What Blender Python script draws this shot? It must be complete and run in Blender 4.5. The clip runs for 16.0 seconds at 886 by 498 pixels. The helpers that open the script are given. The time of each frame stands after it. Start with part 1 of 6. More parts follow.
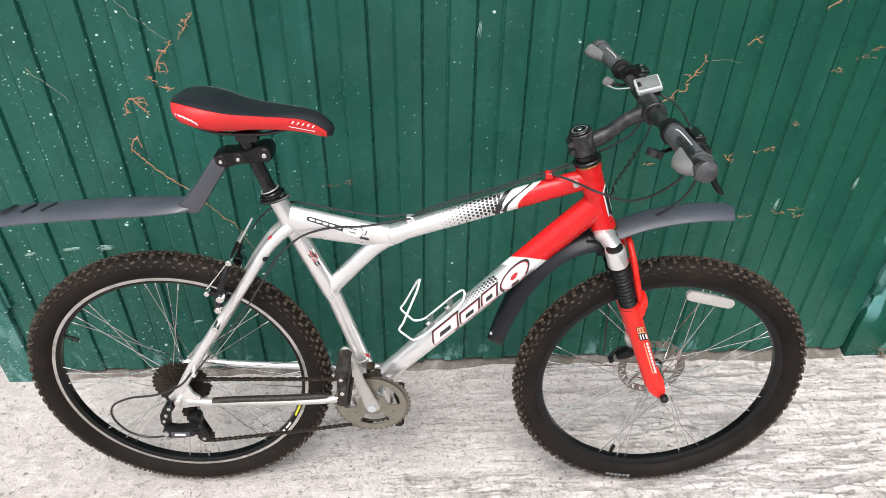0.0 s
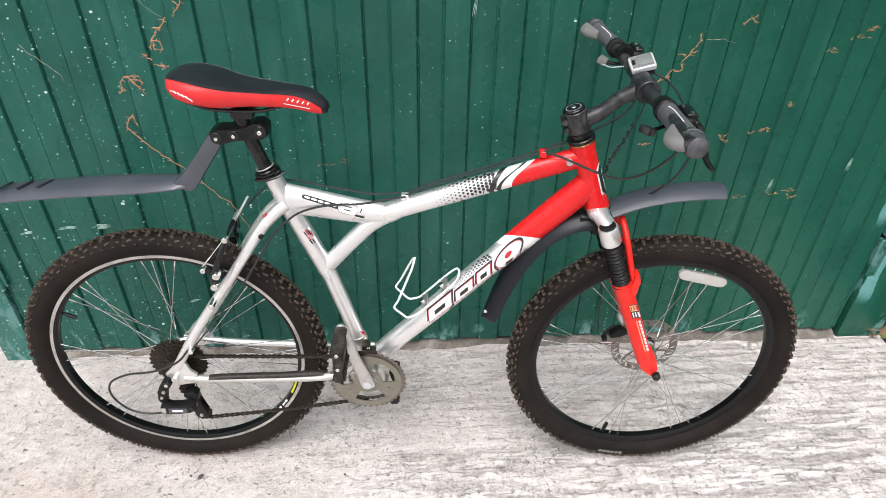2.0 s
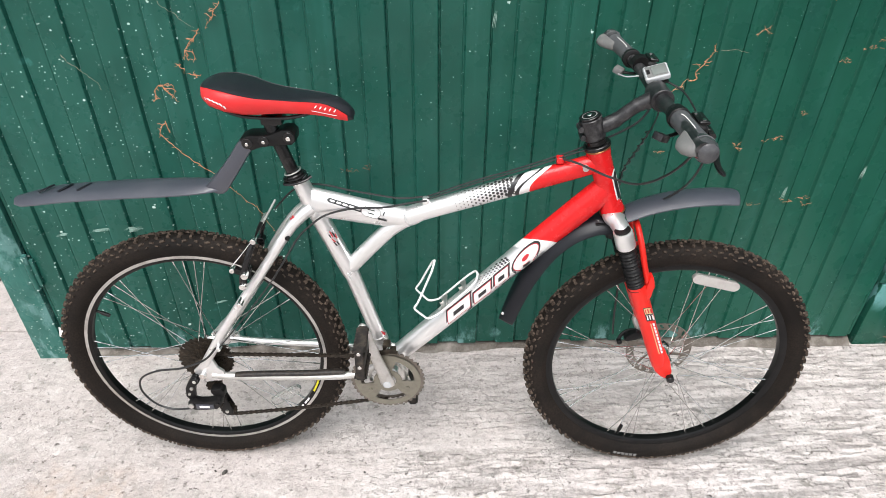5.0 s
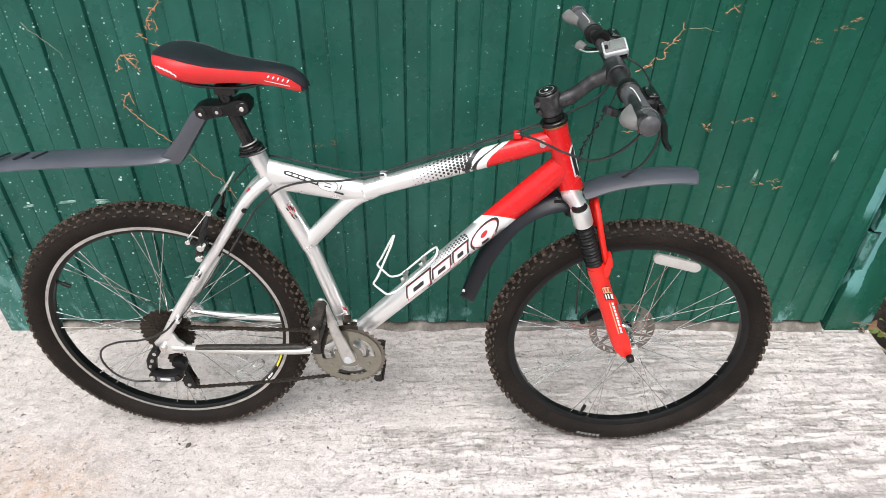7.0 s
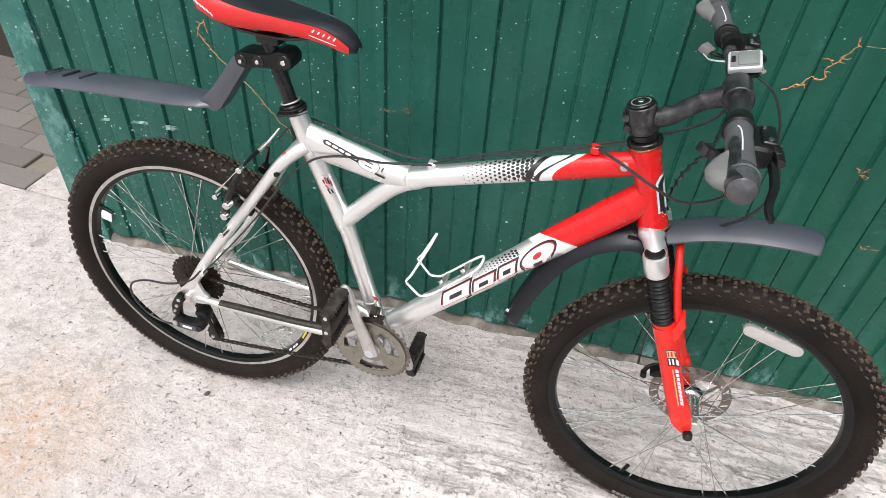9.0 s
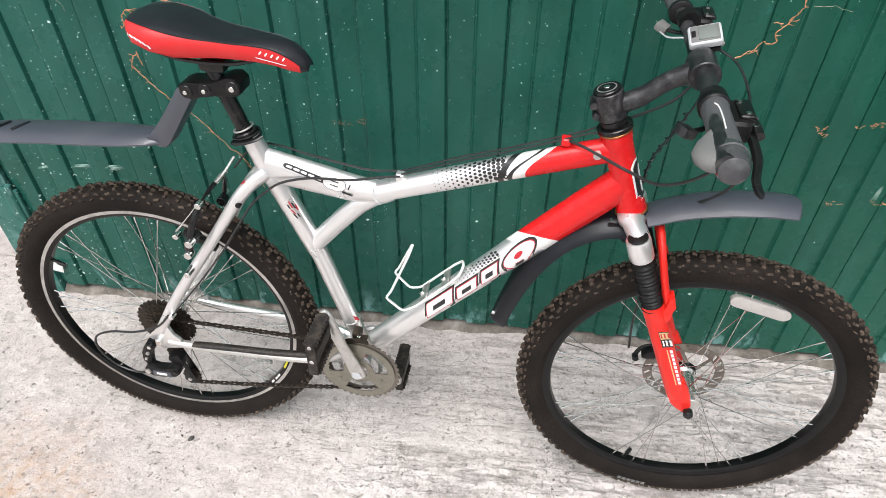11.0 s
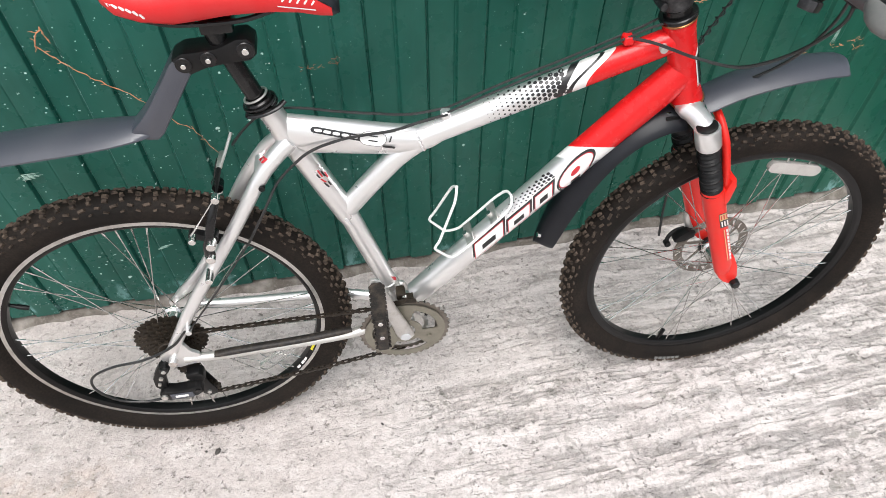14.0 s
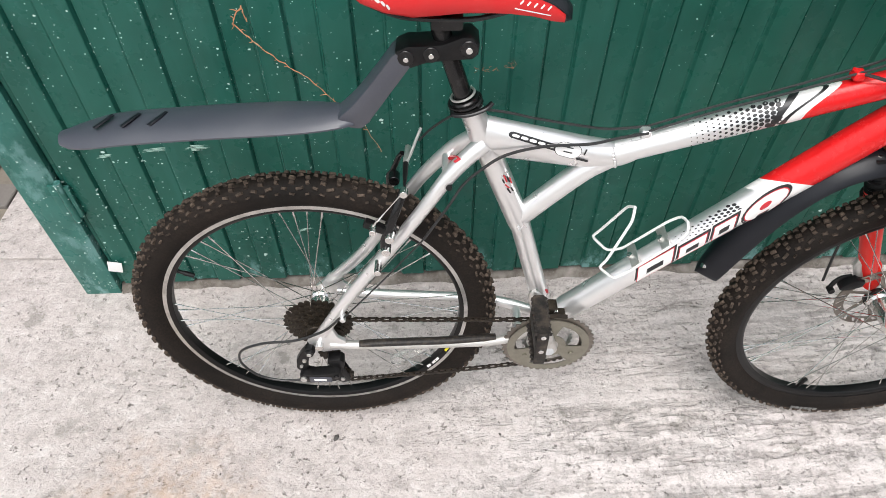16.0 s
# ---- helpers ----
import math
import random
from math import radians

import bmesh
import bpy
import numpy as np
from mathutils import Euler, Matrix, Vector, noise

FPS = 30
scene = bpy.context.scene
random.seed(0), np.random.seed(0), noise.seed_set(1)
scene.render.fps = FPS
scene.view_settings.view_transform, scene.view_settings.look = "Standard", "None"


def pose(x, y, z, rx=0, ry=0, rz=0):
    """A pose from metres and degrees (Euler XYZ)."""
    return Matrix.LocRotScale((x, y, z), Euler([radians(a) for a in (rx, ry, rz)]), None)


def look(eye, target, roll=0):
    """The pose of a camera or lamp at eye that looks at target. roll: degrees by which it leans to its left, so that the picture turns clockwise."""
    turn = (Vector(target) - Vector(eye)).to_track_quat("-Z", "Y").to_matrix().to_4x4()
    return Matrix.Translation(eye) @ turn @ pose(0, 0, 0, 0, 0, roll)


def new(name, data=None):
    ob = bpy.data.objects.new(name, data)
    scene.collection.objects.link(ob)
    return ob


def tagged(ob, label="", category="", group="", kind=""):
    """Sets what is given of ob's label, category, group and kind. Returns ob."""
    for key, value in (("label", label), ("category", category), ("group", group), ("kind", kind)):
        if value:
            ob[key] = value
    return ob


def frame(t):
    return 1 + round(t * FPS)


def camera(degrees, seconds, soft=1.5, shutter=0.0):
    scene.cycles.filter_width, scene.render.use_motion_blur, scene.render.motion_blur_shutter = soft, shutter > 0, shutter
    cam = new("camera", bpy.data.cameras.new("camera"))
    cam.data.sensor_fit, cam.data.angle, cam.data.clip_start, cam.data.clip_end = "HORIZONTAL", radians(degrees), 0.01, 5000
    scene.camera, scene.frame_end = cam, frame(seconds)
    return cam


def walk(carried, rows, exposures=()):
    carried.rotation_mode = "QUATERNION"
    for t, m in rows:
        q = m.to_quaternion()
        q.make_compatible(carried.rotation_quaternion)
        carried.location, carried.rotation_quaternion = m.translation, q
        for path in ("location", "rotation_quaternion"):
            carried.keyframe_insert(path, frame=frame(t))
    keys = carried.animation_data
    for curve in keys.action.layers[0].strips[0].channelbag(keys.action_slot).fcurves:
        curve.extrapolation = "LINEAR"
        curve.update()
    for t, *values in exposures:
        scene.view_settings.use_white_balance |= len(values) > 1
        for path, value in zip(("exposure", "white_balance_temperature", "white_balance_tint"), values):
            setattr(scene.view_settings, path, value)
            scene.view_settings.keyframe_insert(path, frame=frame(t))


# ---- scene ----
cam = camera(67.87, 16.0, soft=0.7)
EXPO = 0.72
# seconds, place in metres, turn in degrees
ROWS = [
    (0.0, 0.0748, -1.0801, 1.4823, 54.863, -0.617, -0.311),
    (0.5, 0.0702, -1.0934, 1.4893, 54.977, -0.285, 1.095),
    (1.0, 0.0648, -1.1047, 1.4978, 54.625, 0.320, 1.707),
    (1.5, 0.0610, -1.1039, 1.4873, 54.515, -0.058, 1.130),
    (2.0, 0.0816, -1.0958, 1.4762, 53.559, -0.829, -0.378),
    (2.5, 0.1123, -1.0956, 1.4749, 53.157, -0.674, -0.311),
    (3.0, 0.1041, -1.1160, 1.4802, 54.068, 0.353, 1.681),
    (3.2, 0.0968, -1.1241, 1.4818, 54.155, 0.478, 2.089),
    (5.3, 0.0723, -1.1509, 1.4919, 54.403, -0.491, 0.534),
    (5.5, 0.0711, -1.1593, 1.4878, 54.252, -0.525, 0.001),
    (6.0, 0.0776, -1.1611, 1.4947, 55.633, -0.385, -2.269),
    (6.5, 0.1235, -1.1433, 1.4935, 55.178, -0.668, -1.544),
    (7.0, 0.1678, -1.1474, 1.4698, 53.187, -1.026, 1.682),
    (7.5, 0.1731, -1.0916, 1.4624, 52.944, -0.962, 0.767),
    (8.0, 0.1474, -0.9643, 1.4630, 52.218, -2.964, 4.510),
    (8.5, 0.1634, -0.8942, 1.4472, 48.764, -2.246, 8.965),
    (9.0, 0.2950, -0.8993, 1.4353, 48.419, -3.420, 17.588),
    (9.2, 0.3490, -0.8942, 1.4344, 47.930, -3.995, 20.363),
    (11.3, 0.1971, -0.8657, 1.4262, 48.157, -0.384, 9.152),
    (11.5, 0.1538, -0.8607, 1.4239, 46.976, -1.363, 9.462),
    (12.0, 0.0653, -0.7856, 1.4145, 47.449, -0.473, 12.375),
    (12.5, -0.0022, -0.6946, 1.4020, 45.075, -0.493, 9.746),
    (13.0, -0.1119, -0.7103, 1.4151, 43.827, 1.180, -5.394),
    (13.5, -0.1360, -0.7515, 1.3977, 40.380, -0.929, -10.440),
    (14.0, -0.1010, -0.7703, 1.3998, 40.752, 0.332, -8.803),
    (14.5, -0.1128, -0.7818, 1.3948, 40.368, 0.771, -4.467),
    (15.0, -0.1475, -0.7831, 1.3935, 40.520, 0.981, -1.004),
    (15.5, -0.2018, -0.7666, 1.3958, 41.714, 0.975, 1.062),
    (16.0, -0.2808, -0.7365, 1.3913, 41.097, -0.362, -0.156),
]
walk(cam, [(t, pose(x, y, z, rx, ry, rz)) for t, x, y, z, rx, ry, rz in ROWS], exposures=[(0.0, EXPO + 0.02), (9.0, EXPO), (11.5, EXPO), (13.0, EXPO - 0.06), (14.5, EXPO - 0.10), (16.0, EXPO - 0.14)])

# ---- light: an overcast sky with a weak broad sun behind the camera ----
world = bpy.data.worlds.new("overcast_sky")
scene.world = world
world.use_nodes = True
wn = world.node_tree
wn.nodes.clear()
w_out = wn.nodes.new("ShaderNodeOutputWorld")
w_bg = wn.nodes.new("ShaderNodeBackground")
w_sat = wn.nodes.new("ShaderNodeHueSaturation")
w_sky = wn.nodes.new("ShaderNodeTexSky")
w_sky.sky_type = "NISHITA"
w_sky.sun_disc = False
w_sky.sun_elevation = radians(64)
w_sky.sun_rotation = radians(197)
w_sky.air_density, w_sky.dust_density = 1.0, 3.0
w_sat.inputs["Saturation"].default_value = 0.25
w_bg.inputs["Strength"].default_value = 0.15
wn.links.new(w_sky.outputs[0], w_sat.inputs["Color"])
wn.links.new(w_sat.outputs[0], w_bg.inputs["Color"])
wn.links.new(w_bg.outputs[0], w_out.inputs["Surface"])
sun = new("sun", bpy.data.lights.new("sun", "SUN"))
sun.data.energy, sun.data.angle, sun.data.color = 1.6, radians(45), (1.0, 0.985, 0.97)
sun.matrix_world = look((-0.5, -1.7, 4.0), (0.0, 0.2, 0.0))


# ---- materials ----
class Mat:
    """A small builder for node materials."""

    def __init__(self, name, color=(0.5, 0.5, 0.5), rough=0.5, metal=0.0, coat=0.0, spec=0.5):
        self.m = bpy.data.materials.new(name)
        self.m.use_nodes = True
        self.t = self.m.node_tree
        self.b = self.t.nodes["Principled BSDF"]
        self.b.inputs["Base Color"].default_value = (*color, 1)
        self.b.inputs["Roughness"].default_value = rough
        self.b.inputs["Metallic"].default_value = metal
        self.b.inputs["Coat Weight"].default_value = coat
        self.b.inputs["Coat Roughness"].default_value = 0.08
        self.b.inputs["Specular IOR Level"].default_value = spec
        self.coord = self.node("ShaderNodeTexCoord").outputs["Object"]

    def node(self, kind, **values):
        n = self.t.nodes.new(kind)
        for k, v in values.items():
            n.inputs[k.replace("_", " ")].default_value = v
        return n

    def link(self, a, b):
        self.t.links.new(a, b)
        return self

    def scaled(self, sx, sy, sz, turn=0.0):
        n = self.node("ShaderNodeMapping")
        n.inputs["Scale"].default_value = (sx, sy, sz)
        n.inputs["Rotation"].default_value = (0, 0, radians(turn))
        self.link(self.coord, n.inputs["Vector"])
        return n.outputs[0]

    def noise(self, scale, detail=6.0, rough=0.6, vec=None, dist=0.0):
        n = self.node("ShaderNodeTexNoise", Scale=scale, Detail=detail, Roughness=rough, Distortion=dist)
        self.link(vec or self.coord, n.inputs["Vector"])
        return n.outputs["Fac"]

    def ramp(self, fac, *stops):
        n = self.node("ShaderNodeValToRGB")
        e = n.color_ramp.elements
        while len(e) < len(stops):
            e.new(0.5)
        for el, (p, c) in zip(e, stops):
            el.position = p
            el.color = (c, c, c, 1) if isinstance(c, (int, float)) else (*c, 1)
        self.link(fac, n.inputs[0])
        return n.outputs[0]

    def mix(self, fac, a, b, blend="MIX"):
        n = self.t.nodes.new("ShaderNodeMix")
        n.data_type, n.blend_type = "RGBA", blend
        for sock, v in ((n.inputs[0], fac), (n.inputs[6], a), (n.inputs[7], b)):
            if isinstance(v, (int, float)):
                sock.default_value = v
            elif isinstance(v, tuple):
                sock.default_value = (*v, 1)
            else:
                self.link(v, sock)
        return n.outputs[2]

    def math(self, op, a, b=0.0):
        n = self.t.nodes.new("ShaderNodeMath")
        n.operation = op
        for sock, v in ((n.inputs[0], a), (n.inputs[1], b)):
            if isinstance(v, (int, float)):
                sock.default_value = v
            else:
                self.link(v, sock)
        return n.outputs[0]

    def color(self, c):
        self.link(c, self.b.inputs["Base Color"])
        return self

    def rough(self, r):
        self.link(r, self.b.inputs["Roughness"])
        return self

    def bump(self, h, strength=0.3, dist=0.002):
        n = self.node("ShaderNodeBump", Strength=strength, Distance=dist)
        self.link(h, n.inputs["Height"])
        self.link(n.outputs[0], self.b.inputs["Normal"])
        return self


def worn(name, base, rough, dirt=(0.25, 0.2, 0.15), amount=0.25, scale=40.0, metal=0.0, coat=0.0, fine=400.0, relief=0.1, spec=0.5):
    """Paint, plastic or metal with dust at two scales and a fine relief."""
    m = Mat(name, base, rough, metal, coat, spec)
    big = m.ramp(m.noise(scale, 5), (0.45, 0.0), (0.75, amount))
    small = m.ramp(m.noise(fine, 3), (0.5, 0.0), (0.8, amount * 0.6))
    m.color(m.mix(m.math("MAXIMUM", big, small), base, dirt))
    m.rough(m.math("ADD", m.math("MULTIPLY", m.noise(scale * 2, 4), 0.18), rough - 0.09))
    return m.bump(m.noise(fine, 3), relief, 0.0006)


M_RED = worn("red_paint", (0.62, 0.010, 0.012), 0.26, (0.5, 0.05, 0.04), 0.15, 25, coat=0.15, relief=0.03, spec=0.3).m
M_RED_FORK = worn("orange_red_fork_paint", (0.70, 0.019, 0.013), 0.32, (0.5, 0.08, 0.05), 0.2, 40, coat=0.10, relief=0.05, spec=0.3).m
M_SILVER = worn("silver_paint", (0.80, 0.795, 0.79), 0.30, (0.64, 0.62, 0.59), 0.15, 14, metal=0.78, coat=0.3, fine=900.0, relief=0.01).m
M_STAY = worn("dusty_silver_paint", (0.56, 0.545, 0.52), 0.42, (0.34, 0.30, 0.26), 0.4, 30, metal=0.6, relief=0.05).m
M_ALLOY = worn("brushed_alloy", (0.62, 0.61, 0.59), 0.38, (0.3, 0.27, 0.22), 0.4, 60, metal=0.85).m
M_CHROME = worn("bright_steel", (0.75, 0.74, 0.72), 0.22, (0.4, 0.35, 0.3), 0.15, 90, metal=1.0).m
M_SPOKE = worn("spoke_steel", (0.66, 0.65, 0.635), 0.20, (0.25, 0.23, 0.2), 0.3, 60, metal=1.0).m
M_BLACK = worn("black_plastic", (0.006, 0.006, 0.0065), 0.40, (0.032, 0.029, 0.026), 0.35, 45, spec=0.22).m
M_BLACK_PAINT = worn("black_metal_paint", (0.005, 0.005, 0.0055), 0.24, (0.06, 0.055, 0.05), 0.2, 60, coat=0.15, spec=0.3).m
M_BAR = worn("scuffed_dark_paint", (0.009, 0.009, 0.0105), 0.32, (0.22, 0.21, 0.21), 0.30, 75, spec=0.4).m
M_GRIP = worn("grey_rubber_grip", (0.080, 0.080, 0.086), 0.45, (0.13, 0.125, 0.12), 0.35, 50, spec=0.35).m
M_GRIP_PAD = worn("light_grey_rubber", (0.145, 0.145, 0.142), 0.6, (0.3, 0.28, 0.26), 0.3, 60).m
# one plastic in two tones: sky sheen in the slate, shade in the black
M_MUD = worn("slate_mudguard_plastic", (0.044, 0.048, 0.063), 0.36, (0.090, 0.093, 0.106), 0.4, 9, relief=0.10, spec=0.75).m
M_MUD_SHADED = worn("black_mudguard_plastic", (0.006, 0.0070, 0.0100), 0.36, (0.020, 0.021, 0.026), 0.4, 9, relief=0.10, spec=0.3).m
M_GREASE = worn("greasy_steel", (0.022, 0.018, 0.014), 0.45, (0.09, 0.066, 0.045), 0.6, 120, metal=0.4, spec=0.3).m
M_RING = worn("dusty_chainring", (0.26, 0.245, 0.20), 0.40, (0.16, 0.145, 0.115), 0.5, 50, metal=0.7).m
M_ROTOR = worn("dull_brake_steel", (0.21, 0.185, 0.160), 0.35, (0.10, 0.08, 0.06), 0.5, 60, metal=0.75).m
M_RUBBER_BOOT = worn("black_rubber", (0.006, 0.006, 0.0065), 0.42, (0.032, 0.029, 0.027), 0.3, 60, spec=0.22).m
M_VINYL = worn("black_saddle_vinyl", (0.011, 0.012, 0.016), 0.36, (0.04, 0.04, 0.04), 0.2, 20, relief=0.15, spec=0.35).m
M_VINYL_RED = worn("red_saddle_vinyl", (0.60, 0.022, 0.024), 0.40, (0.55, 0.10, 0.09), 0.25, 14, relief=0.12, spec=0.3).m
M_WHITE = worn("white_print", (0.78, 0.77, 0.75), 0.4, (0.55, 0.53, 0.5), 0.2, 60).m
M_BLACK_PRINT = worn("black_print", (0.012, 0.012, 0.013), 0.35, (0.08, 0.08, 0.08), 0.2, 60).m
M_RED_PRINT = worn("red_print", (0.5, 0.02, 0.03), 0.35, (0.4, 0.1, 0.1), 0.2, 60).m
M_YELLOW = worn("yellow_sticker", (0.68, 0.62, 0.02), 0.4, (0.5, 0.45, 0.1), 0.2, 60).m
M_GOLD = worn("gold_print", (0.62, 0.42, 0.2), 0.4, (0.5, 0.35, 0.2), 0.2, 60).m
M_COPPER = worn("copper_ring", (0.45, 0.2, 0.08), 0.3, (0.2, 0.12, 0.06), 0.4, 90, metal=0.9).m
M_CABLE = worn("black_cable_sheath", (0.012, 0.012, 0.012), 0.35, (0.06, 0.06, 0.06), 0.3, 80).m
M_REFLECT = worn("clear_reflector", (0.46, 0.435, 0.41), 0.18, (0.34, 0.30, 0.28), 0.5, 60, coat=0.8, relief=0.3).m
M_CLEAR = Mat("clear_plastic", (0.8, 0.8, 0.78), 0.25)
M_CLEAR.b.inputs["Transmission Weight"].default_value = 0.85
M_CLEAR = M_CLEAR.bump(M_CLEAR.noise(300, 2), 0.3, 0.001).m
M_LCD = Mat("lcd_glass", (0.15, 0.165, 0.155), 0.12, 0, 0.6).m
M_GRIP_END = worn("glossy_dark_rubber", (0.05, 0.05, 0.054), 0.20, (0.16, 0.155, 0.15), 0.45, 50).m
M_GREYCASE = worn("silver_grey_plastic", (0.50, 0.51, 0.52), 0.3, (0.36, 0.36, 0.36), 0.2, 60).m
M_PEDAL = worn("muddy_black_pedal_plastic", (0.010, 0.009, 0.0085), 0.5, (0.11, 0.085, 0.065), 0.6, 70, spec=0.3).m
M_TRACK = worn("worn_brake_track", (0.58, 0.57, 0.55), 0.32, (0.14, 0.125, 0.105), 0.45, 45, metal=0.85).m


def rubber():
    m = Mat("dusty_tyre_rubber", rough=0.7, spec=0.16)
    dust = m.ramp(m.noise(9, 6), (0.35, 0.15), (0.7, 0.75))
    fine = m.ramp(m.noise(260, 4), (0.35, 0.2), (0.75, 1.0))
    m.color(m.mix(m.math("MULTIPLY", dust, fine), (0.0045, 0.0038, 0.0033), (0.040, 0.028, 0.021)))
    return m.bump(m.noise(500, 3), 0.2, 0.0006).m


def knob_rubber():
    m = Mat("dusty_tread_rubber", rough=0.8, spec=0.2)
    dust = m.ramp(m.noise(90, 5), (0.35, 0.1), (0.68, 1.0))
    m.color(m.mix(dust, (0.008, 0.0064, 0.0054), (0.118, 0.088, 0.067)))
    return m.bump(m.noise(400, 3), 0.25, 0.0008).m


def rim_black():
    m = Mat("black_rim", rough=0.30, spec=0.28)
    m.color(m.mix(m.ramp(m.noise(40, 5), (0.5, 0.0), (0.85, 0.15)), (0.003, 0.003, 0.0033), (0.045, 0.04, 0.035)))
    return m.m


M_RUBBER, M_KNOB, M_RIM = rubber(), knob_rubber(), rim_black()


def gate_paint(name, thin, thick, wear, scuffed, strip=None):
    """Old glossy green gate paint with chalky patches, white splatter and scuffs, worn along its foot."""
    m = Mat(name, rough=0.36, spec=0.25)
    up = m.node("ShaderNodeSeparateXYZ")
    m.link(m.coord, up.inputs[0])
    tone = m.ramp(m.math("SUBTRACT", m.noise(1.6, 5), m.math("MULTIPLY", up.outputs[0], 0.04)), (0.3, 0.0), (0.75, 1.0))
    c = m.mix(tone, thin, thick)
    # yellower green towards +x, painted in for the foliage reflected there
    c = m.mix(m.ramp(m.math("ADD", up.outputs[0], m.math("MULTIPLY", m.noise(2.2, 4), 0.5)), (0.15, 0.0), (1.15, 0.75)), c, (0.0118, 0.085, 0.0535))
    streak = m.ramp(m.noise(1.0, 6, 0.6, m.scaled(26, 26, 1.6)), (0.52, 0.0), (0.78, 0.35))
    c = m.mix(streak, c, (0.042, 0.155, 0.13))
    cloud = m.ramp(m.noise(5.0, 6, 0.62, m.scaled(1, 1, 0.7)), (0.48, 0.0), (0.68, 0.55))
    c = m.mix(cloud, c, (0.0065, 0.052, 0.0385))
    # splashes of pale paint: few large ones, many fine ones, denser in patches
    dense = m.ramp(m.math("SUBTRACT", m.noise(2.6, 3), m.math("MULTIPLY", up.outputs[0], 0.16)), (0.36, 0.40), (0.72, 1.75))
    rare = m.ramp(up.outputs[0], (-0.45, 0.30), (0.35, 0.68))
    ragged = m.math("MULTIPLY", m.noise(150, 5, 0.7, m.scaled(1.0, 1.0, 0.55, 25)), 0.30)
    specks = 0.0
    for scale, size, turn in ((26.0, 0.11, 15), (55.0, 0.13, 40), (110.0, 0.16, 70)):
        v = m.node("ShaderNodeTexVoronoi", Scale=scale)
        m.link(m.scaled(1.0, 1.0, 1.25, turn), v.inputs["Vector"])
        lot = m.node("ShaderNodeSeparateColor")
        m.link(v.outputs["Color"], lot.inputs[0])
        grow = m.math("MULTIPLY", m.math("POWER", lot.outputs[0], 3.0), m.math("MULTIPLY", dense, size))
        spot = m.math("LESS_THAN", m.math("ADD", v.outputs["Distance"], ragged), m.math("ADD", grow, 0.134))
        specks = m.math("MAXIMUM", specks, m.math("MULTIPLY", spot, m.math("GREATER_THAN", lot.outputs[0], rare)))
    c = m.mix(m.math("MULTIPLY", specks, 0.9), c, (0.56, 0.70, 0.65))
    scuff = m.ramp(m.noise(1.0, 5, 0.65, m.scaled(9, 9, 9)), (0.67, 0.0), (0.72, 0.5))
    c = m.mix(scuff, c, (0.05, 0.2, 0.17))
    # chalky knocks, mostly low down
    low = m.ramp(up.outputs[2], (0.04, 1.0), (0.13, scuffed))
    knocks = m.ramp(m.noise(1.0, 7, 0.72, m.scaled(15, 15, 8)), (wear, 0.0), (wear + 0.08, 0.75))
    c = m.mix(m.math("MULTIPLY", knocks, low), c, (0.19, 0.36, 0.35))
    if strip:
        # older pale paint laid bare along a seam
        off = m.math("ABSOLUTE", m.math("SUBTRACT", up.outputs[0], strip[0]))
        ragged = m.math("ADD", off, m.math("MULTIPLY", m.math("SUBTRACT", m.noise(1.0, 6, 0.66, m.scaled(14, 14, 3.2)), 0.5), strip[1] * 2.6))
        tall = m.ramp(m.math("ADD", up.outputs[2], m.math("MULTIPLY", m.noise(6, 4), 0.2)), (strip[2], 0.0), (strip[2] + 0.05, 0.85))
        c = m.mix(m.math("MULTIPLY", m.math("LESS_THAN", ragged, strip[1]), tall), c, (0.13, 0.31, 0.30))
    m.color(c)
    m.rough(m.math("ADD", m.math("MULTIPLY", m.noise(14, 5), 0.25), 0.16))
    m.bump(m.noise(120, 4), 0.08, 0.0012)
    return m.m


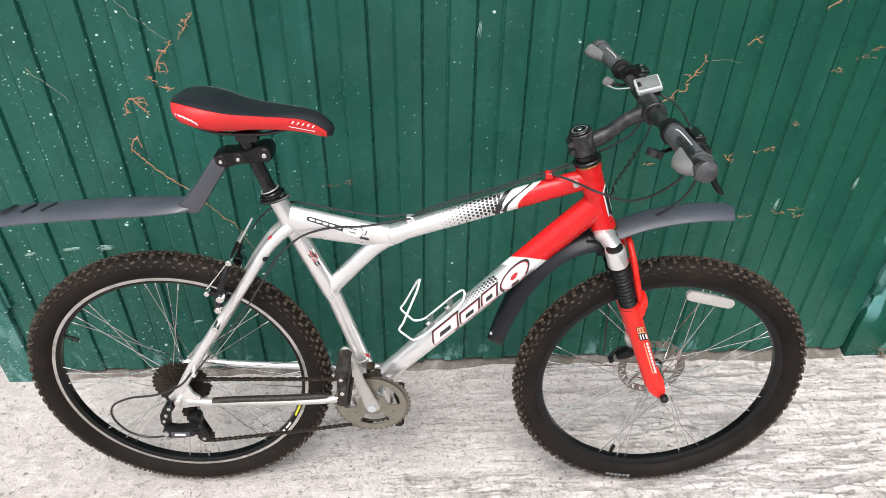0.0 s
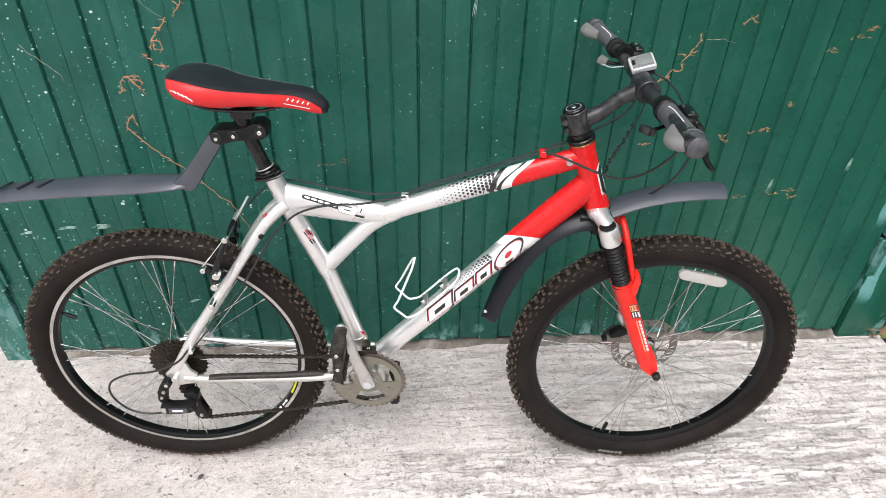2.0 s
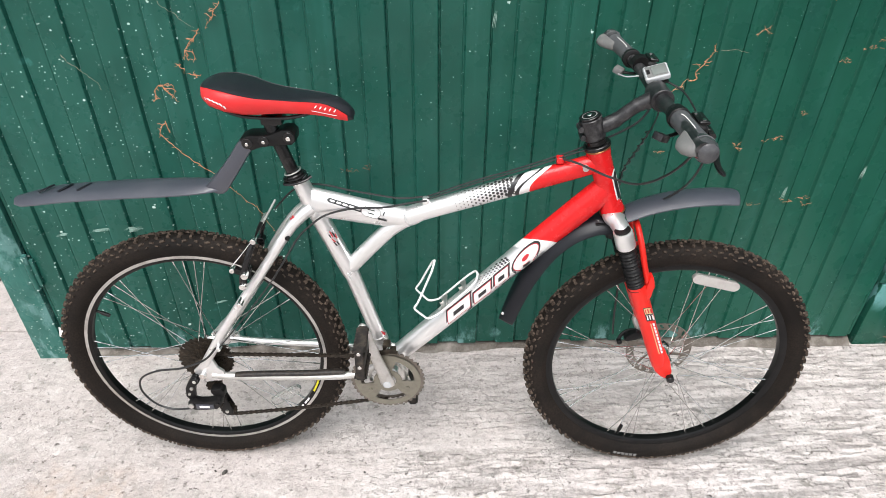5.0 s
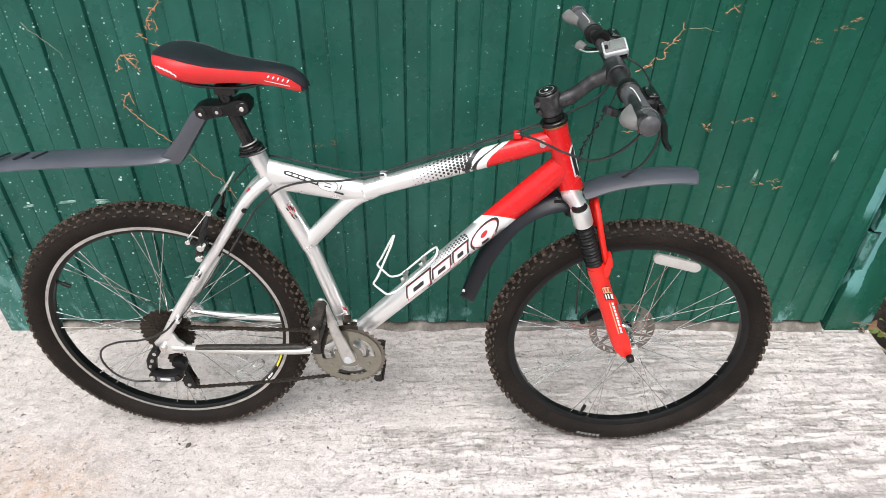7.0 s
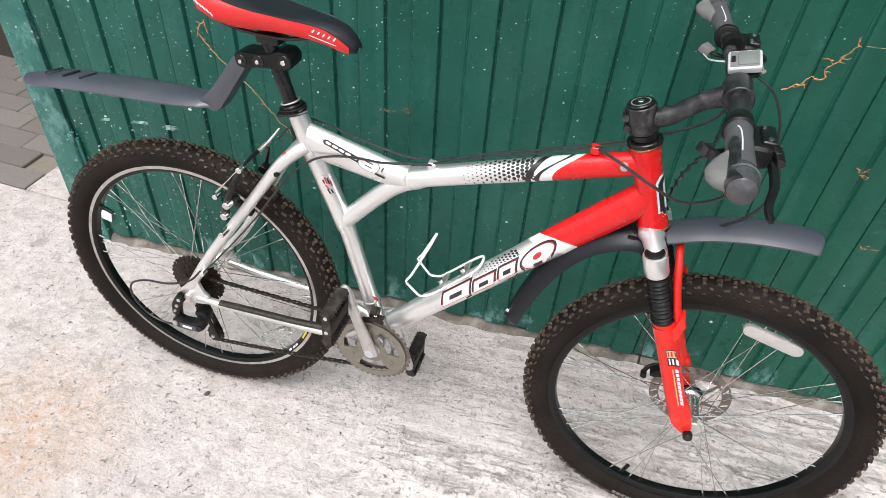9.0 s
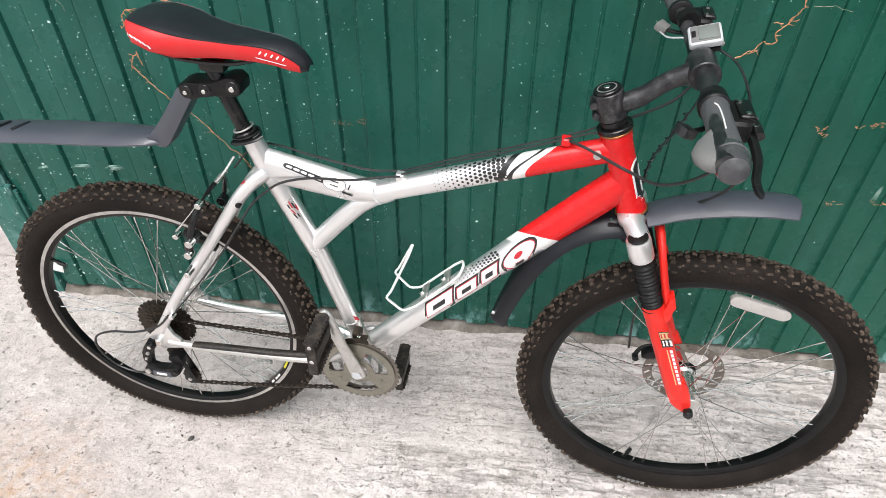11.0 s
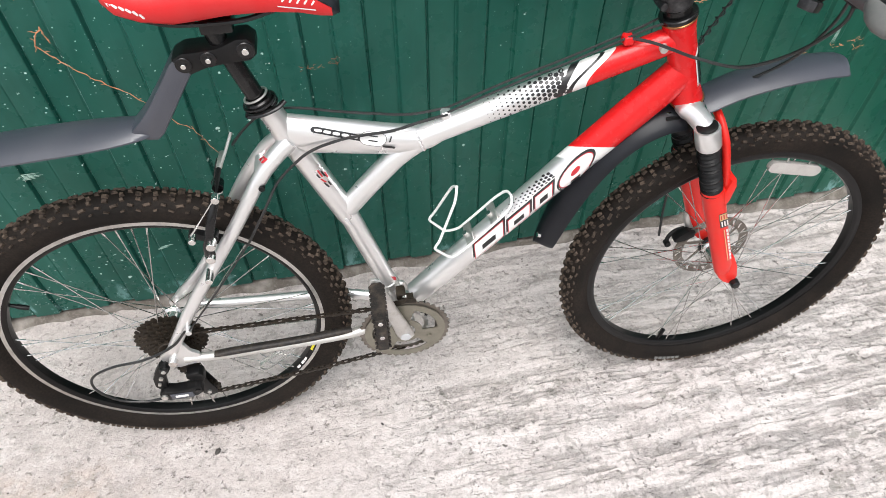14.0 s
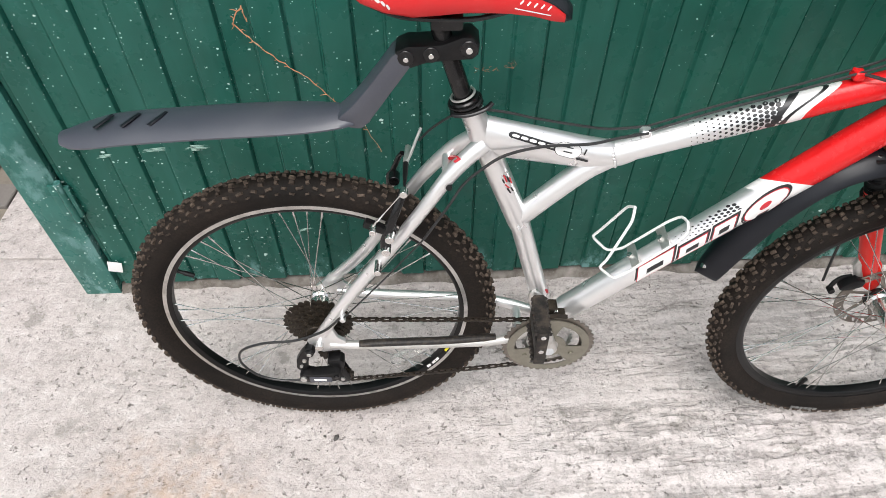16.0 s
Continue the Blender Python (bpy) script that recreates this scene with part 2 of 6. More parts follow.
def concrete():
    """Pale broom-finished concrete: worn and pitted at one end, streaked along the broom at the other, with grey blotches and a rusty stain."""
    m = Mat("broomed_concrete", rough=0.92, spec=0.2)
    light, mid, grey, dark = (0.693, 0.635, 0.615), (0.564, 0.505, 0.482), (0.34, 0.305, 0.285), (0.185, 0.165, 0.150)
    place = m.node("ShaderNodeSeparateXYZ")
    m.link(m.coord, place.inputs[0])
    # wandering of the broom
    wave = m.node("ShaderNodeVectorMath")
    wave.operation = "ADD"
    wobble = m.node("ShaderNodeVectorMath")
    wobble.operation = "SCALE"
    wobble.inputs["Scale"].default_value = 0.013
    wob = m.node("ShaderNodeTexNoise", Scale=7.0, Detail=5.0, Roughness=0.6)
    m.link(m.coord, wob.inputs["Vector"])
    m.link(wob.outputs["Color"], wobble.inputs[0])
    m.link(m.coord, wave.inputs[0])
    m.link(wobble.outputs[0], wave.inputs[1])

    skew = m.node("ShaderNodeMapping")
    skew.inputs["Rotation"].default_value = (0, 0, radians(-4.5))
    m.link(wave.outputs[0], skew.inputs["Vector"])

    def swept(sx, sy, shift=0.0):
        n = m.node("ShaderNodeMapping")
        n.inputs["Scale"].default_value = (sx, sy, 1)
        n.inputs["Location"].default_value = (shift, shift, 0)
        m.link(skew.outputs[0], n.inputs["Vector"])
        return n.outputs[0]

    # tone at three sizes
    c = m.mix(m.ramp(m.noise(1.9, 7, 0.62), (0.36, 0.0), (0.62, 1.0)), mid, light)
    c = m.mix(m.ramp(m.noise(1.0, 6, 0.66, swept(2.2, 9)), (0.46, 0.0), (0.66, 0.40)), c, (0.50, 0.425, 0.40))
    # a greyer face towards the -x end
    greyer = m.ramp(m.math("ADD", place.outputs[0], m.math("MULTIPLY", m.noise(2.4, 6, 0.68), 1.4)), (-0.25, 0.62), (0.85, 0.0))
    c = m.mix(greyer, c, (0.50, 0.447, 0.420))
    mottle = m.noise(17, 9, 0.80, swept(0.8, 1.25))
    c = m.mix(m.ramp(mottle, (0.51, 0.0), (0.61, 0.62)), c, grey)
    pebbly = m.noise(31, 7, 0.78, m.scaled(1.0, 1.15, 1, 30))
    c = m.mix(m.ramp(pebbly, (0.52, 0.0), (0.60, 0.42)), c, (0.37, 0.335, 0.312))
    c = m.mix(m.ramp(pebbly, (0.38, 0.55), (0.46, 0.0)), c, (0.71, 0.668, 0.636))
    c = m.mix(m.ramp(mottle, (0.36, 0.55), (0.46, 0.0)), c, (0.70, 0.662, 0.636))
    # the broom's marks, fading towards the worn end
    along = m.ramp(m.math("ADD", m.math("MULTIPLY", place.outputs[0], 0.55), m.math("MULTIPLY", m.noise(3.2, 7, 0.7), 1.1)), (0.20, 0.12), (0.95, 1.0))
    near_gate = m.ramp(m.math("ADD", place.outputs[1], m.math("MULTIPLY", m.noise(3.0, 4), 0.4)), (-0.10, 1.0), (0.22, 0.85))
    sweep = m.math("MULTIPLY", along, near_gate)
    fray = m.noise(46, 6, 0.78)
    broken = m.ramp(fray, (0.42, 0.10), (0.58, 1.0))
    rough_edge = m.math("MULTIPLY", m.math("SUBTRACT", m.noise(75, 6, 0.8), 0.5), 0.55)
    groove = m.math("ADD", m.noise(1.0, 3, 0.55, swept(3.5, 34)), rough_edge)
    nick = m.math("ADD", m.noise(1.0, 3, 0.55, swept(11, 66, 3.7)), rough_edge)
    bands = m.ramp(m.noise(1.0, 4, 0.6, swept(1.2, 8)), (0.38, 0.10), (0.60, 1.0))
    lines = m.math("MULTIPLY", m.ramp(groove, (0.53, 0.0), (0.66, 0.9)), broken)
    lines = m.math("MAXIMUM", lines, m.math("MULTIPLY", m.ramp(nick, (0.53, 0.0), (0.65, 1.0)), bands))
    lines = m.math("MULTIPLY", lines, sweep)
    c = m.mix(m.math("MULTIPLY", m.ramp(groove, (0.38, 0.50), (0.50, 0.0)), sweep), c, (0.80, 0.735, 0.708))
    c = m.mix(m.math("MULTIPLY", m.ramp(nick, (0.36, 0.50), (0.48, 0.0)), sweep), c, (0.79, 0.726, 0.70))
    c = m.mix(m.math("MULTIPLY", lines, 0.42), c, (0.32, 0.298, 0.280))
    # grains, pits and chipped spots, denser in patches
    patchy = m.ramp(m.noise(4.5, 6, 0.68), (0.40, 0.12), (0.60, 1.0))
    patch2 = m.ramp(m.noise(6.5, 6, 0.68, m.scaled(1.1, 0.9, 1, 40)), (0.42, 0.15), (0.60, 1.0))
    grit = m.noise(150, 3, 0.62, m.scaled(1.07, 0.96, 1, 20))
    c = m.mix(m.math("MULTIPLY", m.ramp(grit, (0.55, 0.0), (0.64, 0.55)), patch2), c, grey)
    c = m.mix(m.ramp(grit, (0.34, 0.40), (0.44, 0.0)), c, (0.70, 0.665, 0.635))
    chips = m.ramp(m.noise(42, 5, 0.74, m.scaled(1.2, 0.9, 1, 10)), (0.550, 0.0), (0.585, 0.75))
    c = m.mix(m.math("MULTIPLY", chips, patchy), c, grey)
    pits = m.ramp(m.noise(58, 3, 0.7, m.scaled(0.93, 1.1, 1, 65)), (0.610, 0.0), (0.640, 0.9))
    c = m.mix(m.math("MULTIPLY", pits, patch2), c, dark)
    blotch = m.math("MULTIPLY", m.ramp(m.noise(10.5, 7, 0.72), (0.585, 0.0), (0.615, 0.75)), m.ramp(m.noise(3.1, 3), (0.45, 0.10), (0.58, 1.0)))
    c = m.mix(blotch, c, (0.30, 0.278, 0.250))
    # grey dirt along the gate, mixed with painted shade that grows towards it
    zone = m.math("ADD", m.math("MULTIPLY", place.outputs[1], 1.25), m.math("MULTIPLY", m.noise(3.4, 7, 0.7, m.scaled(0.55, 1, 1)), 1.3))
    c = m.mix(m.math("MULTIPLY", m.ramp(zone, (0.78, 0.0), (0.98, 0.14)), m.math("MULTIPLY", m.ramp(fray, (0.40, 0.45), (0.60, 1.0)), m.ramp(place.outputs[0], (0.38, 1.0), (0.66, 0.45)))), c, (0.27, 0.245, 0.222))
    # a rusty stain on the slab
    d = m.node("ShaderNodeVectorMath")
    d.operation = "DISTANCE"
    d.inputs[1].default_value = (-0.86, -0.34, 0.0)
    m.link(m.coord, d.inputs[0])
    rust = m.math("MULTIPLY", m.ramp(m.math("ADD", d.outputs["Value"], m.math("MULTIPLY", m.noise(8, 6), 0.30)), (0.14, 1.0), (0.44, 0.0)), m.ramp(m.noise(40, 5), (0.38, 0.10), (0.64, 0.8)))
    c = m.mix(rust, c, (0.50, 0.31, 0.18))
    m.color(c)
    h = m.math("ADD", m.math("MULTIPLY", m.math("ADD", lines, pits), -1.0), m.math("ADD", m.math("MULTIPLY", grit, 0.35), m.math("ADD", m.math("MULTIPLY", pebbly, 0.8), mottle)))
    return m.bump(h, 0.9, 0.006).m


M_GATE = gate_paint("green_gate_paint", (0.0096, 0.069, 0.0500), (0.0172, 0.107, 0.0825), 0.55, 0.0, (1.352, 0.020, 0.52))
M_POST = gate_paint("scuffed_green_post_paint", (0.022, 0.115, 0.094), (0.045, 0.175, 0.148), 0.52, 0.6)
M_POST_WORN = gate_paint("green_post_paint_worn_along_the_seam", (0.0096, 0.069, 0.0500), (0.0172, 0.107, 0.0825), 0.55, 0.0, (1.408, 0.018, 0.26))
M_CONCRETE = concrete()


# ---- mesh helpers ----
def part(name, bm, material, parent=None, label="", smooth=True, auto=35):
    """Links a bmesh as one mesh object, as a part of parent where one is given."""
    me = bpy.data.meshes.new(name)
    bm.normal_update()
    for fc in bm.faces:
        fc.smooth = smooth
    if smooth and auto:
        for e in bm.edges:
            if len(e.link_faces) == 2 and e.calc_face_angle(0) > radians(auto):
                e.smooth = False
    bm.to_mesh(me)
    bm.free()
    for mt in material if isinstance(material, (list, tuple)) else (material,):
        me.materials.append(mt)
    ob = new(name, me)
    if parent:
        ob.parent = parent
    if label:
        ob["label"] = label
    return ob


def again(ob, matrix):
    """Another part on the same mesh, at its own pose under the same parent."""
    o = new(ob.name.split(".")[0], ob.data)
    o.parent = ob.parent
    o.matrix_basis = matrix
    if "label" in ob:
        o["label"] = ob["label"]
    return o


def tube(points, radii, seg=14, bm=None, caps=True, up=(0, 1, 0)):
    """A swept tube through points; a radius is a number or (along up, across up)."""
    bm = bm or bmesh.new()
    pts = [Vector(p) for p in points]
    if not isinstance(radii, (list,)):
        radii = [radii] * len(pts)
    rings = []
    side = Vector(up)
    for i, p in enumerate(pts):
        d = (pts[min(i + 1, len(pts) - 1)] - pts[max(i - 1, 0)]).normalized()
        a = side - d * side.dot(d)
        if a.length < 1e-4:
            a = d.orthogonal()
        a.normalize()
        side = a
        b = d.cross(a)
        r = radii[i]
        ra, rb = r if isinstance(r, tuple) else (r, r)
        rings.append([bm.verts.new(p + a * (ra * math.cos(k * math.tau / seg)) + b * (rb * math.sin(k * math.tau / seg))) for k in range(seg)])
    for r0, r1 in zip(rings, rings[1:]):
        for k in range(seg):
            bm.faces.new((r0[k], r0[(k + 1) % seg], r1[(k + 1) % seg], r1[k]))
    if caps:
        bm.faces.new(rings[0][::-1])
        bm.faces.new(rings[-1])
    return bm


def curve(points, steps=8):
    """A smooth line through points."""
    p = [Vector(q) for q in points]
    p = [2 * p[0] - p[1], *p, 2 * p[-1] - p[-2]]
    out = []
    for i in range(1, len(p) - 2):
        for k in range(steps):
            t = k / steps
            a, b, c, d = p[i - 1:i + 3]
            out.append(0.5 * (2 * b + (c - a) * t + (2 * a - 5 * b + 4 * c - d) * t * t + (3 * b - a - 3 * c + d) * t ** 3))
    return out + [p[-2]]


def lathe(profile, seg=48, bm=None, centre=(0, 0, 0), closed=True):
    """Turns a profile of (radius, y) about the y axis."""
    bm = bm or bmesh.new()
    c = Vector(centre)
    rings = []
    for k in range(seg):
        a = k * math.tau / seg
        rings.append([bm.verts.new(c + Vector((r * math.cos(a), y, r * math.sin(a)))) for r, y in profile])
    n = len(profile)
    for k in range(seg):
        r0, r1 = rings[k], rings[(k + 1) % seg]
        for i in range(n if closed else n - 1):
            bm.faces.new((r0[i], r0[(i + 1) % n], r1[(i + 1) % n], r1[i]))
    bmesh.ops.remove_doubles(bm, verts=bm.verts[:], dist=1e-6)
    bmesh.ops.recalc_face_normals(bm, faces=bm.faces[:])
    return bm


def box(x0, y0, z0, x1, y1, z1, bevel=0.0, bm=None, m=None, seg=2):
    bm2 = bmesh.new()
    bmesh.ops.create_cube(bm2, size=1)
    for v in bm2.verts:
        v.co = Vector((x0 + (v.co.x + 0.5) * (x1 - x0), y0 + (v.co.y + 0.5) * (y1 - y0), z0 + (v.co.z + 0.5) * (z1 - z0)))
    if bevel:
        bmesh.ops.bevel(bm2, geom=bm2.edges[:], offset=bevel, segments=seg, profile=0.6, affect="EDGES")
    if m is not None:
        bmesh.ops.transform(bm2, matrix=m, verts=bm2.verts[:])
    if bm is None:
        return bm2
    return join(bm, bm2)


def join(bm, other):
    """Adds another bmesh to bm."""
    me = bpy.data.meshes.new("tmp")
    other.to_mesh(me)
    other.free()
    bm.from_mesh(me)
    bpy.data.meshes.remove(me)
    return bm


def plate(outline, y0, y1, bevel=0.0, bm=None):
    """A flat piece with an outline of (x, z), from y0 to y1."""
    bm2 = bmesh.new()
    bot = [bm2.verts.new((x, y0, z)) for x, z in outline]
    top = [bm2.verts.new((x, y1, z)) for x, z in outline]
    n = len(outline)
    bm2.faces.new(bot)
    bm2.faces.new(top[::-1])
    for i in range(n):
        bm2.faces.new((bot[i], top[i], top[(i + 1) % n], bot[(i + 1) % n]))
    bmesh.ops.recalc_face_normals(bm2, faces=bm2.faces[:])
    if bevel:
        bmesh.ops.bevel(bm2, geom=bm2.edges[:], offset=bevel, segments=2, profile=0.6, affect="EDGES")
    if bm is None:
        return bm2
    return join(bm, bm2)


def disc(x, y0, y1, z, r, seg=20, bevel=0.0, bm=None):
    """A short cylinder across the bicycle."""
    e = min(bevel or r * 0.08, abs(y1 - y0) * 0.3)
    s = 1 if y1 > y0 else -1
    prof = [(1e-4, y0), (r - e, y0), (r, y0 + s * e), (r, y1 - s * e), (r - e, y1), (1e-4, y1)]
    return lathe(prof, seg, bm, (x, 0, z), closed=False) if bm is None else join(bm, lathe(prof, seg, None, (x, 0, z), closed=False))


# ---- setting: ground, slab, pavers, gate, posts ----
WALL_Y, WALL_TURN, WALL_TILT = 0.380, 2.8, 0.5
GATE = pose(0, WALL_Y, 0, WALL_TILT, 0, WALL_TURN)   # x along the gate, y into it


def soil():
    m = Mat("dark_soil", rough=0.95)
    m.color(m.mix(m.ramp(m.noise(14, 7, 0.7), (0.35, 0.0), (0.7, 1.0)), (0.018, 0.014, 0.010), (0.07, 0.052, 0.035)))
    return m.bump(m.noise(40, 6), 0.8, 0.01).m


def paver_stone():
    m = Mat("grey_paver", rough=0.9)
    info = m.node("ShaderNodeObjectInfo").outputs["Random"]
    base = m.mix(info, (0.125, 0.110, 0.098), (0.185, 0.166, 0.150))
    m.color(m.mix(m.ramp(m.noise(60, 5), (0.4, 0.0), (0.8, 0.6)), base, (0.12, 0.11, 0.1)))
    return m.bump(m.noise(150, 4), 0.3, 0.002).m


M_SOIL, M_PAVER = soil(), paver_stone()
M_DARKWALL = worn("dark_brown_render", (0.035, 0.026, 0.022), 0.9, (0.07, 0.06, 0.05), 0.5, 6, relief=0.4).m
M_SAND = worn("joint_sand", (0.20, 0.175, 0.14), 0.95, (0.12, 0.1, 0.08), 0.6, 40, relief=0.5).m


def slab_sheet(x0, x1, y0, y1, thick, material, name, label, cat):
    bm = box(x0, y0, -thick, x1, y1, 0.0, 0.006, seg=2)
    return tagged(part(name, bm, material, smooth=False), label, cat, kind="structure")


bm = bmesh.new()
bmesh.ops.create_grid(bm, x_segments=2, y_segments=2, size=80, matrix=Matrix.Translation((0, 0, -0.16)))
tagged(part("ground", bm, M_SOIL, smooth=False), "dark bare soil around the concrete slab", "ground", kind="structure")
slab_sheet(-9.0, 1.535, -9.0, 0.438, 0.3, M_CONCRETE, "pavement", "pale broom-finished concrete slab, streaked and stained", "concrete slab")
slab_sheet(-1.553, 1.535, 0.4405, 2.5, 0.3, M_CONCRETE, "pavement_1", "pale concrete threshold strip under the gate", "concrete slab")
beds = slab_sheet(-6.0, -1.556, 0.4415, 2.6, 0.25, M_SAND, "pavement_2", "grey block paving with sandy joints", "paving")
beds.location.z = -0.014


def gate_sheet(x0, x1, z0, z1):
    """A sheet of trapezoid ribs 60 mm apart, with a pressed crease along each edge."""
    bm = bmesh.new()
    step, deep = 0.0601, 0.0074
    line, k = [], math.floor((x0 + 0.800) / step) - 1
    while True:
        xe = -0.800 + step * k
        if k % 2 == 0:
            # the step back, with a sharp crease at its foot
            pts = ((-0.0045, 0.0), (-0.0025, 0.001), (0.0008, deep + 0.0030), (0.0022, deep + 0.0030), (0.0042, deep))
        else:
            pts = ((-0.0060, deep), (-0.0034, deep + 0.0012), (-0.0014, deep + 0.0006), (0.0022, 0.0008), (0.0060, 0.0))
        line += [(xe + dx, y) for dx, y in pts if x0 <= xe + dx <= x1]
        if xe > x1:
            break
        k += 1
    line = [(x0, line[0][1]), *line, (x1, line[-1][1])]
    rows = [z0 + (z1 - z0) * i / 12 for i in range(13)]

    def wave(x, z):
        return 0.0022 * math.sin(2.1 * x + 1.3 * z) * math.sin(3.7 * z + x)

    front = [[bm.verts.new((x, y + wave(x, z), z)) for x, y in line] for z in rows]
    back = [[bm.verts.new((x, y + wave(x, z) + 0.003, z)) for x, y in line] for z in rows]
    for grid, flip in ((front, False), (back, True)):
        for a, b in zip(grid, grid[1:]):
            for i in range(len(line) - 1):
                f = (a[i], a[i + 1], b[i + 1], b[i])
                bm.faces.new(f[::-1] if flip else f)
    for i in range(len(line) - 1):
        bm.faces.new((front[0][i + 1], front[0][i], back[0][i], back[0][i + 1]))
    return bm


def build_gate():
    g = tagged(new("gate_1"), "green-painted ribbed sheet metal gate, spattered and scuffed", "gate", kind="structure")
    g.matrix_basis = GATE
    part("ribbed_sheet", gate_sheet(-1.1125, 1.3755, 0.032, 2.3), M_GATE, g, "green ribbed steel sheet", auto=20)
    part("bottom_rail", box(-1.10, 0.02, 0.034, 1.365, 0.05, 0.07, 0.003), M_POST, g)
    # dark sheet added behind so the shaded gaps beside the posts read dark
    part("closing_board", box(-1.15, 0.045, 0.0, 1.43, 0.06, 2.3, 0.002), M_DARKWALL, g, "dark backing added behind the gate to darken its gaps")
    part("post", box(-1.208, -0.006, 0.0, -1.117, 0.055, 2.35, 0.004), M_POST, g, "scuffed green steel post")
    # the other post is notched round the hinge tab
    notched = [(1.386, 0.0), (1.528, 0.0), (1.528, 2.35), (1.386, 2.35), (1.386, 0.394), (1.409, 0.394), (1.409, 0.249), (1.386, 0.249)]
    part("post", plate(notched, -0.006, 0.055, 0.0025), M_POST_WORN, g, "green steel post worn pale along the seam")
    # welded hinge, and a hinge tab in the notch
    x, z = -1.112, 0.345
    bm = tube([(x, -0.010, z - 0.06), (x, -0.010, z + 0.060)], 0.0085, 14)
    box(x - 0.026, -0.011, z - 0.045, x, -0.003, z + 0.050, 0.002, bm)
    box(x, -0.011, z - 0.050, x + 0.018, -0.002, z + 0.045, 0.002, bm)
    part("hinge", bm, M_POST, g, "painted weld-on hinge")
    part("hinge", box(1.3765, -0.007, 0.256, 1.4015, 0.012, 0.386, 0.002), M_POST, g, "pale painted hinge tab in the notch of the post")
    return g


gate = build_gate()
tagged(part("wall_west", box(-9.0, 1.2, -0.1, -1.26, 1.4, 2.6, 0.01), M_DARKWALL, smooth=False), "dark brown rendered wall beyond the gate", "wall", kind="structure")


# ---- the bicycle ----
LEAN = 2.12
bike = tagged(new("bicycle"), "silver and red mountain bicycle with black mudguards beside the gate", "bicycle")
bike.matrix_basis = pose(0, 0, 0, -LEAN)
RC, FC = (-0.504, 0.337), (0.597, 0.341)
EYE_LINE = Vector((-0.11, -0.83, 1.43))
def build_wheel(name, centre, rear):
    cx, cz = centre
    c = (cx, 0, cz)
    # rim: hollow section with brake tracks
    bm = lathe([(0.286, -0.0125), (0.287, -0.0105), (0.281, -0.0095), (0.279, 0.0), (0.281, 0.0095), (0.287, 0.0105), (0.286, 0.0125), (0.278, 0.01235),
                (0.2745, 0.0122), (0.2695, 0.0085), (0.2680, 0.0), (0.2695, -0.0085), (0.2745, -0.0122), (0.278, -0.01235)], 96, None, c)
    for f in bm.faces:
        rr = Vector((f.calc_center_median().x - cx, f.calc_center_median().z - cz)).length
        if rear and 0.2785 < rr < 0.2865 and abs(f.calc_center_median().y) > 0.0115:
            f.material_index = 1
    wheel = part(name, bm, [M_RIM, M_TRACK], bike, "black rim wheel with a silver brake track" if rear else "black rim disc-brake wheel")
    # tyre
    prof = []
    for k in range(18):
        a = radians(-125 + 250 * k / 17)
        prof.append((0.309 + 0.0272 * math.cos(a), 0.0262 * math.sin(a)))
    prof = [(0.2835, -0.0108)] + prof + [(0.2835, 0.0108)]
    part("tyre", lathe(prof, 110, None, c), M_RUBBER, wheel, "dusty knobbly mountain-bike tyre")
    knobs = bmesh.new()
    n = 86
    for i in range(n):
        for lat, w, l, half in ((0.0036, 0.006, 0.0095, 0), (-0.0036, 0.006, 0.0095, 1), (0.0118, 0.006, 0.0085, 1), (-0.0118, 0.006, 0.0085, 1), (0.0188, 0.0055, 0.0115, 0), (-0.0188, 0.0055, 0.0115, 0),
                                (0.0236, 0.0032, 0.0085, 1), (-0.0236, 0.0032, 0.0085, 1)):
            a = (i + 0.5 * half) * math.tau / n
            s = lat / 0.0262
            rr = 0.309 + 0.0272 * math.sqrt(max(0.0, 1 - s * s))
            nrm = math.asin(max(-1, min(1, s)))
            length = l * (1.15 if i % 2 else 0.85)
            twist = 14 if (i + half) % 2 else -14
            m = Matrix.Translation(c) @ Matrix.Rotation(-a, 4, "Y") @ Matrix.Translation((rr, lat, 0)) @ Matrix.Rotation(nrm, 4, "Z") @ Matrix.Rotation(radians(twist), 4, "X")
            vs = []
            for hx, sh in ((-0.001, 1.0), (0.0042, 0.72)):
                for sy, sz in ((-1, -1), (1, -1), (1, 1), (-1, 1)):
                    vs.append(knobs.verts.new(m @ Vector((hx, sy * w / 2 * sh, sz * length / 2 * sh))))
            for f in ((7, 6, 5, 4), (0, 1, 5, 4), (1, 2, 6, 5), (2, 3, 7, 6), (3, 0, 4, 7)):
                knobs.faces.new([vs[q] for q in f])
    bmesh.ops.recalc_face_normals(knobs, faces=knobs.faces[:])
    tagged(part("tread", knobs, M_KNOB, wheel, "dusty rubber tread blocks", smooth=False), kind="stuff")
    # hub
    wide = 0.032
    hub = lathe([(0.0, -0.062), (0.005, -0.062), (0.005, -0.048), (0.012, -0.046), (0.016, -wide - 0.003), (0.0235, -wide - 0.002), (0.0235, -wide + 0.001), (0.0195, -wide + 0.006),
                 (0.0185, 0.0), (0.0195, wide - 0.006), (0.0235, wide - 0.001), (0.0235, wide + 0.002), (0.013, wide + 0.003), (0.012, 0.046), (0.005, 0.048), (0.005, 0.062), (0.0, 0.062)], 28, None, c, closed=False)
    part("hub", hub, M_CHROME, wheel, "silver alloy hub")
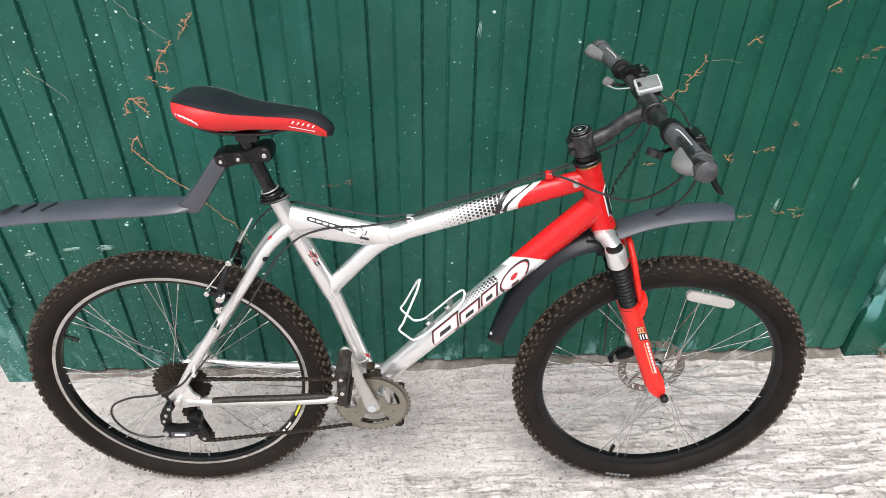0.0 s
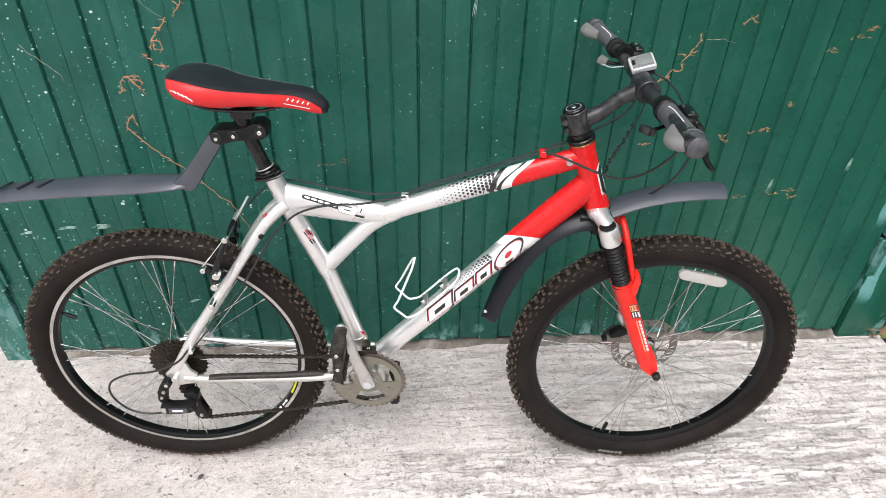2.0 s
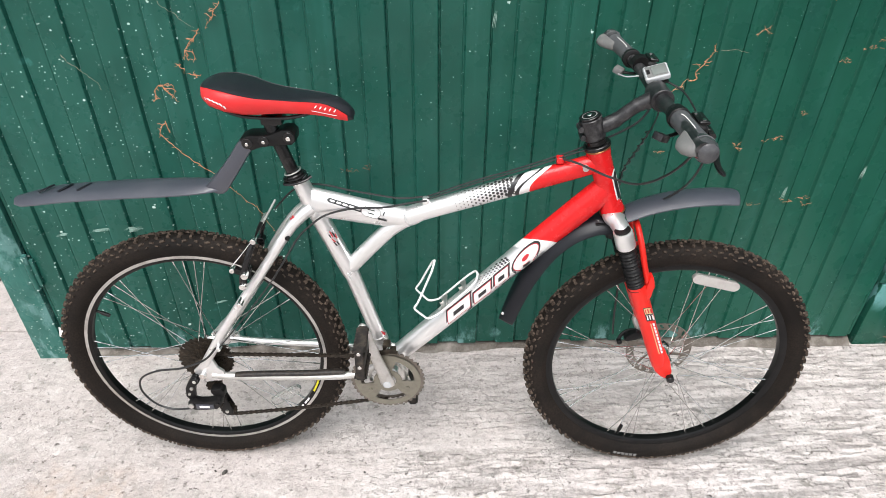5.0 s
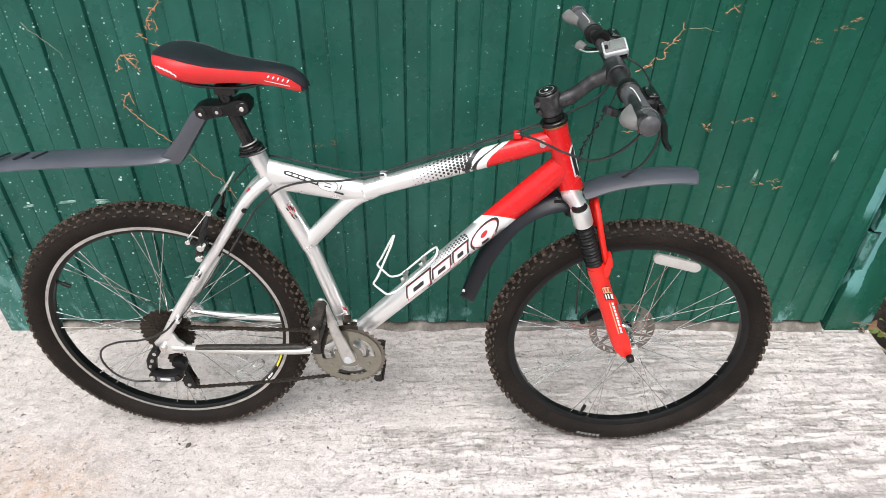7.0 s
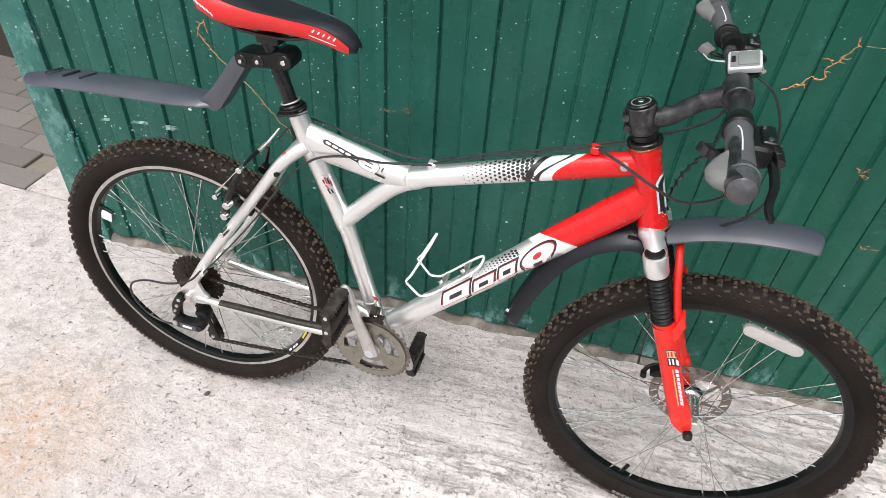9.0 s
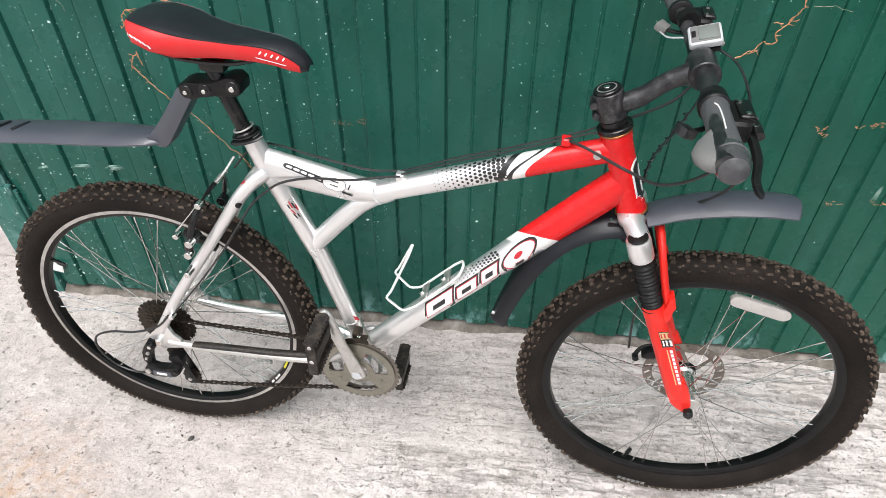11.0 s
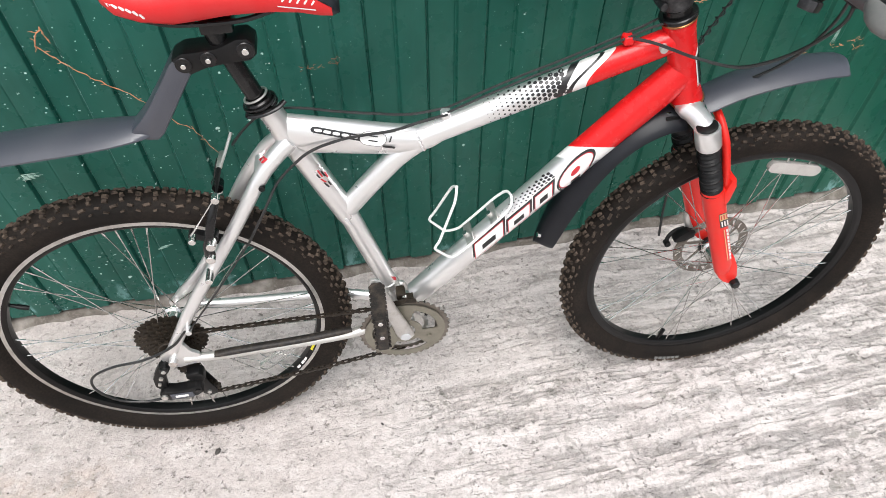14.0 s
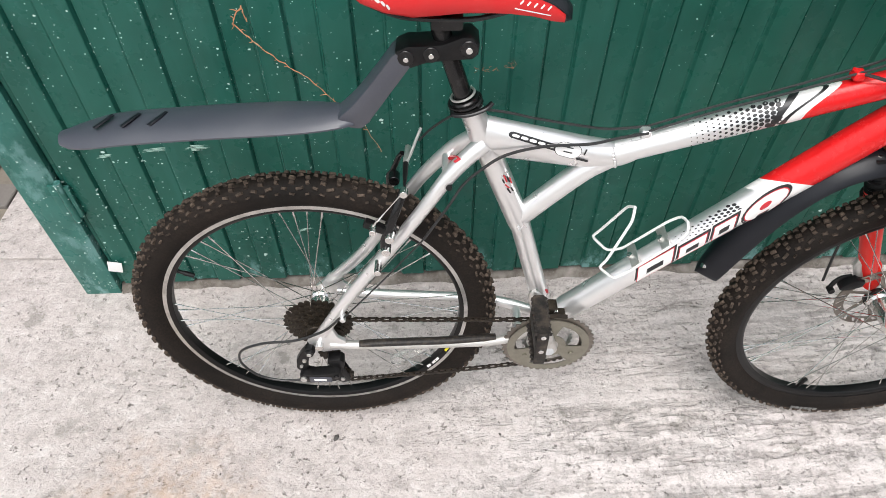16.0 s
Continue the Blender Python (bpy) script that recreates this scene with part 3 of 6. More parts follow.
    # thirty-two crossed spokes with nipples
    for side in (-1, 1):
        for turn in (-1, 1):
            a1 = radians(6 * turn + (5.6 if side > 0 else 0))
            a0 = a1 + turn * radians(62)
            p0 = Vector((0.021 * math.cos(a0), side * (wide + 0.002 * turn), 0.021 * math.sin(a0)))
            p1 = Vector((0.2688 * math.cos(a1), side * 0.003, 0.2688 * math.sin(a1)))
            bm = tube([p0, p1 * 0.93 + p0 * 0.07, p1 * 0.935 + p0 * 0.065, p1], [0.00100, 0.00100, 0.0018, 0.0018], 6)
            base = None
            for k in range(8):
                m = Matrix.Translation(c) @ Matrix.Rotation(radians(45 * k + (11.25 if turn > 0 else 33.75) + (3 if rear else 17)), 4, "Y")
                if base is None:
                    base = part("spoke", bm, M_SPOKE, wheel)
                    base.matrix_basis = m
                else:
                    again(base, m)
    return wheel


rear_wheel = build_wheel("rear_wheel", RC, True)
front_wheel = build_wheel("front_wheel", FC, False)
front_wheel.matrix_basis = Matrix.Translation((FC[0], 0.002, FC[1])) @ Matrix.Rotation(radians(-1.2), 4, "X") @ Matrix.Translation((-FC[0], 0, -FC[1]))
# the rear wheel sits slightly askew in its dropouts
rear_wheel.matrix_basis = Matrix.Translation((RC[0] - 0.008, 0.002, RC[1] + 0.006)) @ Matrix.Rotation(radians(2.0), 4, "Z") @ Matrix.Rotation(radians(-1.2), 4, "X") @ Matrix.Scale(1.009, 4) @ Matrix.Translation((-RC[0], 0, -RC[1]))


def valve(centre, wheel, degrees):
    a = radians(degrees)
    d = Vector((math.cos(a), 0, math.sin(a)))
    c = Vector((centre[0], 0, centre[1]))
    part("valve", tube([c + d * 0.269, c + d * 0.258, c + d * 0.256, c + d * 0.238], [0.0035, 0.0035, 0.0048, 0.0042], 10), M_BLACK, wheel, "black valve cap")


valve(RC, rear_wheel, 152)
valve(FC, front_wheel, -106)


def spoke_reflector(centre, wheel, ends, y):
    """A long clear reflector clipped between spokes."""
    (xa, za), (xb, zb) = ends
    mid, ang = ((xa + xb) / 2, (za + zb) / 2), math.atan2(zb - za, xb - xa)
    length = math.hypot(xb - xa, zb - za)
    m = Matrix.Translation((mid[0], y, mid[1])) @ Matrix.Rotation(-ang, 4, "Y")
    ends = [(sx * (length / 2 - 0.014 + 0.014 * math.cos(q)), 0.0125 * math.sin(q)) for sx, q in [(1, math.pi * (k / 8 - 0.5)) for k in range(9)]] + [(-(length / 2 - 0.014 + 0.014 * math.cos(q)), -0.0125 * math.sin(q)) for q in [math.pi * (k / 8 - 0.5) for k in range(9)]]
    bm = plate(ends, -0.006, 0.006, 0.003)
    bmesh.ops.transform(bm, matrix=m, verts=bm.verts[:])
    part("spoke_reflector", bm, M_REFLECT if wheel is front_wheel else M_CLEAR, wheel, "clear plastic spoke reflector")


spoke_reflector(FC, front_wheel, ((0.617, 0.588), (0.727, 0.562)), -0.002)
spoke_reflector(RC, rear_wheel, ((-0.375, 0.160), (-0.298, 0.215)), 0.004)


def arc_sticker(centre, wheel, a0, a1, r0, r1, material, label):
    bm = bmesh.new()
    n = 8
    ra = []
    for k in range(n + 1):
        a = radians(a0 + (a1 - a0) * k / n)
        ra.append([bm.verts.new((centre[0] + r * math.cos(a), -0.0128 + (0.2745 - min(r, 0.2745)) * 0.72, centre[1] + r * math.sin(a))) for r in (r0, r1)])
    for p, q in zip(ra, ra[1:]):
        bm.faces.new((p[0], p[1], q[1], q[0]))
    part("rim_sticker", bm, material, wheel, label)


arc_sticker(RC, rear_wheel, -27, -17, 0.2698, 0.2742, M_YELLOW, "yellow rim sticker")
for a in (-41, -37.5, -35):
    arc_sticker(RC, rear_wheel, a, a + 2.2, 0.2700, 0.2740, M_WHITE, "white print on the rim")
# raised lettering panel on the front tyre wall, as plain bars
bm = bmesh.new()
for k in range(6):
    a = radians(-104.5 + 2.0 * k)
    m = Matrix.Translation((FC[0] + 0.3115 * math.cos(a), -0.0268, FC[1] + 0.3115 * math.sin(a))) @ Matrix.Rotation(-a, 4, "Y")
    box(-0.0035, -0.0006, -0.004, 0.0035, 0.0008, 0.004, 0.0, bm, m)
part("sidewall_print", bm, M_GRIP_PAD, front_wheel, "pale moulded print on the tyre wall", smooth=False)


# frame tubes
def ringed(p0, p1, rings, mats, seg=28, label="", name="tube", bow=0.0, until=0.0):
    """A straight tube of slanted rings (distance, slant, across radius, in-plane radius, material index up to the next ring), swept forward along the top by bow as far as until."""
    p0, p1 = Vector(p0), Vector(p1)
    u = (p1 - p0).normalized()
    nrm = Vector((u.z, 0, -u.x))
    if nrm.z < 0:
        nrm = -nrm
    bm = bmesh.new()
    loops = []
    for s, slant, ra, rb, _ in rings:
        loop = []
        for k in range(seg):
            a = math.tau * k / seg
            ss = s - slant * math.cos(a - radians(135))
            if s < until:
                ss -= bow * slant / 0.02 * max(0.0, math.sin(a) + 0.15) ** 2
            loop.append(bm.verts.new(p0 + u * ss + Vector((0, -1, 0)) * (ra * math.cos(a)) + nrm * (rb * math.sin(a))))
        loops.append(loop)
    for i, (l0, l1) in enumerate(zip(loops, loops[1:])):
        for k in range(seg):
            f = bm.faces.new((l0[k], l0[(k + 1) % seg], l1[(k + 1) % seg], l1[k]))
            f.material_index = rings[i][4]
    bm.faces.new(loops[0])
    bm.faces.new(loops[-1])
    bmesh.ops.recalc_face_normals(bm, faces=bm.faces[:])
    return part(name, bm, mats, bike, label)


PAINTS = [M_RED, M_WHITE, M_BLACK_PRINT, M_SILVER]
HT, HB = Vector((0.362, 0, 0.900)), Vector((0.411, 0, 0.762))
BB = Vector((-0.070, 0, 0.312))
head_tube = part("head_tube", tube([HT, HT.lerp(HB, 0.04), HT.lerp(HB, 0.12), HT.lerp(HB, 0.5), HT.lerp(HB, 0.88), HT.lerp(HB, 0.96), HB],
                                   [0.0245, 0.0245, 0.0228, 0.0222, 0.0228, 0.0245, 0.0245], 28), M_RED, bike, "glossy red head tube")
top_tube = ringed((0.372, 0, 0.871), (-0.02, 0, 0.739),
                  [(0.0, 0, 0.019, 0.0225, 0), (0.02, 0, 0.018, 0.021, 0), (0.08, 0.006, 0.018, 0.021, 0), (0.132, 0.0185, 0.018, 0.021, 1), (0.152, 0.0200, 0.0181, 0.0211, 2), (0.1600, 0.0203, 0.0181, 0.0211, 1), (0.166, 0.0205, 0.0181, 0.0211, 2), (0.178, 0.0185, 0.0181, 0.0211, 3),
                   (0.25, 0.0, 0.0182, 0.0206, 3), (0.33, 0, 0.019, 0.0197, 3), (0.413, 0, 0.0196, 0.0195, 3)], PAINTS, label="top tube, red fading into silver with a halftone print", name="top_tube", bow=0.020, until=0.163)
down_tube = ringed((0.390, 0, 0.811), (-0.046, 0, 0.353),
                   [(0.0, 0, 0.0225, 0.029, 0), (0.07, 0, 0.0235, 0.0295, 0), (0.12, -0.015, 0.024, 0.029, 0), (0.178, -0.029, 0.024, 0.0283, 1), (0.208, -0.026, 0.024, 0.028, 3),
                    (0.26, 0, 0.024, 0.027, 3), (0.42, 0, 0.0242, 0.025, 3), (0.55, 0, 0.0242, 0.0235, 3), (0.623, 0, 0.0235, 0.022, 3)], PAINTS, label="fat down tube, red upper end and silver lower end", name="down_tube")
seat_tube = part("seat_tube", tube([(-0.2385, 0, 0.826), (-0.236, 0, 0.820), (-0.218, 0, 0.772), (-0.148, 0, 0.596), (-0.142, 0, 0.580), (-0.069, 0, 0.325)],
                                   [0.0185, 0.0175, 0.0195, 0.0192, 0.0172, 0.0172], 22), M_SILVER, bike)
gusset = part("gusset_tube", tube(curve([(-0.222, 0, 0.772), (-0.19, 0, 0.766), (-0.12, 0, 0.752), (-0.06, 0, 0.741), (-0.015, 0, 0.738), (0.01, 0, 0.746)], 4),
                                  [(0.0185 + 0.0015 * math.sin(k / 20 * math.pi), 0.034 - 0.0165 * (k / 20) ** 1.3) for k in range(21)], 24), M_SILVER, bike, "swept silver gusset between seat and top tube")
part("brace_tube", tube(curve([(-0.004, 0, 0.742), (-0.035, 0, 0.722), (-0.062, 0, 0.700), (-0.11, 0, 0.648), (-0.150, 0, 0.602)], 4),
                        [0.0178] * 17, 18), M_SILVER, bike)
# weld beads
for a, r0, r1, tilt in (((-0.148, 0, 0.594), 0.0195, 0.0205, -20), ((-0.018, 0, 0.738), 0.0205, 0.0205, -18)):
    bm = bmesh.new()
    for k in range(26):
        q = math.tau * k / 26
        m = Matrix.Translation(a) @ Matrix.Rotation(radians(tilt), 4, "Y") @ Matrix.Translation((0, r0 * math.cos(q), r1 * math.sin(q)))
        b2 = bmesh.new()
        bmesh.ops.create_icosphere(b2, subdivisions=1, radius=0.0030, matrix=m)
        join(bm, b2)
    part("weld_bead", bm, M_SILVER, bike)
for s in (-1, 1):
    stay = curve([(-0.214, s * 0.011, 0.764), (-0.236, s * 0.020, 0.748), (-0.268, s * 0.031, 0.714), (-0.322, s * 0.045, 0.634), (-0.434, -0.058, 0.470) if s < 0 else (-0.418, 0.056, 0.464), (-0.496, s * 0.065, 0.366)], 5)
    part("seat_stay", tube(stay, [0.0145 - 0.0035 * min(1, k / 14) for k in range(len(stay))], 16), M_SILVER, bike)
    cs = curve([(-0.080, s * 0.026, 0.346), (-0.110, s * 0.036, 0.336), (-0.155, s * 0.047, 0.322), (-0.23, s * 0.055, 0.322), (-0.40, s * 0.063, 0.326), (-0.485, s * 0.066, 0.333)] if s < 0 else [(-0.085, s * 0.028, 0.312), (-0.15, s * 0.044, 0.322), (-0.22, s * 0.055, 0.325), (-0.40, s * 0.063, 0.326), (-0.485, s * 0.066, 0.333)], 5)
    part("chain_stay", tube(cs, [(0.009, 0.0135 - 0.005 * min(1, k / 12)) for k in range(len(cs))], 14), M_STAY if s < 0 else M_SILVER, bike, "dusty silver chainstay")
    part("dropout", plate([(-0.455, 0.322), (-0.500, 0.312), (-0.522, 0.326), (-0.526, 0.348), (-0.512, 0.362), (-0.496, 0.384), (-0.476, 0.384), (-0.468, 0.358), (-0.455, 0.346)], s * 0.062, s * 0.070, 0.0015), M_SILVER, bike)
    part("axle_nut", disc(RC[0], s * 0.069, s * 0.080, RC[1], 0.0085, 16), M_CHROME, bike, "steel axle nut")
    # brake boss and cable bosses on the stay
    part("brake_boss", disc(-0.380, s * 0.050, s * 0.085, 0.556, 0.006, 14), M_CHROME, bike)
part("seat_stay_bridge", tube([(-0.268, -0.032, 0.712), (-0.268, 0, 0.718), (-0.268, 0.032, 0.712)], 0.008, 12, up=(0, 0, 1)), M_SILVER, bike)
part("chain_stay_bridge", tube([(-0.125, -0.04, 0.318), (-0.125, 0.04, 0.318)], 0.008, 12, up=(0, 0, 1)), M_SILVER, bike)
part("bottom_bracket", disc(BB.x, -0.036, 0.036, BB.z, 0.0225, 24), M_SILVER, bike)
part("stay_boss", disc(-0.2655, -0.046, -0.036, 0.706, 0.005, 12), M_BLACK, bike, "small black frame plug")
part("chainstay_guard", tube(curve([(-0.43, -0.0665, 0.335), (-0.35, -0.0645, 0.338), (-0.26, -0.0605, 0.338), (-0.172, -0.0520, 0.338)], 4), [(0.0080, 0.0030)] + [(0.0082, 0.0062)] * 11 + [(0.007, 0.003)], 12), M_PEDAL, bike, "dirty black stick-on chainstay protector")

# printed marks, laid on the tubes
from mathutils.bvhtree import BVHTree


def tree_of(*obs):
    verts, polys = [], []
    for ob in obs:
        n = len(verts)
        verts += [v.co.copy() for v in ob.data.vertices]
        polys += [[n + i for i in p.vertices] for p in ob.data.polygons]
    return BVHTree.FromPolygons(verts, polys)


def mark(name, polys, on, y, material, parent, label="", lift=0.0006, cuts=2):
    """Flat outlines of (x, z) at depth y, pressed on to the tubes underneath."""
    tree = tree_of(*on)
    bm = bmesh.new()
    for poly in polys:
        bm.faces.new([bm.verts.new((x, y, z)) for x, z in poly])
    bmesh.ops.triangulate(bm, faces=bm.faces[:])
    if cuts:
        bmesh.ops.subdivide_edges(bm, edges=bm.edges[:], cuts=cuts, use_grid_fill=True)
    lost = []
    for v in bm.verts:
        d = (v.co - EYE_LINE).normalized()
        hit, nrm, _, _ = tree.ray_cast(v.co - d * 0.2, d)
        if hit is None or hit.y > 0.02:
            lost.append(v)
        else:
            v.co = hit + nrm * lift
    if lost:
        bmesh.ops.delete(bm, geom=lost, context="VERTS")
    bmesh.ops.recalc_face_normals(bm, faces=bm.faces[:])
    for f in bm.faces:
        if f.normal.y > 0:
            f.normal_flip()
    return part(name, bm, material, parent, label)


def slanted(s0, s1, h0, h1, lean, a, u, n, grow=0.0):
    """A slanted block in tube coordinates: along from s0 to s1, across from h0 to h1."""
    a, u, n = Vector(a), Vector(u), Vector(n)
    out = []
    for s, h in ((s0 - grow, h0 - grow), (s1 + grow, h0 - grow), (s1 + grow, h1 + grow), (s0 - grow, h1 + grow)):
        out.append(tuple(a + u * (s + lean * (h - h0)) + n * h))
    return out


DA, DU, DN = (0.390, 0.811), Vector((-0.6895, -0.7243)), Vector((-0.7243, 0.6895))
# the maker's mark as three plain slanted blocks and an oval
def oval(s0, s1, h0, h1, lean, a, u, n, grow=0.0):
    a, u, n = Vector(a), Vector(u), Vector(n)
    out = []
    for k in range(24):
        q = math.tau * k / 24
        h = (h0 + h1) / 2 + ((h1 - h0) / 2 + grow) * math.sin(q)
        out.append(tuple(a + u * ((s0 + s1) / 2 + ((s1 - s0) / 2 + grow) * math.cos(q) + lean * (h - h0)) + n * h))
    return out


BLOCKS = ((0.400, 0.470, -0.010, 0.022), (0.336, 0.386, -0.010, 0.014), (0.284, 0.322, -0.010, 0.016), (0.196, 0.268, -0.011, 0.022))
for i, (s0, s1, h0, h1) in enumerate(BLOCKS):
    shape = oval if i == 3 else slanted
    for name, grow, mt, lift, txt in (("logo_halo", 0.0082, M_WHITE, 0.0007, "white halo of a printed block"), ("logo_outline", 0.0060, M_BLACK_PRINT, 0.0009, "black outline of the printed block"),
                                      ("logo_line", 0.0016, M_RED_PRINT, 0.0011, "dark red line of the printed block"), ("logo_fill", 0.0, M_WHITE, 0.0014, "white fill of the printed block")):
        mark(name, [shape(s0, s1, h0, h1, -0.9, DA, DU, DN, grow)], (down_tube,), -0.026, mt, down_tube, txt, lift, 5)
    f0, f1 = (0.26, 0.74) if i < 3 else (0.36, 0.64)
    g0, g1 = ((0.36, 0.64), (0.34, 0.66), (0.34, 0.66), (0.34, 0.66))[i]
    hh = h1 - h0
    lift = s0 - 0.9 * hh * g0 if i < 3 else s0 - 0.9 * hh * 0.3
    mark("logo_slot", [shape(lift + (s1 - s0) * f0, lift + (s1 - s0) * f1, h0 + hh * g0, h0 + hh * g1, -0.9, DA, DU, DN)], (down_tube,), -0.026, M_RED_PRINT if i == 3 else M_BLACK_PRINT, down_tube, "dark slot in the printed block", 0.0018, 3)


def dots(rows, cols, a, u, n, s0, s1, h0, h1, grow):
    """A halftone: dots that grow along u."""
    a = Vector(a)
    out = []
    for i in range(cols):
        for j in range(rows):
            f = i / (cols - 1)
            c = a + u * (s0 + (s1 - s0) * f) + n * (h0 + (h1 - h0) * (j + 0.5 * (i % 2)) / rows)
            r = grow * (0.22 + 0.78 * f)
            out.append([(c.x + r * math.cos(k * math.tau / 8), c.y + r * math.sin(k * math.tau / 8)) for k in range(8)])
    return out


TA, TU, TN = (0.372, 0.868), Vector((-0.9485, -0.317)), Vector((-0.317, 0.9485))
mark("halftone_print", dots(6, 16, TA, TU, TN, 0.300, 0.180, -0.006, 0.040, 0.0042), (top_tube,), -0.018, M_BLACK_PRINT, top_tube, "black halftone dots", 0.0005, 0)
mark("halftone_print", dots(3, 15, DA, DU, DN, 0.360, 0.250, 0.024, 0.046, 0.0034), (down_tube,), -0.026, M_BLACK_PRINT, down_tube, "black halftone dots", 0.0005, 0)


def pill(x0, z0, x1, z1, w, n=5):
    d = Vector((x1 - x0, z1 - z0)).normalized()
    q = Vector((-d.y, d.x))
    out = []
    for k in range(n):
        a = -math.pi / 2 + math.pi * k / (n - 1)
        v = Vector((x1, z1)) + d * (w * math.cos(a)) + q * (w * math.sin(a))
        out.append(tuple(v))
    for k in range(n):
        a = math.pi / 2 + math.pi * k / (n - 1)
        v = Vector((x0, z0)) + d * (w * math.cos(a)) + q * (w * math.sin(a))
        out.append(tuple(v))
    return out


mark("print_bar", [pill(-0.174, 0.787, -0.108, 0.763, 0.0058)], (gusset, seat_tube), -0.02, M_BLACK_PRINT, gusset, "black printed bar")
mark("print_bar", [pill(-0.172 + 0.0128 * k, 0.7862 - 0.0046 * k, -0.166 + 0.0128 * k, 0.784 - 0.0046 * k, 0.0026) for k in range(5)], (gusset,), -0.02, M_WHITE, gusset, "white printed marks", 0.001, 0)
mark("print_badge", [pill(-0.098, 0.7615, -0.083, 0.757, 0.0131, 9)], (gusset,), -0.02, M_BLACK_PRINT, gusset, "outlined white badge", 0.0008)
mark("print_badge", [pill(-0.098, 0.7615, -0.083, 0.757, 0.0122, 9)], (gusset,), -0.02, M_WHITE, gusset, "white badge", 0.0011)
mark("print_bar", [pill(-0.096, 0.7660, -0.084, 0.7625, 0.0011), pill(-0.097, 0.7575, -0.085, 0.754, 0.0011), pill(-0.066, 0.751, -0.063, 0.760, 0.0011), pill(-0.076, 0.7440, -0.060, 0.7395, 0.0018)], (gusset,), -0.02, M_BLACK_PRINT, gusset, "small black printed marks", 0.0014, 1)
mark("sticker", [pill(-0.181, 0.708, -0.176, 0.696, 0.0013), pill(-0.171, 0.704, -0.168, 0.694, 0.0013), pill(-0.178, 0.690, -0.172, 0.684, 0.0014)], (seat_tube,), -0.018, M_RED_PRINT, seat_tube, "small worn sticker")
mark("sticker", [pill(-0.176, 0.706, -0.172, 0.697, 0.0016), pill(-0.174, 0.682, -0.169, 0.674, 0.0016), pill(-0.168, 0.684, -0.165, 0.678, 0.0014), pill(-0.183, 0.700, -0.180, 0.694, 0.0013)], (seat_tube,), -0.018, M_BLACK_PRINT, seat_tube, "dark marks on the sticker", 0.001)
mark("print_band", [[(-0.086, 0.437), (-0.074, 0.435), (-0.070, 0.424), (-0.082, 0.426)]], (seat_tube,), -0.017, M_RED_PRINT, seat_tube, "red printed band", 0.0007, 4)
mark("print_band", [[(-0.262, 0.752), (-0.254, 0.759), (-0.248, 0.749), (-0.257, 0.742)]], tuple(o for o in bike.children if o.name.startswith("seat_stay")), -0.03, M_RED_PRINT, bike.children[-1], "red printed mark", 0.0008, 2)
# head badge
bm = bmesh.new()
ax = (HB - HT).normalized()
for (w, lo, hi, rr, mi) in ((1.02, 0.34, 0.86, 0.0229, 0), (0.86, 0.37, 0.83, 0.0233, 1), (0.40, 0.42, 0.78, 0.0237, 0)):
    prev = None
    for i in range(9):
        h = lo + (hi - lo) * i / 8
        c = HT.lerp(HB, h)
        fwd = Vector((-ax.z, 0, ax.x))
        row = []
        for k in range(7):
            a = (k - 3) / 3 * w * (1.0 if 0 < i < 8 else 0.6)
            row.append(bm.verts.new(c + fwd * (rr * math.cos(a)) + Vector((0, rr * math.sin(a), 0))))
        if prev:
            for k in range(6):
                f = bm.faces.new((prev[k], prev[k + 1], row[k + 1], row[k]))
                f.material_index = mi
        prev = row
bmesh.ops.recalc_face_normals(bm, faces=bm.faces[:])
part("head_badge", bm, [M_WHITE, M_BLACK_PRINT], head_tube, "black and white head badge")

# headset, spacers, stem, bar
SA = (HT - HB).normalized()


def collar(name, base, d0, d1, r, material, label="", seg=28):
    e = min(0.0015, (d1 - d0) * 0.3)
    return part(name, tube([base + SA * d0, base + SA * (d0 + e), base + SA * (d1 - e), base + SA * d1], [r - e, r, r, r - e], seg), material, bike, label)


collar("headset_ring", HT, 0.0, 0.004, 0.0265, M_COPPER, "copper-coloured headset ring")
collar("headset_cup", HT, 0.004, 0.012, 0.0275, M_BLACK_PAINT, "black headset cup")
collar("spacer", HT, 0.012, 0.024, 0.0205, M_BLACK_PAINT)
collar("headset_ring", HB, -0.004, 0.0, 0.0268, M_COPPER, "copper-coloured headset ring")
collar("headset_cup", HB, -0.010, -0.004, 0.0262, M_BLACK_PAINT, "black headset cup")
SB = HT + SA * 0.024
collar("stem_clamp", SB, 0.0, 0.044, 0.0225, M_BAR, "scuffed black stem clamp")
collar("top_cap", SB, 0.044, 0.049, 0.0205, M_BLACK_PAINT, "black headset top cap")
collar("top_cap_print", SB, 0.0485, 0.0492, 0.0150, M_GRIP_PAD, "pale ring printed on the top cap")
collar("top_cap_centre", SB, 0.0488, 0.0495, 0.0128, M_BLACK_PAINT)
collar("top_cap_bolt", SB, 0.049, 0.051, 0.005, M_CHROME, "steel cap bolt", 12)
for h in (0.012, 0.030):
    c = SB + SA * h + Vector((-0.0215, 0, -0.0075))
    part("stem_bolt", tube([c + Vector((0, -0.015, 0)), c + Vector((0, -0.010, 0)), c + Vector((0, 0.012, 0))], [0.0055, 0.0062, 0.0062], 12, up=(0, 0, 1)), M_BAR, bike)
BARC = Vector((0.463, 0, 1.008))
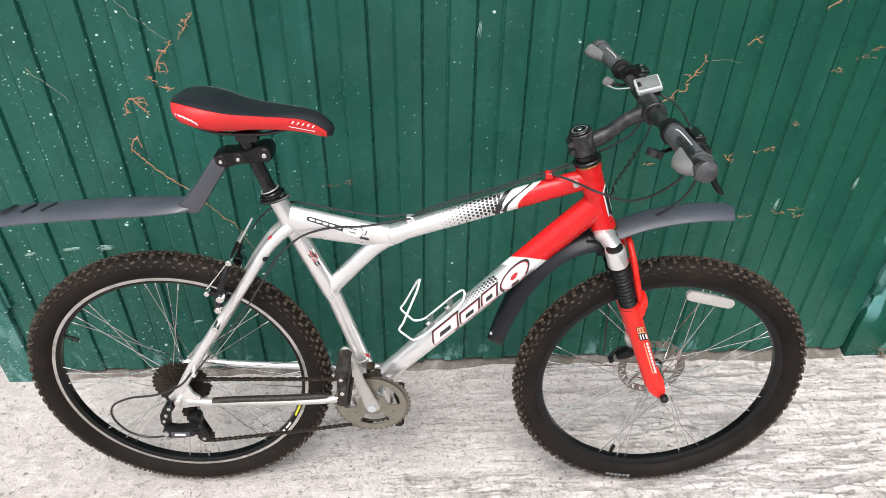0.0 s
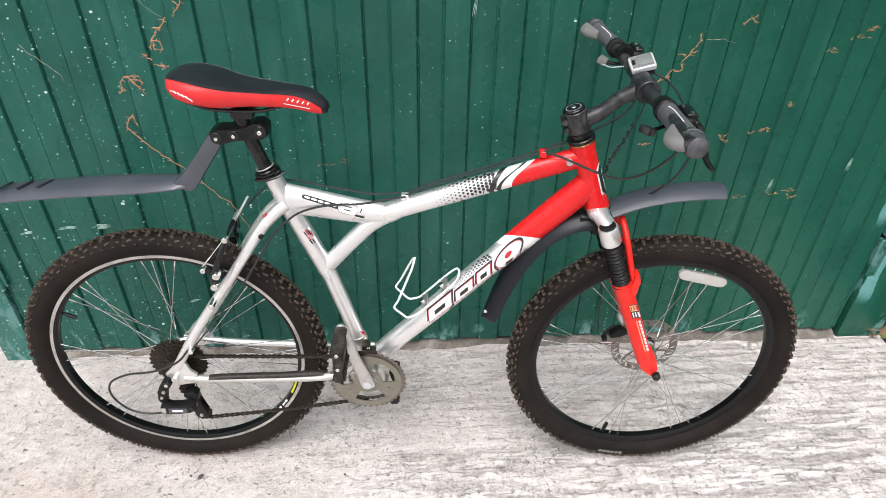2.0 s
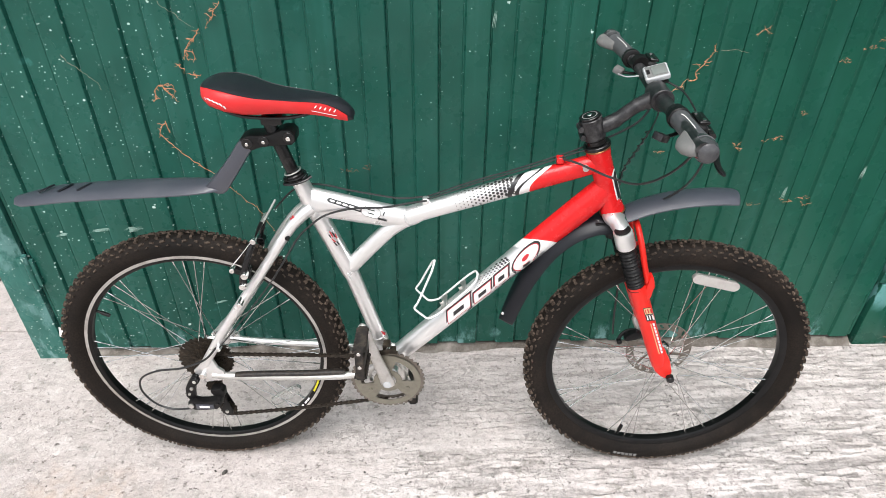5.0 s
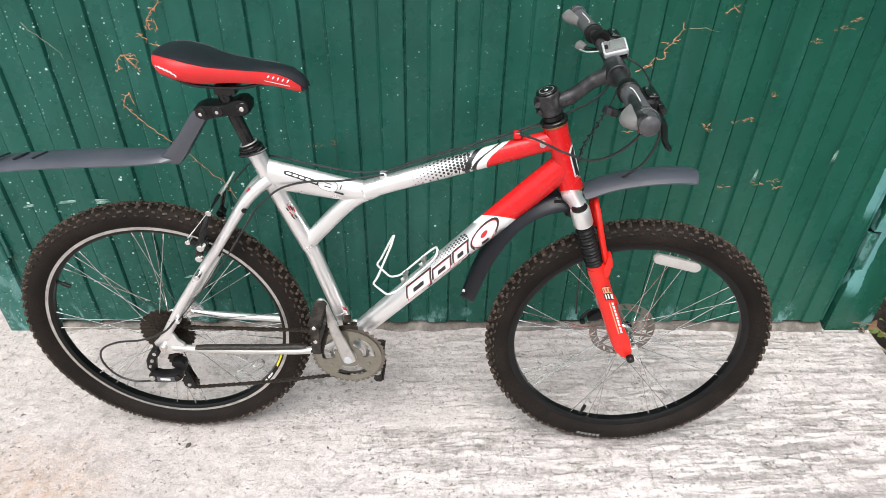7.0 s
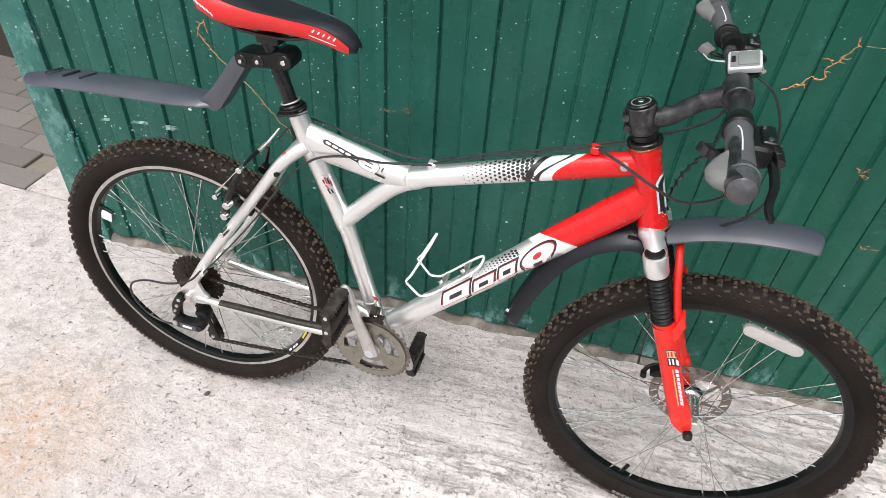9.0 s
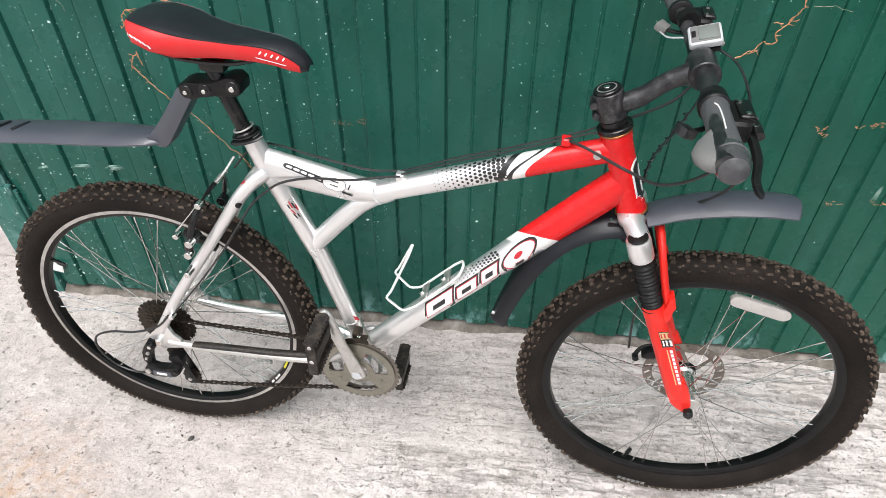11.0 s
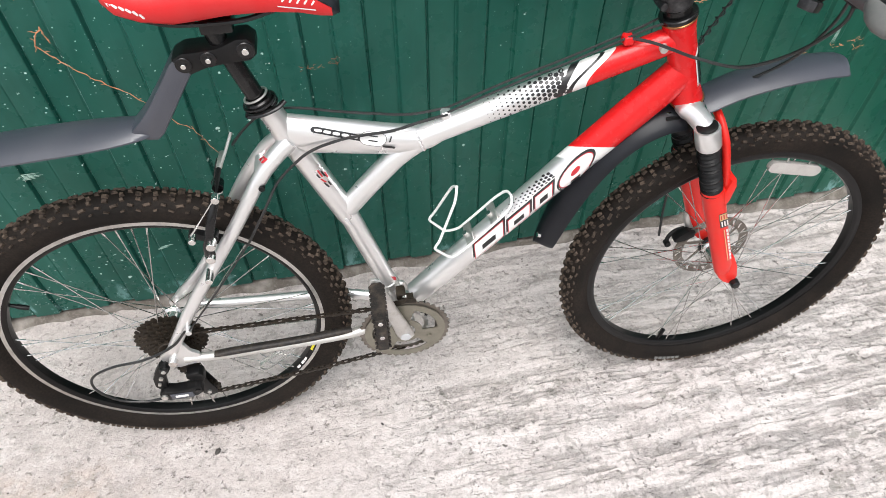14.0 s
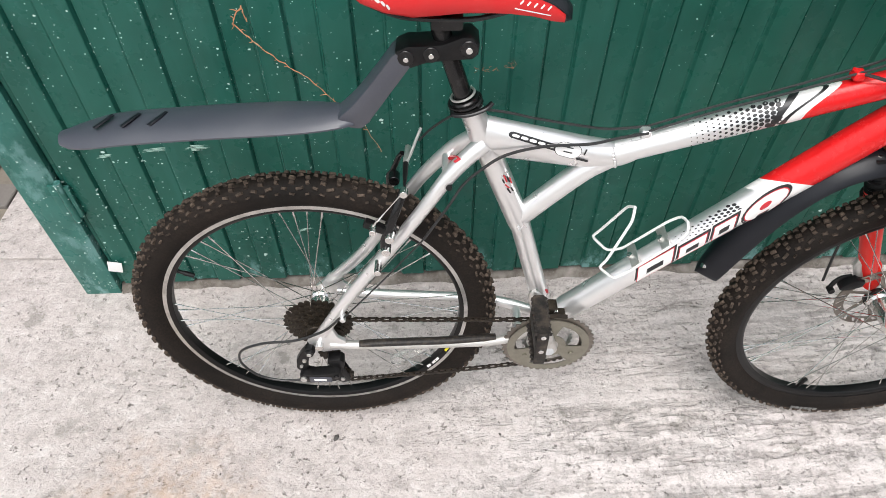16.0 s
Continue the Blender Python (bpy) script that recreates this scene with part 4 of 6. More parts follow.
stem_line = curve([SB + SA * 0.020 + Vector((0.006, 0, 0)), SB + SA * 0.020 + Vector((0.040, 0, 0.017)), BARC + Vector((-0.040, 0, -0.020)), BARC + Vector((0, 0, -0.001))], 4)
part("stem", tube(stem_line, [(0.0146, 0.0150)] * 5 + [(0.0136, 0.0134)] * 4 + [0.0140, 0.0154, 0.0168, 0.0172], 20), M_BAR, bike, "scuffed black stem")
part("bar_clamp", tube([BARC + Vector((0, -0.027, 0)), BARC + Vector((0, -0.0255, 0)), BARC + Vector((0, 0.0255, 0)), BARC + Vector((0, 0.027, 0))], [0.020, 0.0215, 0.0215, 0.020], 22, up=(0, 0, 1)), M_BAR, bike, "scuffed black bar clamp")
bar = curve([(0.436, -0.326, 1.048), (0.443, -0.24, 1.040), (0.451, -0.16, 1.030), (0.461, -0.06, 1.012), BARC, (0.460, 0.06, 1.012), (0.447, 0.178, 1.025), (0.438, 0.258, 1.0266), (0.430, 0.330, 1.028)], 5)
part("handlebar", tube(bar, [0.0112 + 0.0045 * math.exp(-((p.y) / 0.055) ** 2) for p in bar], 16, up=(0, 0, 1)), M_BAR, bike, "scuffed black riser handlebar")
for s in (-1, 1):
    # the far end of the bar sits a little lower and farther back
    at = lambda t: Vector((0.451 - 0.050 * (t - 0.16), -0.16 - 1.10 * (t - 0.16), 1.029 + 0.095 * (t - 0.16))) if s < 0 else Vector((0.447 - 0.115 * (t - 0.16), t + 0.018, 1.025 + 0.02 * (t - 0.16)))
    g = [at(t) for t in (0.162, 0.166, 0.18, 0.21, 0.24, 0.272, 0.290)]
    part("grip", tube(g, [0.0150, 0.0166, 0.0158, 0.0156, 0.0158, 0.0162, 0.0150], 24, up=(0, 0, 1)), M_GRIP, bike, "grey rubber ergonomic grip")
    part("grip_collar", tube([g[0] - Vector((0, s * 0.012, 0)), g[0] - Vector((0, s * 0.010, 0)), g[0], g[0] + Vector((0, s * 0.003, 0))], [0.0160, 0.0192, 0.0192, 0.0165], 22, up=(0, 0, 1)), M_BLACK, bike, "black grip clamp ring")
    if s > 0:
        part("collar_edge", tube([g[0] + Vector((0, s * 0.0022, 0)), g[0] + Vector((0, s * 0.0038, 0))], 0.0178, 22, up=(0, 0, 1)), M_GREYCASE, bike, "thin pale ring beside the grip")
    part("grip_end", tube([at(t) for t in (0.268, 0.276, 0.292, 0.304, 0.312, 0.316)], [(0.0150, 0.0150), (0.0172, 0.0172), (0.0185, 0.0182), (0.0182, 0.0178), (0.0150, 0.0150), (0.0080, 0.0080)], 24, up=(0, 0, 1)), M_GRIP_END, bike, "glossy dark grip end")
    part("end_ring", tube([at(0.2855), at(0.2870), at(0.2885)], [0.0180, 0.0192, 0.0182], 24, up=(0, 0, 1)), M_GRIP, bike)
    # palm wing
    pad = bmesh.new()
    rings = []
    for t, ext, thick in ((0.222, 0.004, 0.006), (0.236, 0.016, 0.0095), (0.254, 0.031, 0.0105), (0.272, 0.039, 0.0105), (0.288, 0.038, 0.0105), (0.300, 0.029, 0.0095), (0.308, 0.014, 0.007)):
        c = at(t)
        rings.append([pad.verts.new(c + Vector((-0.006 - 0.78 * ext * (0.5 + 0.5 * math.cos(q)), 0, 0.001 + thick * math.sin(q) - 0.14 * ext * (0.5 + 0.5 * math.cos(q))))) for q in [math.tau * k / 16 for k in range(16)]])
    for r0, r1 in zip(rings, rings[1:]):
        for k in range(16):
            pad.faces.new((r0[k], r0[(k + 1) % 16], r1[(k + 1) % 16], r1[k]))
    pad.faces.new(rings[0])
    pad.faces.new(rings[-1])
    bmesh.ops.recalc_face_normals(pad, faces=pad.faces[:])
    part("palm_pad", pad, M_GRIP_PAD, bike, "light grey palm rest of the grip", auto=70)
    # printed stroke on the grip
    part("grip_print", tube(curve([at(0.182) + Vector((-0.006, 0, 0.0152)), at(0.190) + Vector((-0.003, 0, 0.0156)), at(0.215) + Vector((-0.002, 0, 0.0156)), at(0.248) + Vector((-0.003, 0, 0.0158))], 3), 0.0009, 6), M_WHITE, bike, "pale printed stroke")
    # shifter body with its caps and screws, brake lever, thumb lever
    lo, hi = (lambda a, b: (min(s * a, s * b), max(s * a, s * b)))(0.132, 0.196)
    part("shifter_pod", box(0.462, lo, 1.000, 0.492, hi, 1.030, 0.010, seg=3), M_BLACK, bike, "black shifter and brake lever body")
    lo, hi = (lambda a, b: (min(s * a, s * b), max(s * a, s * b)))(0.140, 0.186)
    part("shifter_cover", box(0.476, lo, 1.027, 0.495, hi, 1.0345, 0.004, seg=3), M_BLACK_PAINT, bike, "glossy black gear indicator cover")
    for yy, xx in ((0.148, 0.480), (0.178, 0.486)):
        part("cover_screw", tube([(xx, s * yy, 1.0335), (xx, s * yy, 1.0358)], 0.0034, 10, up=(1, 0, 0)), M_CHROME, bike, "small steel screw")
    part("lever_bracket", tube(curve([(0.462, s * 0.138, 1.016), (0.486, s * 0.142, 1.014), (0.503, s * 0.152, 1.008), (0.507, s * 0.172, 1.002)], 3), [(0.007, 0.009)] * 10, 12, up=(0, 0, 1)), M_BLACK_PAINT, bike, "black lever bracket")
    part("barrel_adjuster", tube([(0.500, s * 0.140, 1.006), (0.505, s * 0.128, 1.004), (0.508, s * 0.116, 1.002)], [0.0055, 0.0050, 0.0036], 12, up=(0, 0, 1)), M_CHROME, bike, "steel cable adjuster")
    part("lever_pivot", tube([(0.504, s * 0.160, 0.998), (0.504, s * 0.160, 1.012)], 0.0045, 12, up=(1, 0, 0)), M_CHROME, bike, "steel lever pivot")
    part("brake_lever", tube(curve([(0.492, s * 0.150, 1.006), (0.500, s * 0.175, 1.000), (0.503, s * 0.210, 0.992), (0.496, s * 0.247, 0.986), (0.498, s * 0.274, 0.982)], 4),
                             [(0.004, 0.0065)] * 9 + [(0.0035, 0.0055)] * 7 + [(0.002, 0.003)], 12, up=(0, 0, 1)), M_BLACK_PAINT, bike, "black alloy brake lever")
    part("thumb_lever", tube(curve([(0.466, s * 0.150, 1.004), (0.450, s * 0.156, 0.999), (0.432, s * 0.166, 0.998)], 3), [(0.003, 0.004)] * 7, 10, up=(0, 0, 1)), M_BLACK, bike, "black thumb lever arm")
    pad_m = Matrix.Translation((0.423, s * 0.172, 1.000)) @ Matrix.Rotation(radians(-30 * s), 4, "Z") @ Matrix.Rotation(radians(20), 4, "Y")
    part("thumb_paddle", box(-0.010, -0.011, -0.006, 0.010, 0.011, 0.007, 0.003, m=pad_m), M_GRIP_PAD if s > 0 else M_BAR, bike, "thumb lever paddle")
    part("lever_clamp", tube([(0.455, s * 0.128, 1.026), (0.4525, s * 0.145, 1.028)], 0.0165, 18, up=(0, 0, 1)), M_BLACK, bike)

# small cycle computer on the bar
comp_m = Matrix.Translation((0.466, 0.052, 1.034)) @ Matrix.Rotation(radians(22), 4, "X") @ Matrix.Rotation(radians(-16), 4, "Y") @ Matrix.Rotation(radians(4), 4, "Z")
comp = part("cycle_computer", box(-0.023, -0.019, -0.005, 0.023, 0.019, 0.008, 0.005, m=comp_m, seg=3), M_GREYCASE, bike, "silver-grey cycle computer")
part("face", box(-0.0195, -0.0155, 0.0072, 0.0195, 0.0155, 0.0084, 0.001, m=comp_m), M_GRIP_PAD, comp, "grey face panel")
part("screen", box(-0.012, -0.0125, 0.008, 0.0145, 0.0125, 0.0092, 0.001, m=comp_m @ Matrix.Translation((0.003, 0, 0))), M_LCD, comp, "grey LCD screen")
part("button", box(-0.0185, -0.006, 0.0078, -0.0125, 0.006, 0.0098, 0.001, m=comp_m), M_BLACK, comp, "black button")
part("mount", box(-0.020, -0.017, -0.016, 0.020, 0.017, -0.007, 0.003, m=comp_m), M_BLACK, comp)
part("wire_loop", tube(curve([(0.455, 0.085, 1.02), (0.440, 0.10, 1.012), (0.425, 0.115, 1.006), (0.418, 0.150, 1.0)], 4), 0.0013, 6), M_GREYCASE, bike)

# ---- fork, disc brake ----
def fork_lower(s):
    y = s * 0.061
    line = [(0.4735, y, 0.614), (0.4745, y, 0.608), (0.480, y, 0.594), (0.512, y, 0.514), (0.541, y, 0.442), (0.555, y, 0.408), (0.562, y, 0.384)]
    bm = tube(line, [(0.0180, 0.0182), (0.0190, 0.0196), (0.0188, 0.0196), (0.0166, 0.0186), (0.0162, 0.0184), (0.0155, 0.0184), (0.012, 0.0150)], 20)
    # foot with the axle slot
    foot = [(0.549, 0.424), (0.568, 0.432), (0.584, 0.402), (0.594, 0.370), (0.591, 0.353), (0.582, 0.348), (0.568, 0.357), (0.554, 0.371), (0.546, 0.390)]
    plate(foot, y - 0.010, y + 0.010, 0.004, bm)
    # web in front of the boot, up to the arch
    plate([(0.492, 0.562), (0.506, 0.590), (0.508, 0.622), (0.503, 0.640), (0.495, 0.636), (0.491, 0.610), (0.478, 0.596)], y - 0.013, y + 0.013, 0.004, bm)
    leg = part("fork_leg", bm, M_RED_FORK, bike, "orange-red fork lower leg")
    # rubber boot
    b0, b1 = Vector((0.434, y, 0.712)), Vector((0.4735, y, 0.607))
    pts, rad = [], []
    for k in range(45):
        pts.append(b0.lerp(b1, k / 44))
        rad.append(0.0162 + 0.0022 * math.cos(k / 44 * math.tau * 13) + 0.0010 * k / 44)
    part("fork_boot", tube(pts, rad, 22), M_RUBBER_BOOT, bike, "black ribbed rubber fork boot")
    return leg


legs = [fork_lower(s) for s in (-1, 1)]
arch = curve([(0.495, -0.060, 0.620), (0.482, -0.060, 0.662), (0.470, -0.054, 0.706), (0.464, -0.03, 0.733), (0.462, 0, 0.742), (0.464, 0.03, 0.733), (0.470, 0.054, 0.706), (0.482, 0.061, 0.662), (0.495, 0.062, 0.620)], 4)
part("fork_arch", tube(arch, [(0.0066, 0.0085)] * len(arch), 14, up=(1, 0, 0)), M_RED_FORK, bike, "orange-red fork arch")
part("arch_tab", box(0.496, -0.068, 0.606, 0.511, -0.056, 0.617, 0.003), M_RED_FORK, bike)
# crown: a forged bridge with two clamp bosses and caps
bm = tube(curve([(0.428, -0.064, 0.738), (0.424, -0.050, 0.744), (0.414, -0.022, 0.752), (0.412, 0.0, 0.753), (0.414, 0.022, 0.752), (0.424, 0.050, 0.744), (0.428, 0.064, 0.738)], 4),
          [(0.016, 0.018)] * 8 + [(0.0165, 0.023)] * 9 + [(0.016, 0.018)] * 8, 16, up=(0, 0, 1))
for s in (-1, 1):
    q = Vector((0.4225, s * 0.064, 0.746))
    tube([q + SA * -0.037, q + SA * -0.034, q + SA * 0.0, q + SA * 0.003], [0.0192, 0.0204, 0.0200, 0.0188], 22, bm)
crown = part("fork_crown", bm, M_SILVER, bike, "silver fork crown")
for s in (-1, 1):
    q = Vector((0.4225, s * 0.064, 0.746))
    part("preload_cap", tube([q + SA * 0.002, q + SA * 0.006, q + SA * 0.0075], [0.0162, 0.0162, 0.0138], 20), M_RUBBER_BOOT, crown, "black plastic fork cap")
# printed marks on the near leg, as plain bars
def on_leg(z, o):
    """A point beside the axis of the near leg, o metres ahead of it, at height z."""
    return (0.480 + (0.594 - z) * 0.4032 + 0.927 * o, z + 0.374 * o)


def leg_bar(z0, z1, o0, o1):
    return [on_leg(z0, o0), on_leg(z0, o1), on_leg(z1, o1), on_leg(z1, o0)]


mark("fork_sticker", [leg_bar(0.563, 0.527, -0.0010, 0.0165)], (legs[0],), -0.078, M_BLACK_PRINT, legs[0], "black edge of the fork sticker", 0.0006, 4)
mark("fork_sticker", [leg_bar(0.5615, 0.546, 0.0, 0.0158)], (legs[0],), -0.078, M_GOLD, legs[0], "gold upper half of the fork sticker", 0.0009, 4)
mark("fork_print", [leg_bar(0.559, 0.5485, o, o + 0.0022) for o in (0.0012, 0.0058, 0.0104)], (legs[0],), -0.078, M_RED_PRINT, legs[0], "dark red printed bars on the fork sticker", 0.0013, 2)
mark("fork_print", [leg_bar(0.5435, 0.5305, o, o + 0.0024) for o in (0.0012, 0.0058, 0.0104)], (legs[0],), -0.078, M_WHITE, legs[0], "white printed bars on the fork sticker", 0.0013, 2)
mark("fork_print", [leg_bar(0.520 - 0.0098 * k, 0.5125 - 0.0098 * k, 0.0082, 0.0115) for k in range(9)], (legs[0],), -0.078, M_WHITE, legs[0], "column of white printed bars", 0.0008, 2)
mark("fork_print", [leg_bar(0.520, 0.432, 0.0040, 0.0056)], (legs[0],), -0.078, M_GOLD, legs[0], "thin pale gold printed line", 0.0008, 5)
# axle ends, quick release
part("axle_nut", tube([(FC[0] - 0.006, -0.070, FC[1] + 0.013), (FC[0] - 0.006, -0.081, FC[1] + 0.013), (FC[0] - 0.006, -0.084, FC[1] + 0.013)], [0.0095, 0.009, 0.006], 14, up=(0, 0, 1)), M_BLACK_PAINT, bike, "black axle nut")
part("axle_washer", disc(FC[0] + 0.006, -0.051, -0.047, FC[1] + 0.008, 0.0155, 20), M_ALLOY, bike, "pale washer inside the fork foot")
# disc rotor and caliper on the far side
bm = bmesh.new()
n = 66
radii = (0.0615, 0.0650, 0.0770, 0.0805)
sheets = [[[bm.verts.new((FC[0] + r * math.cos(math.tau * (k + 1.1 * j) / n), y, FC[1] + r * math.sin(math.tau * (k + 1.1 * j) / n))) for k in range(n)] for j, r in enumerate(radii)] for y in (0.0400, 0.0418)]
for side in sheets:
    for j in range(3):
        for k in range(n):
            # slanting cooling slots
            if j == 1 and k % 3 == 0:
                continue
            bm.faces.new((side[j][k], side[j][(k + 1) % n], side[j + 1][(k + 1) % n], side[j + 1][k]))
for j in (0, 3):
    for k in range(n):
        bm.faces.new((sheets[0][j][k], sheets[0][j][(k + 1) % n], sheets[1][j][(k + 1) % n], sheets[1][j][k]))
bmesh.ops.recalc_face_normals(bm, faces=bm.faces[:])
part("brake_rotor", bm, M_ROTOR, front_wheel, "slotted steel brake disc", smooth=False)
for k in range(6):
    a = math.tau * k / 6 + 0.3
    p0 = Vector((FC[0] + 0.020 * math.cos(a), 0.041, FC[1] + 0.020 * math.sin(a)))
    p1 = Vector((FC[0] + 0.066 * math.cos(a + 0.5), 0.041, FC[1] + 0.066 * math.sin(a + 0.5)))
    part("rotor_arm", tube([p0, p1], [(0.0012, 0.005), (0.0012, 0.0035)], 8), M_ROTOR, front_wheel)
part("rotor_carrier", disc(FC[0], 0.036, 0.046, FC[1], 0.026, 24), M_BLACK_PAINT, front_wheel)
part("brake_caliper", plate([(0.506, 0.376), (0.516, 0.388), (0.532, 0.398), (0.548, 0.394), (0.548, 0.380), (0.532, 0.372), (0.516, 0.368), (0.507, 0.369)], 0.036, 0.054, 0.003), M_BLACK, bike, "black cable disc-brake caliper")
part("caliper_arm", tube(curve([(0.532, 0.058, 0.388), (0.514, 0.058, 0.383), (0.501, 0.054, 0.373), (0.496, 0.050, 0.361)], 3), [(0.0040, 0.0052)] * 10, 10), M_BLACK, bike)
part("caliper_knob", disc(0.497, 0.040, 0.054, 0.360, 0.0065, 14), M_BLACK, bike)
part("caliper_mount", tube([(0.535, 0.064, 0.455), (0.530, 0.060, 0.420), (0.545, 0.055, 0.385)], [0.008, 0.009, 0.008], 10), M_ALLOY, bike)
part("front_brake_cable", tube(curve([(0.462, 0.070, 0.665), (0.470, 0.078, 0.600), (0.478, 0.075, 0.50), (0.478, 0.066, 0.43), (0.482, 0.060, 0.372)], 5), 0.0026, 8), M_CABLE, bike)
part("cable_tie", tube([(0.478, 0.064, 0.602), (0.483, 0.064, 0.590)], 0.0245, 18), M_BLACK, bike, "black cable tie round the far fork leg")
part("cable_tie", tube([(0.494, 0.064, 0.562), (0.500, 0.064, 0.548)], 0.024, 18), M_BLACK, bike, "black cable tie round the far fork leg")

# ---- drivetrain ----
def sprocket(cx, cz, r, teeth, y0, y1, inner, bm=None):
    """A toothed ring."""
    bm = bm or bmesh.new()
    n = teeth * 4
    loops = []
    for rr, y in ((inner, y0), (None, y0), (None, y1), (inner, y1)):
        lp = []
        for k in range(n):
            a = math.tau * k / n
            q = rr if rr else r + (0.0026 if k % 4 in (1,) else 0.0012 if k % 4 in (0, 2) else -0.003)
            lp.append(bm.verts.new((cx + q * math.cos(a), y, cz + q * math.sin(a))))
        loops.append(lp)
    for j in range(4):
        for k in range(n):
            bm.faces.new((loops[j][k], loops[j][(k + 1) % n], loops[(j + 1) % 4][(k + 1) % n], loops[(j + 1) % 4][k]))
    bmesh.ops.recalc_face_normals(bm, faces=bm.faces[:])
    return bm


for i, (r, teeth) in enumerate(((0.0635, 32), (0.0555, 28), (0.048, 24), (0.041, 21), (0.035, 18), (0.030, 15), (0.0255, 13))):
    part("sprocket", sprocket(RC[0], RC[1], r, teeth, -0.024 - 0.0043 * i, -0.0265 - 0.0043 * i, max(0.012, r - 0.016)), M_GREASE, rear_wheel, "greasy dark sprocket", smooth=False)
part("freehub", disc(RC[0], -0.022, -0.054, RC[1], 0.021, 20), M_GREASE, rear_wheel)

# chain guard ring with three windows
bm = bmesh.new()
n = 96
win = lambda a: any(abs((a - c + math.pi) % math.tau - math.pi) < radians(36) for c in (radians(-85), radians(35), radians(155)))
radii = (0.020, 0.034, 0.0645, 0.0775, 0.079)
lays = [[[bm.verts.new((BB.x + r * math.cos(math.tau * k / n), y, BB.z + r * math.sin(math.tau * k / n))) for k in range(n)] for r in radii] for y in (-0.0555, -0.0535)]
for k in range(n):
    k2 = (k + 1) % n
    a = math.tau * (k + 0.5) / n
    for j in range(4):
        if j == 1 and win(a):
            continue
        f, b = lays
        bm.faces.new((f[j][k], f[j][k2], f[j + 1][k2], f[j + 1][k]))
        bm.faces.new((b[j][k2], b[j][k], b[j + 1][k], b[j + 1][k2]))
    for j in ((0, 1, 2, 4)):
        if j in (1, 2) and not win(a):
            continue
        bm.faces.new((lays[0][j][k], lays[1][j][k], lays[1][j][k2], lays[0][j][k2]))
bmesh.ops.recalc_face_normals(bm, faces=bm.faces[:])
crankset = part("crankset", bm, M_RING, bike, "dusty steel chain guard ring with three windows")
for i, (r, teeth, inner) in enumerate(((0.0868, 40, 0.070), (0.0685, 34, 0.061), (0.0465, 24, 0.040))):
    part("chainring", sprocket(BB.x, BB.z, r, teeth, -0.0515 + 0.006 * i, -0.0495 + 0.006 * i, inner), M_ALLOY if i == 2 else M_ROTOR, crankset, "toothed chainring", smooth=False)
for k in range(3):
    a = math.tau * k / 3 - 0.44
    part("chainring_bolt", disc(BB.x + 0.052 * math.cos(a), -0.059, -0.046, BB.z + 0.052 * math.sin(a), 0.0048, 12), M_RING, crankset)
CE = BB + Vector((-0.0455, 0, 0.1765))


def crank(s):
    e = CE if s < 0 else 2 * BB - CE
    d = (e - BB).normalized()
    pts = [BB - d * 0.016, BB - d * 0.012, BB, BB + d * 0.03, BB + d * 0.10, e, e + d * 0.012, e + d * 0.016]
    y = [0.060, 0.060, 0.060, 0.063, 0.071, 0.076, 0.076, 0.076]
    c = part("crank_arm", tube([Vector((p.x, s * yy, p.z)) for p, yy in zip(pts, y)], [(0.003, 0.008), (0.007, 0.015), (0.009, 0.0175), (0.0085, 0.0155), (0.007, 0.0125), (0.0075, 0.0135), (0.006, 0.009), (0.003, 0.004)], 18), M_ALLOY, bike, "grey alloy crank arm")
    part("crank_bolt_cap", disc(BB.x, s * 0.068, s * 0.0705, BB.z, 0.0105, 18), M_GREYCASE, c, "round crank bolt cap")
    # platform pedal, standing on edge
    px, pz = e.x + 0.002, e.z - 0.018
    ped = part("pedal", box(px - 0.010, min(s * 0.092, s * 0.172), pz - 0.015, px + 0.010, max(s * 0.092, s * 0.172), pz + 0.014, 0.005, seg=3), M_PEDAL, bike, "black plastic platform pedal standing on edge")
    for zz in (-0.040, 0.034):
        # one toothed bar along each edge
        bm = bmesh.new()
        edge = [(-0.0090 - 0.005 * (k % 2), s * (0.094 + 0.0045 * k)) for k in range(18)] + [(0.0090 + 0.005 * (k % 2), s * (0.094 + 0.0045 * k)) for k in range(17, -1, -1)]
        lo = [bm.verts.new((px + x, y, pz + zz)) for x, y in edge]
        hi = [bm.verts.new((px + x, y, pz + zz + 0.007)) for x, y in edge]
        bm.faces.new(lo)
        bm.faces.new(hi[::-1])
        for k in range(len(edge)):
            bm.faces.new((lo[k], hi[k], hi[(k + 1) % len(edge)], lo[(k + 1) % len(edge)]))
        bmesh.ops.recalc_face_normals(bm, faces=bm.faces[:])
        part("cage_plate", bm, M_PEDAL, ped, "toothed pedal edge", smooth=False)
    for yy in (0.096, 0.174):
        part("cage_side", box(px - 0.0095, min(s * yy, s * (yy - 0.005)), pz - 0.042, px + 0.0095, max(s * yy, s * (yy - 0.005)), pz + 0.042, 0.003), M_PEDAL, ped)
    for zz in (0.034, -0.004):
        part("screw", disc(px, s * 0.1735, s * 0.176, pz + zz, 0.0045, 10), M_CHROME, ped, "steel pedal screw")
    part("pedal_axle", disc(e.x, s * 0.076, s * 0.094, e.z - 0.006, 0.0065, 12), M_CHROME, ped)
    return c


crank(-1)
crank(1)


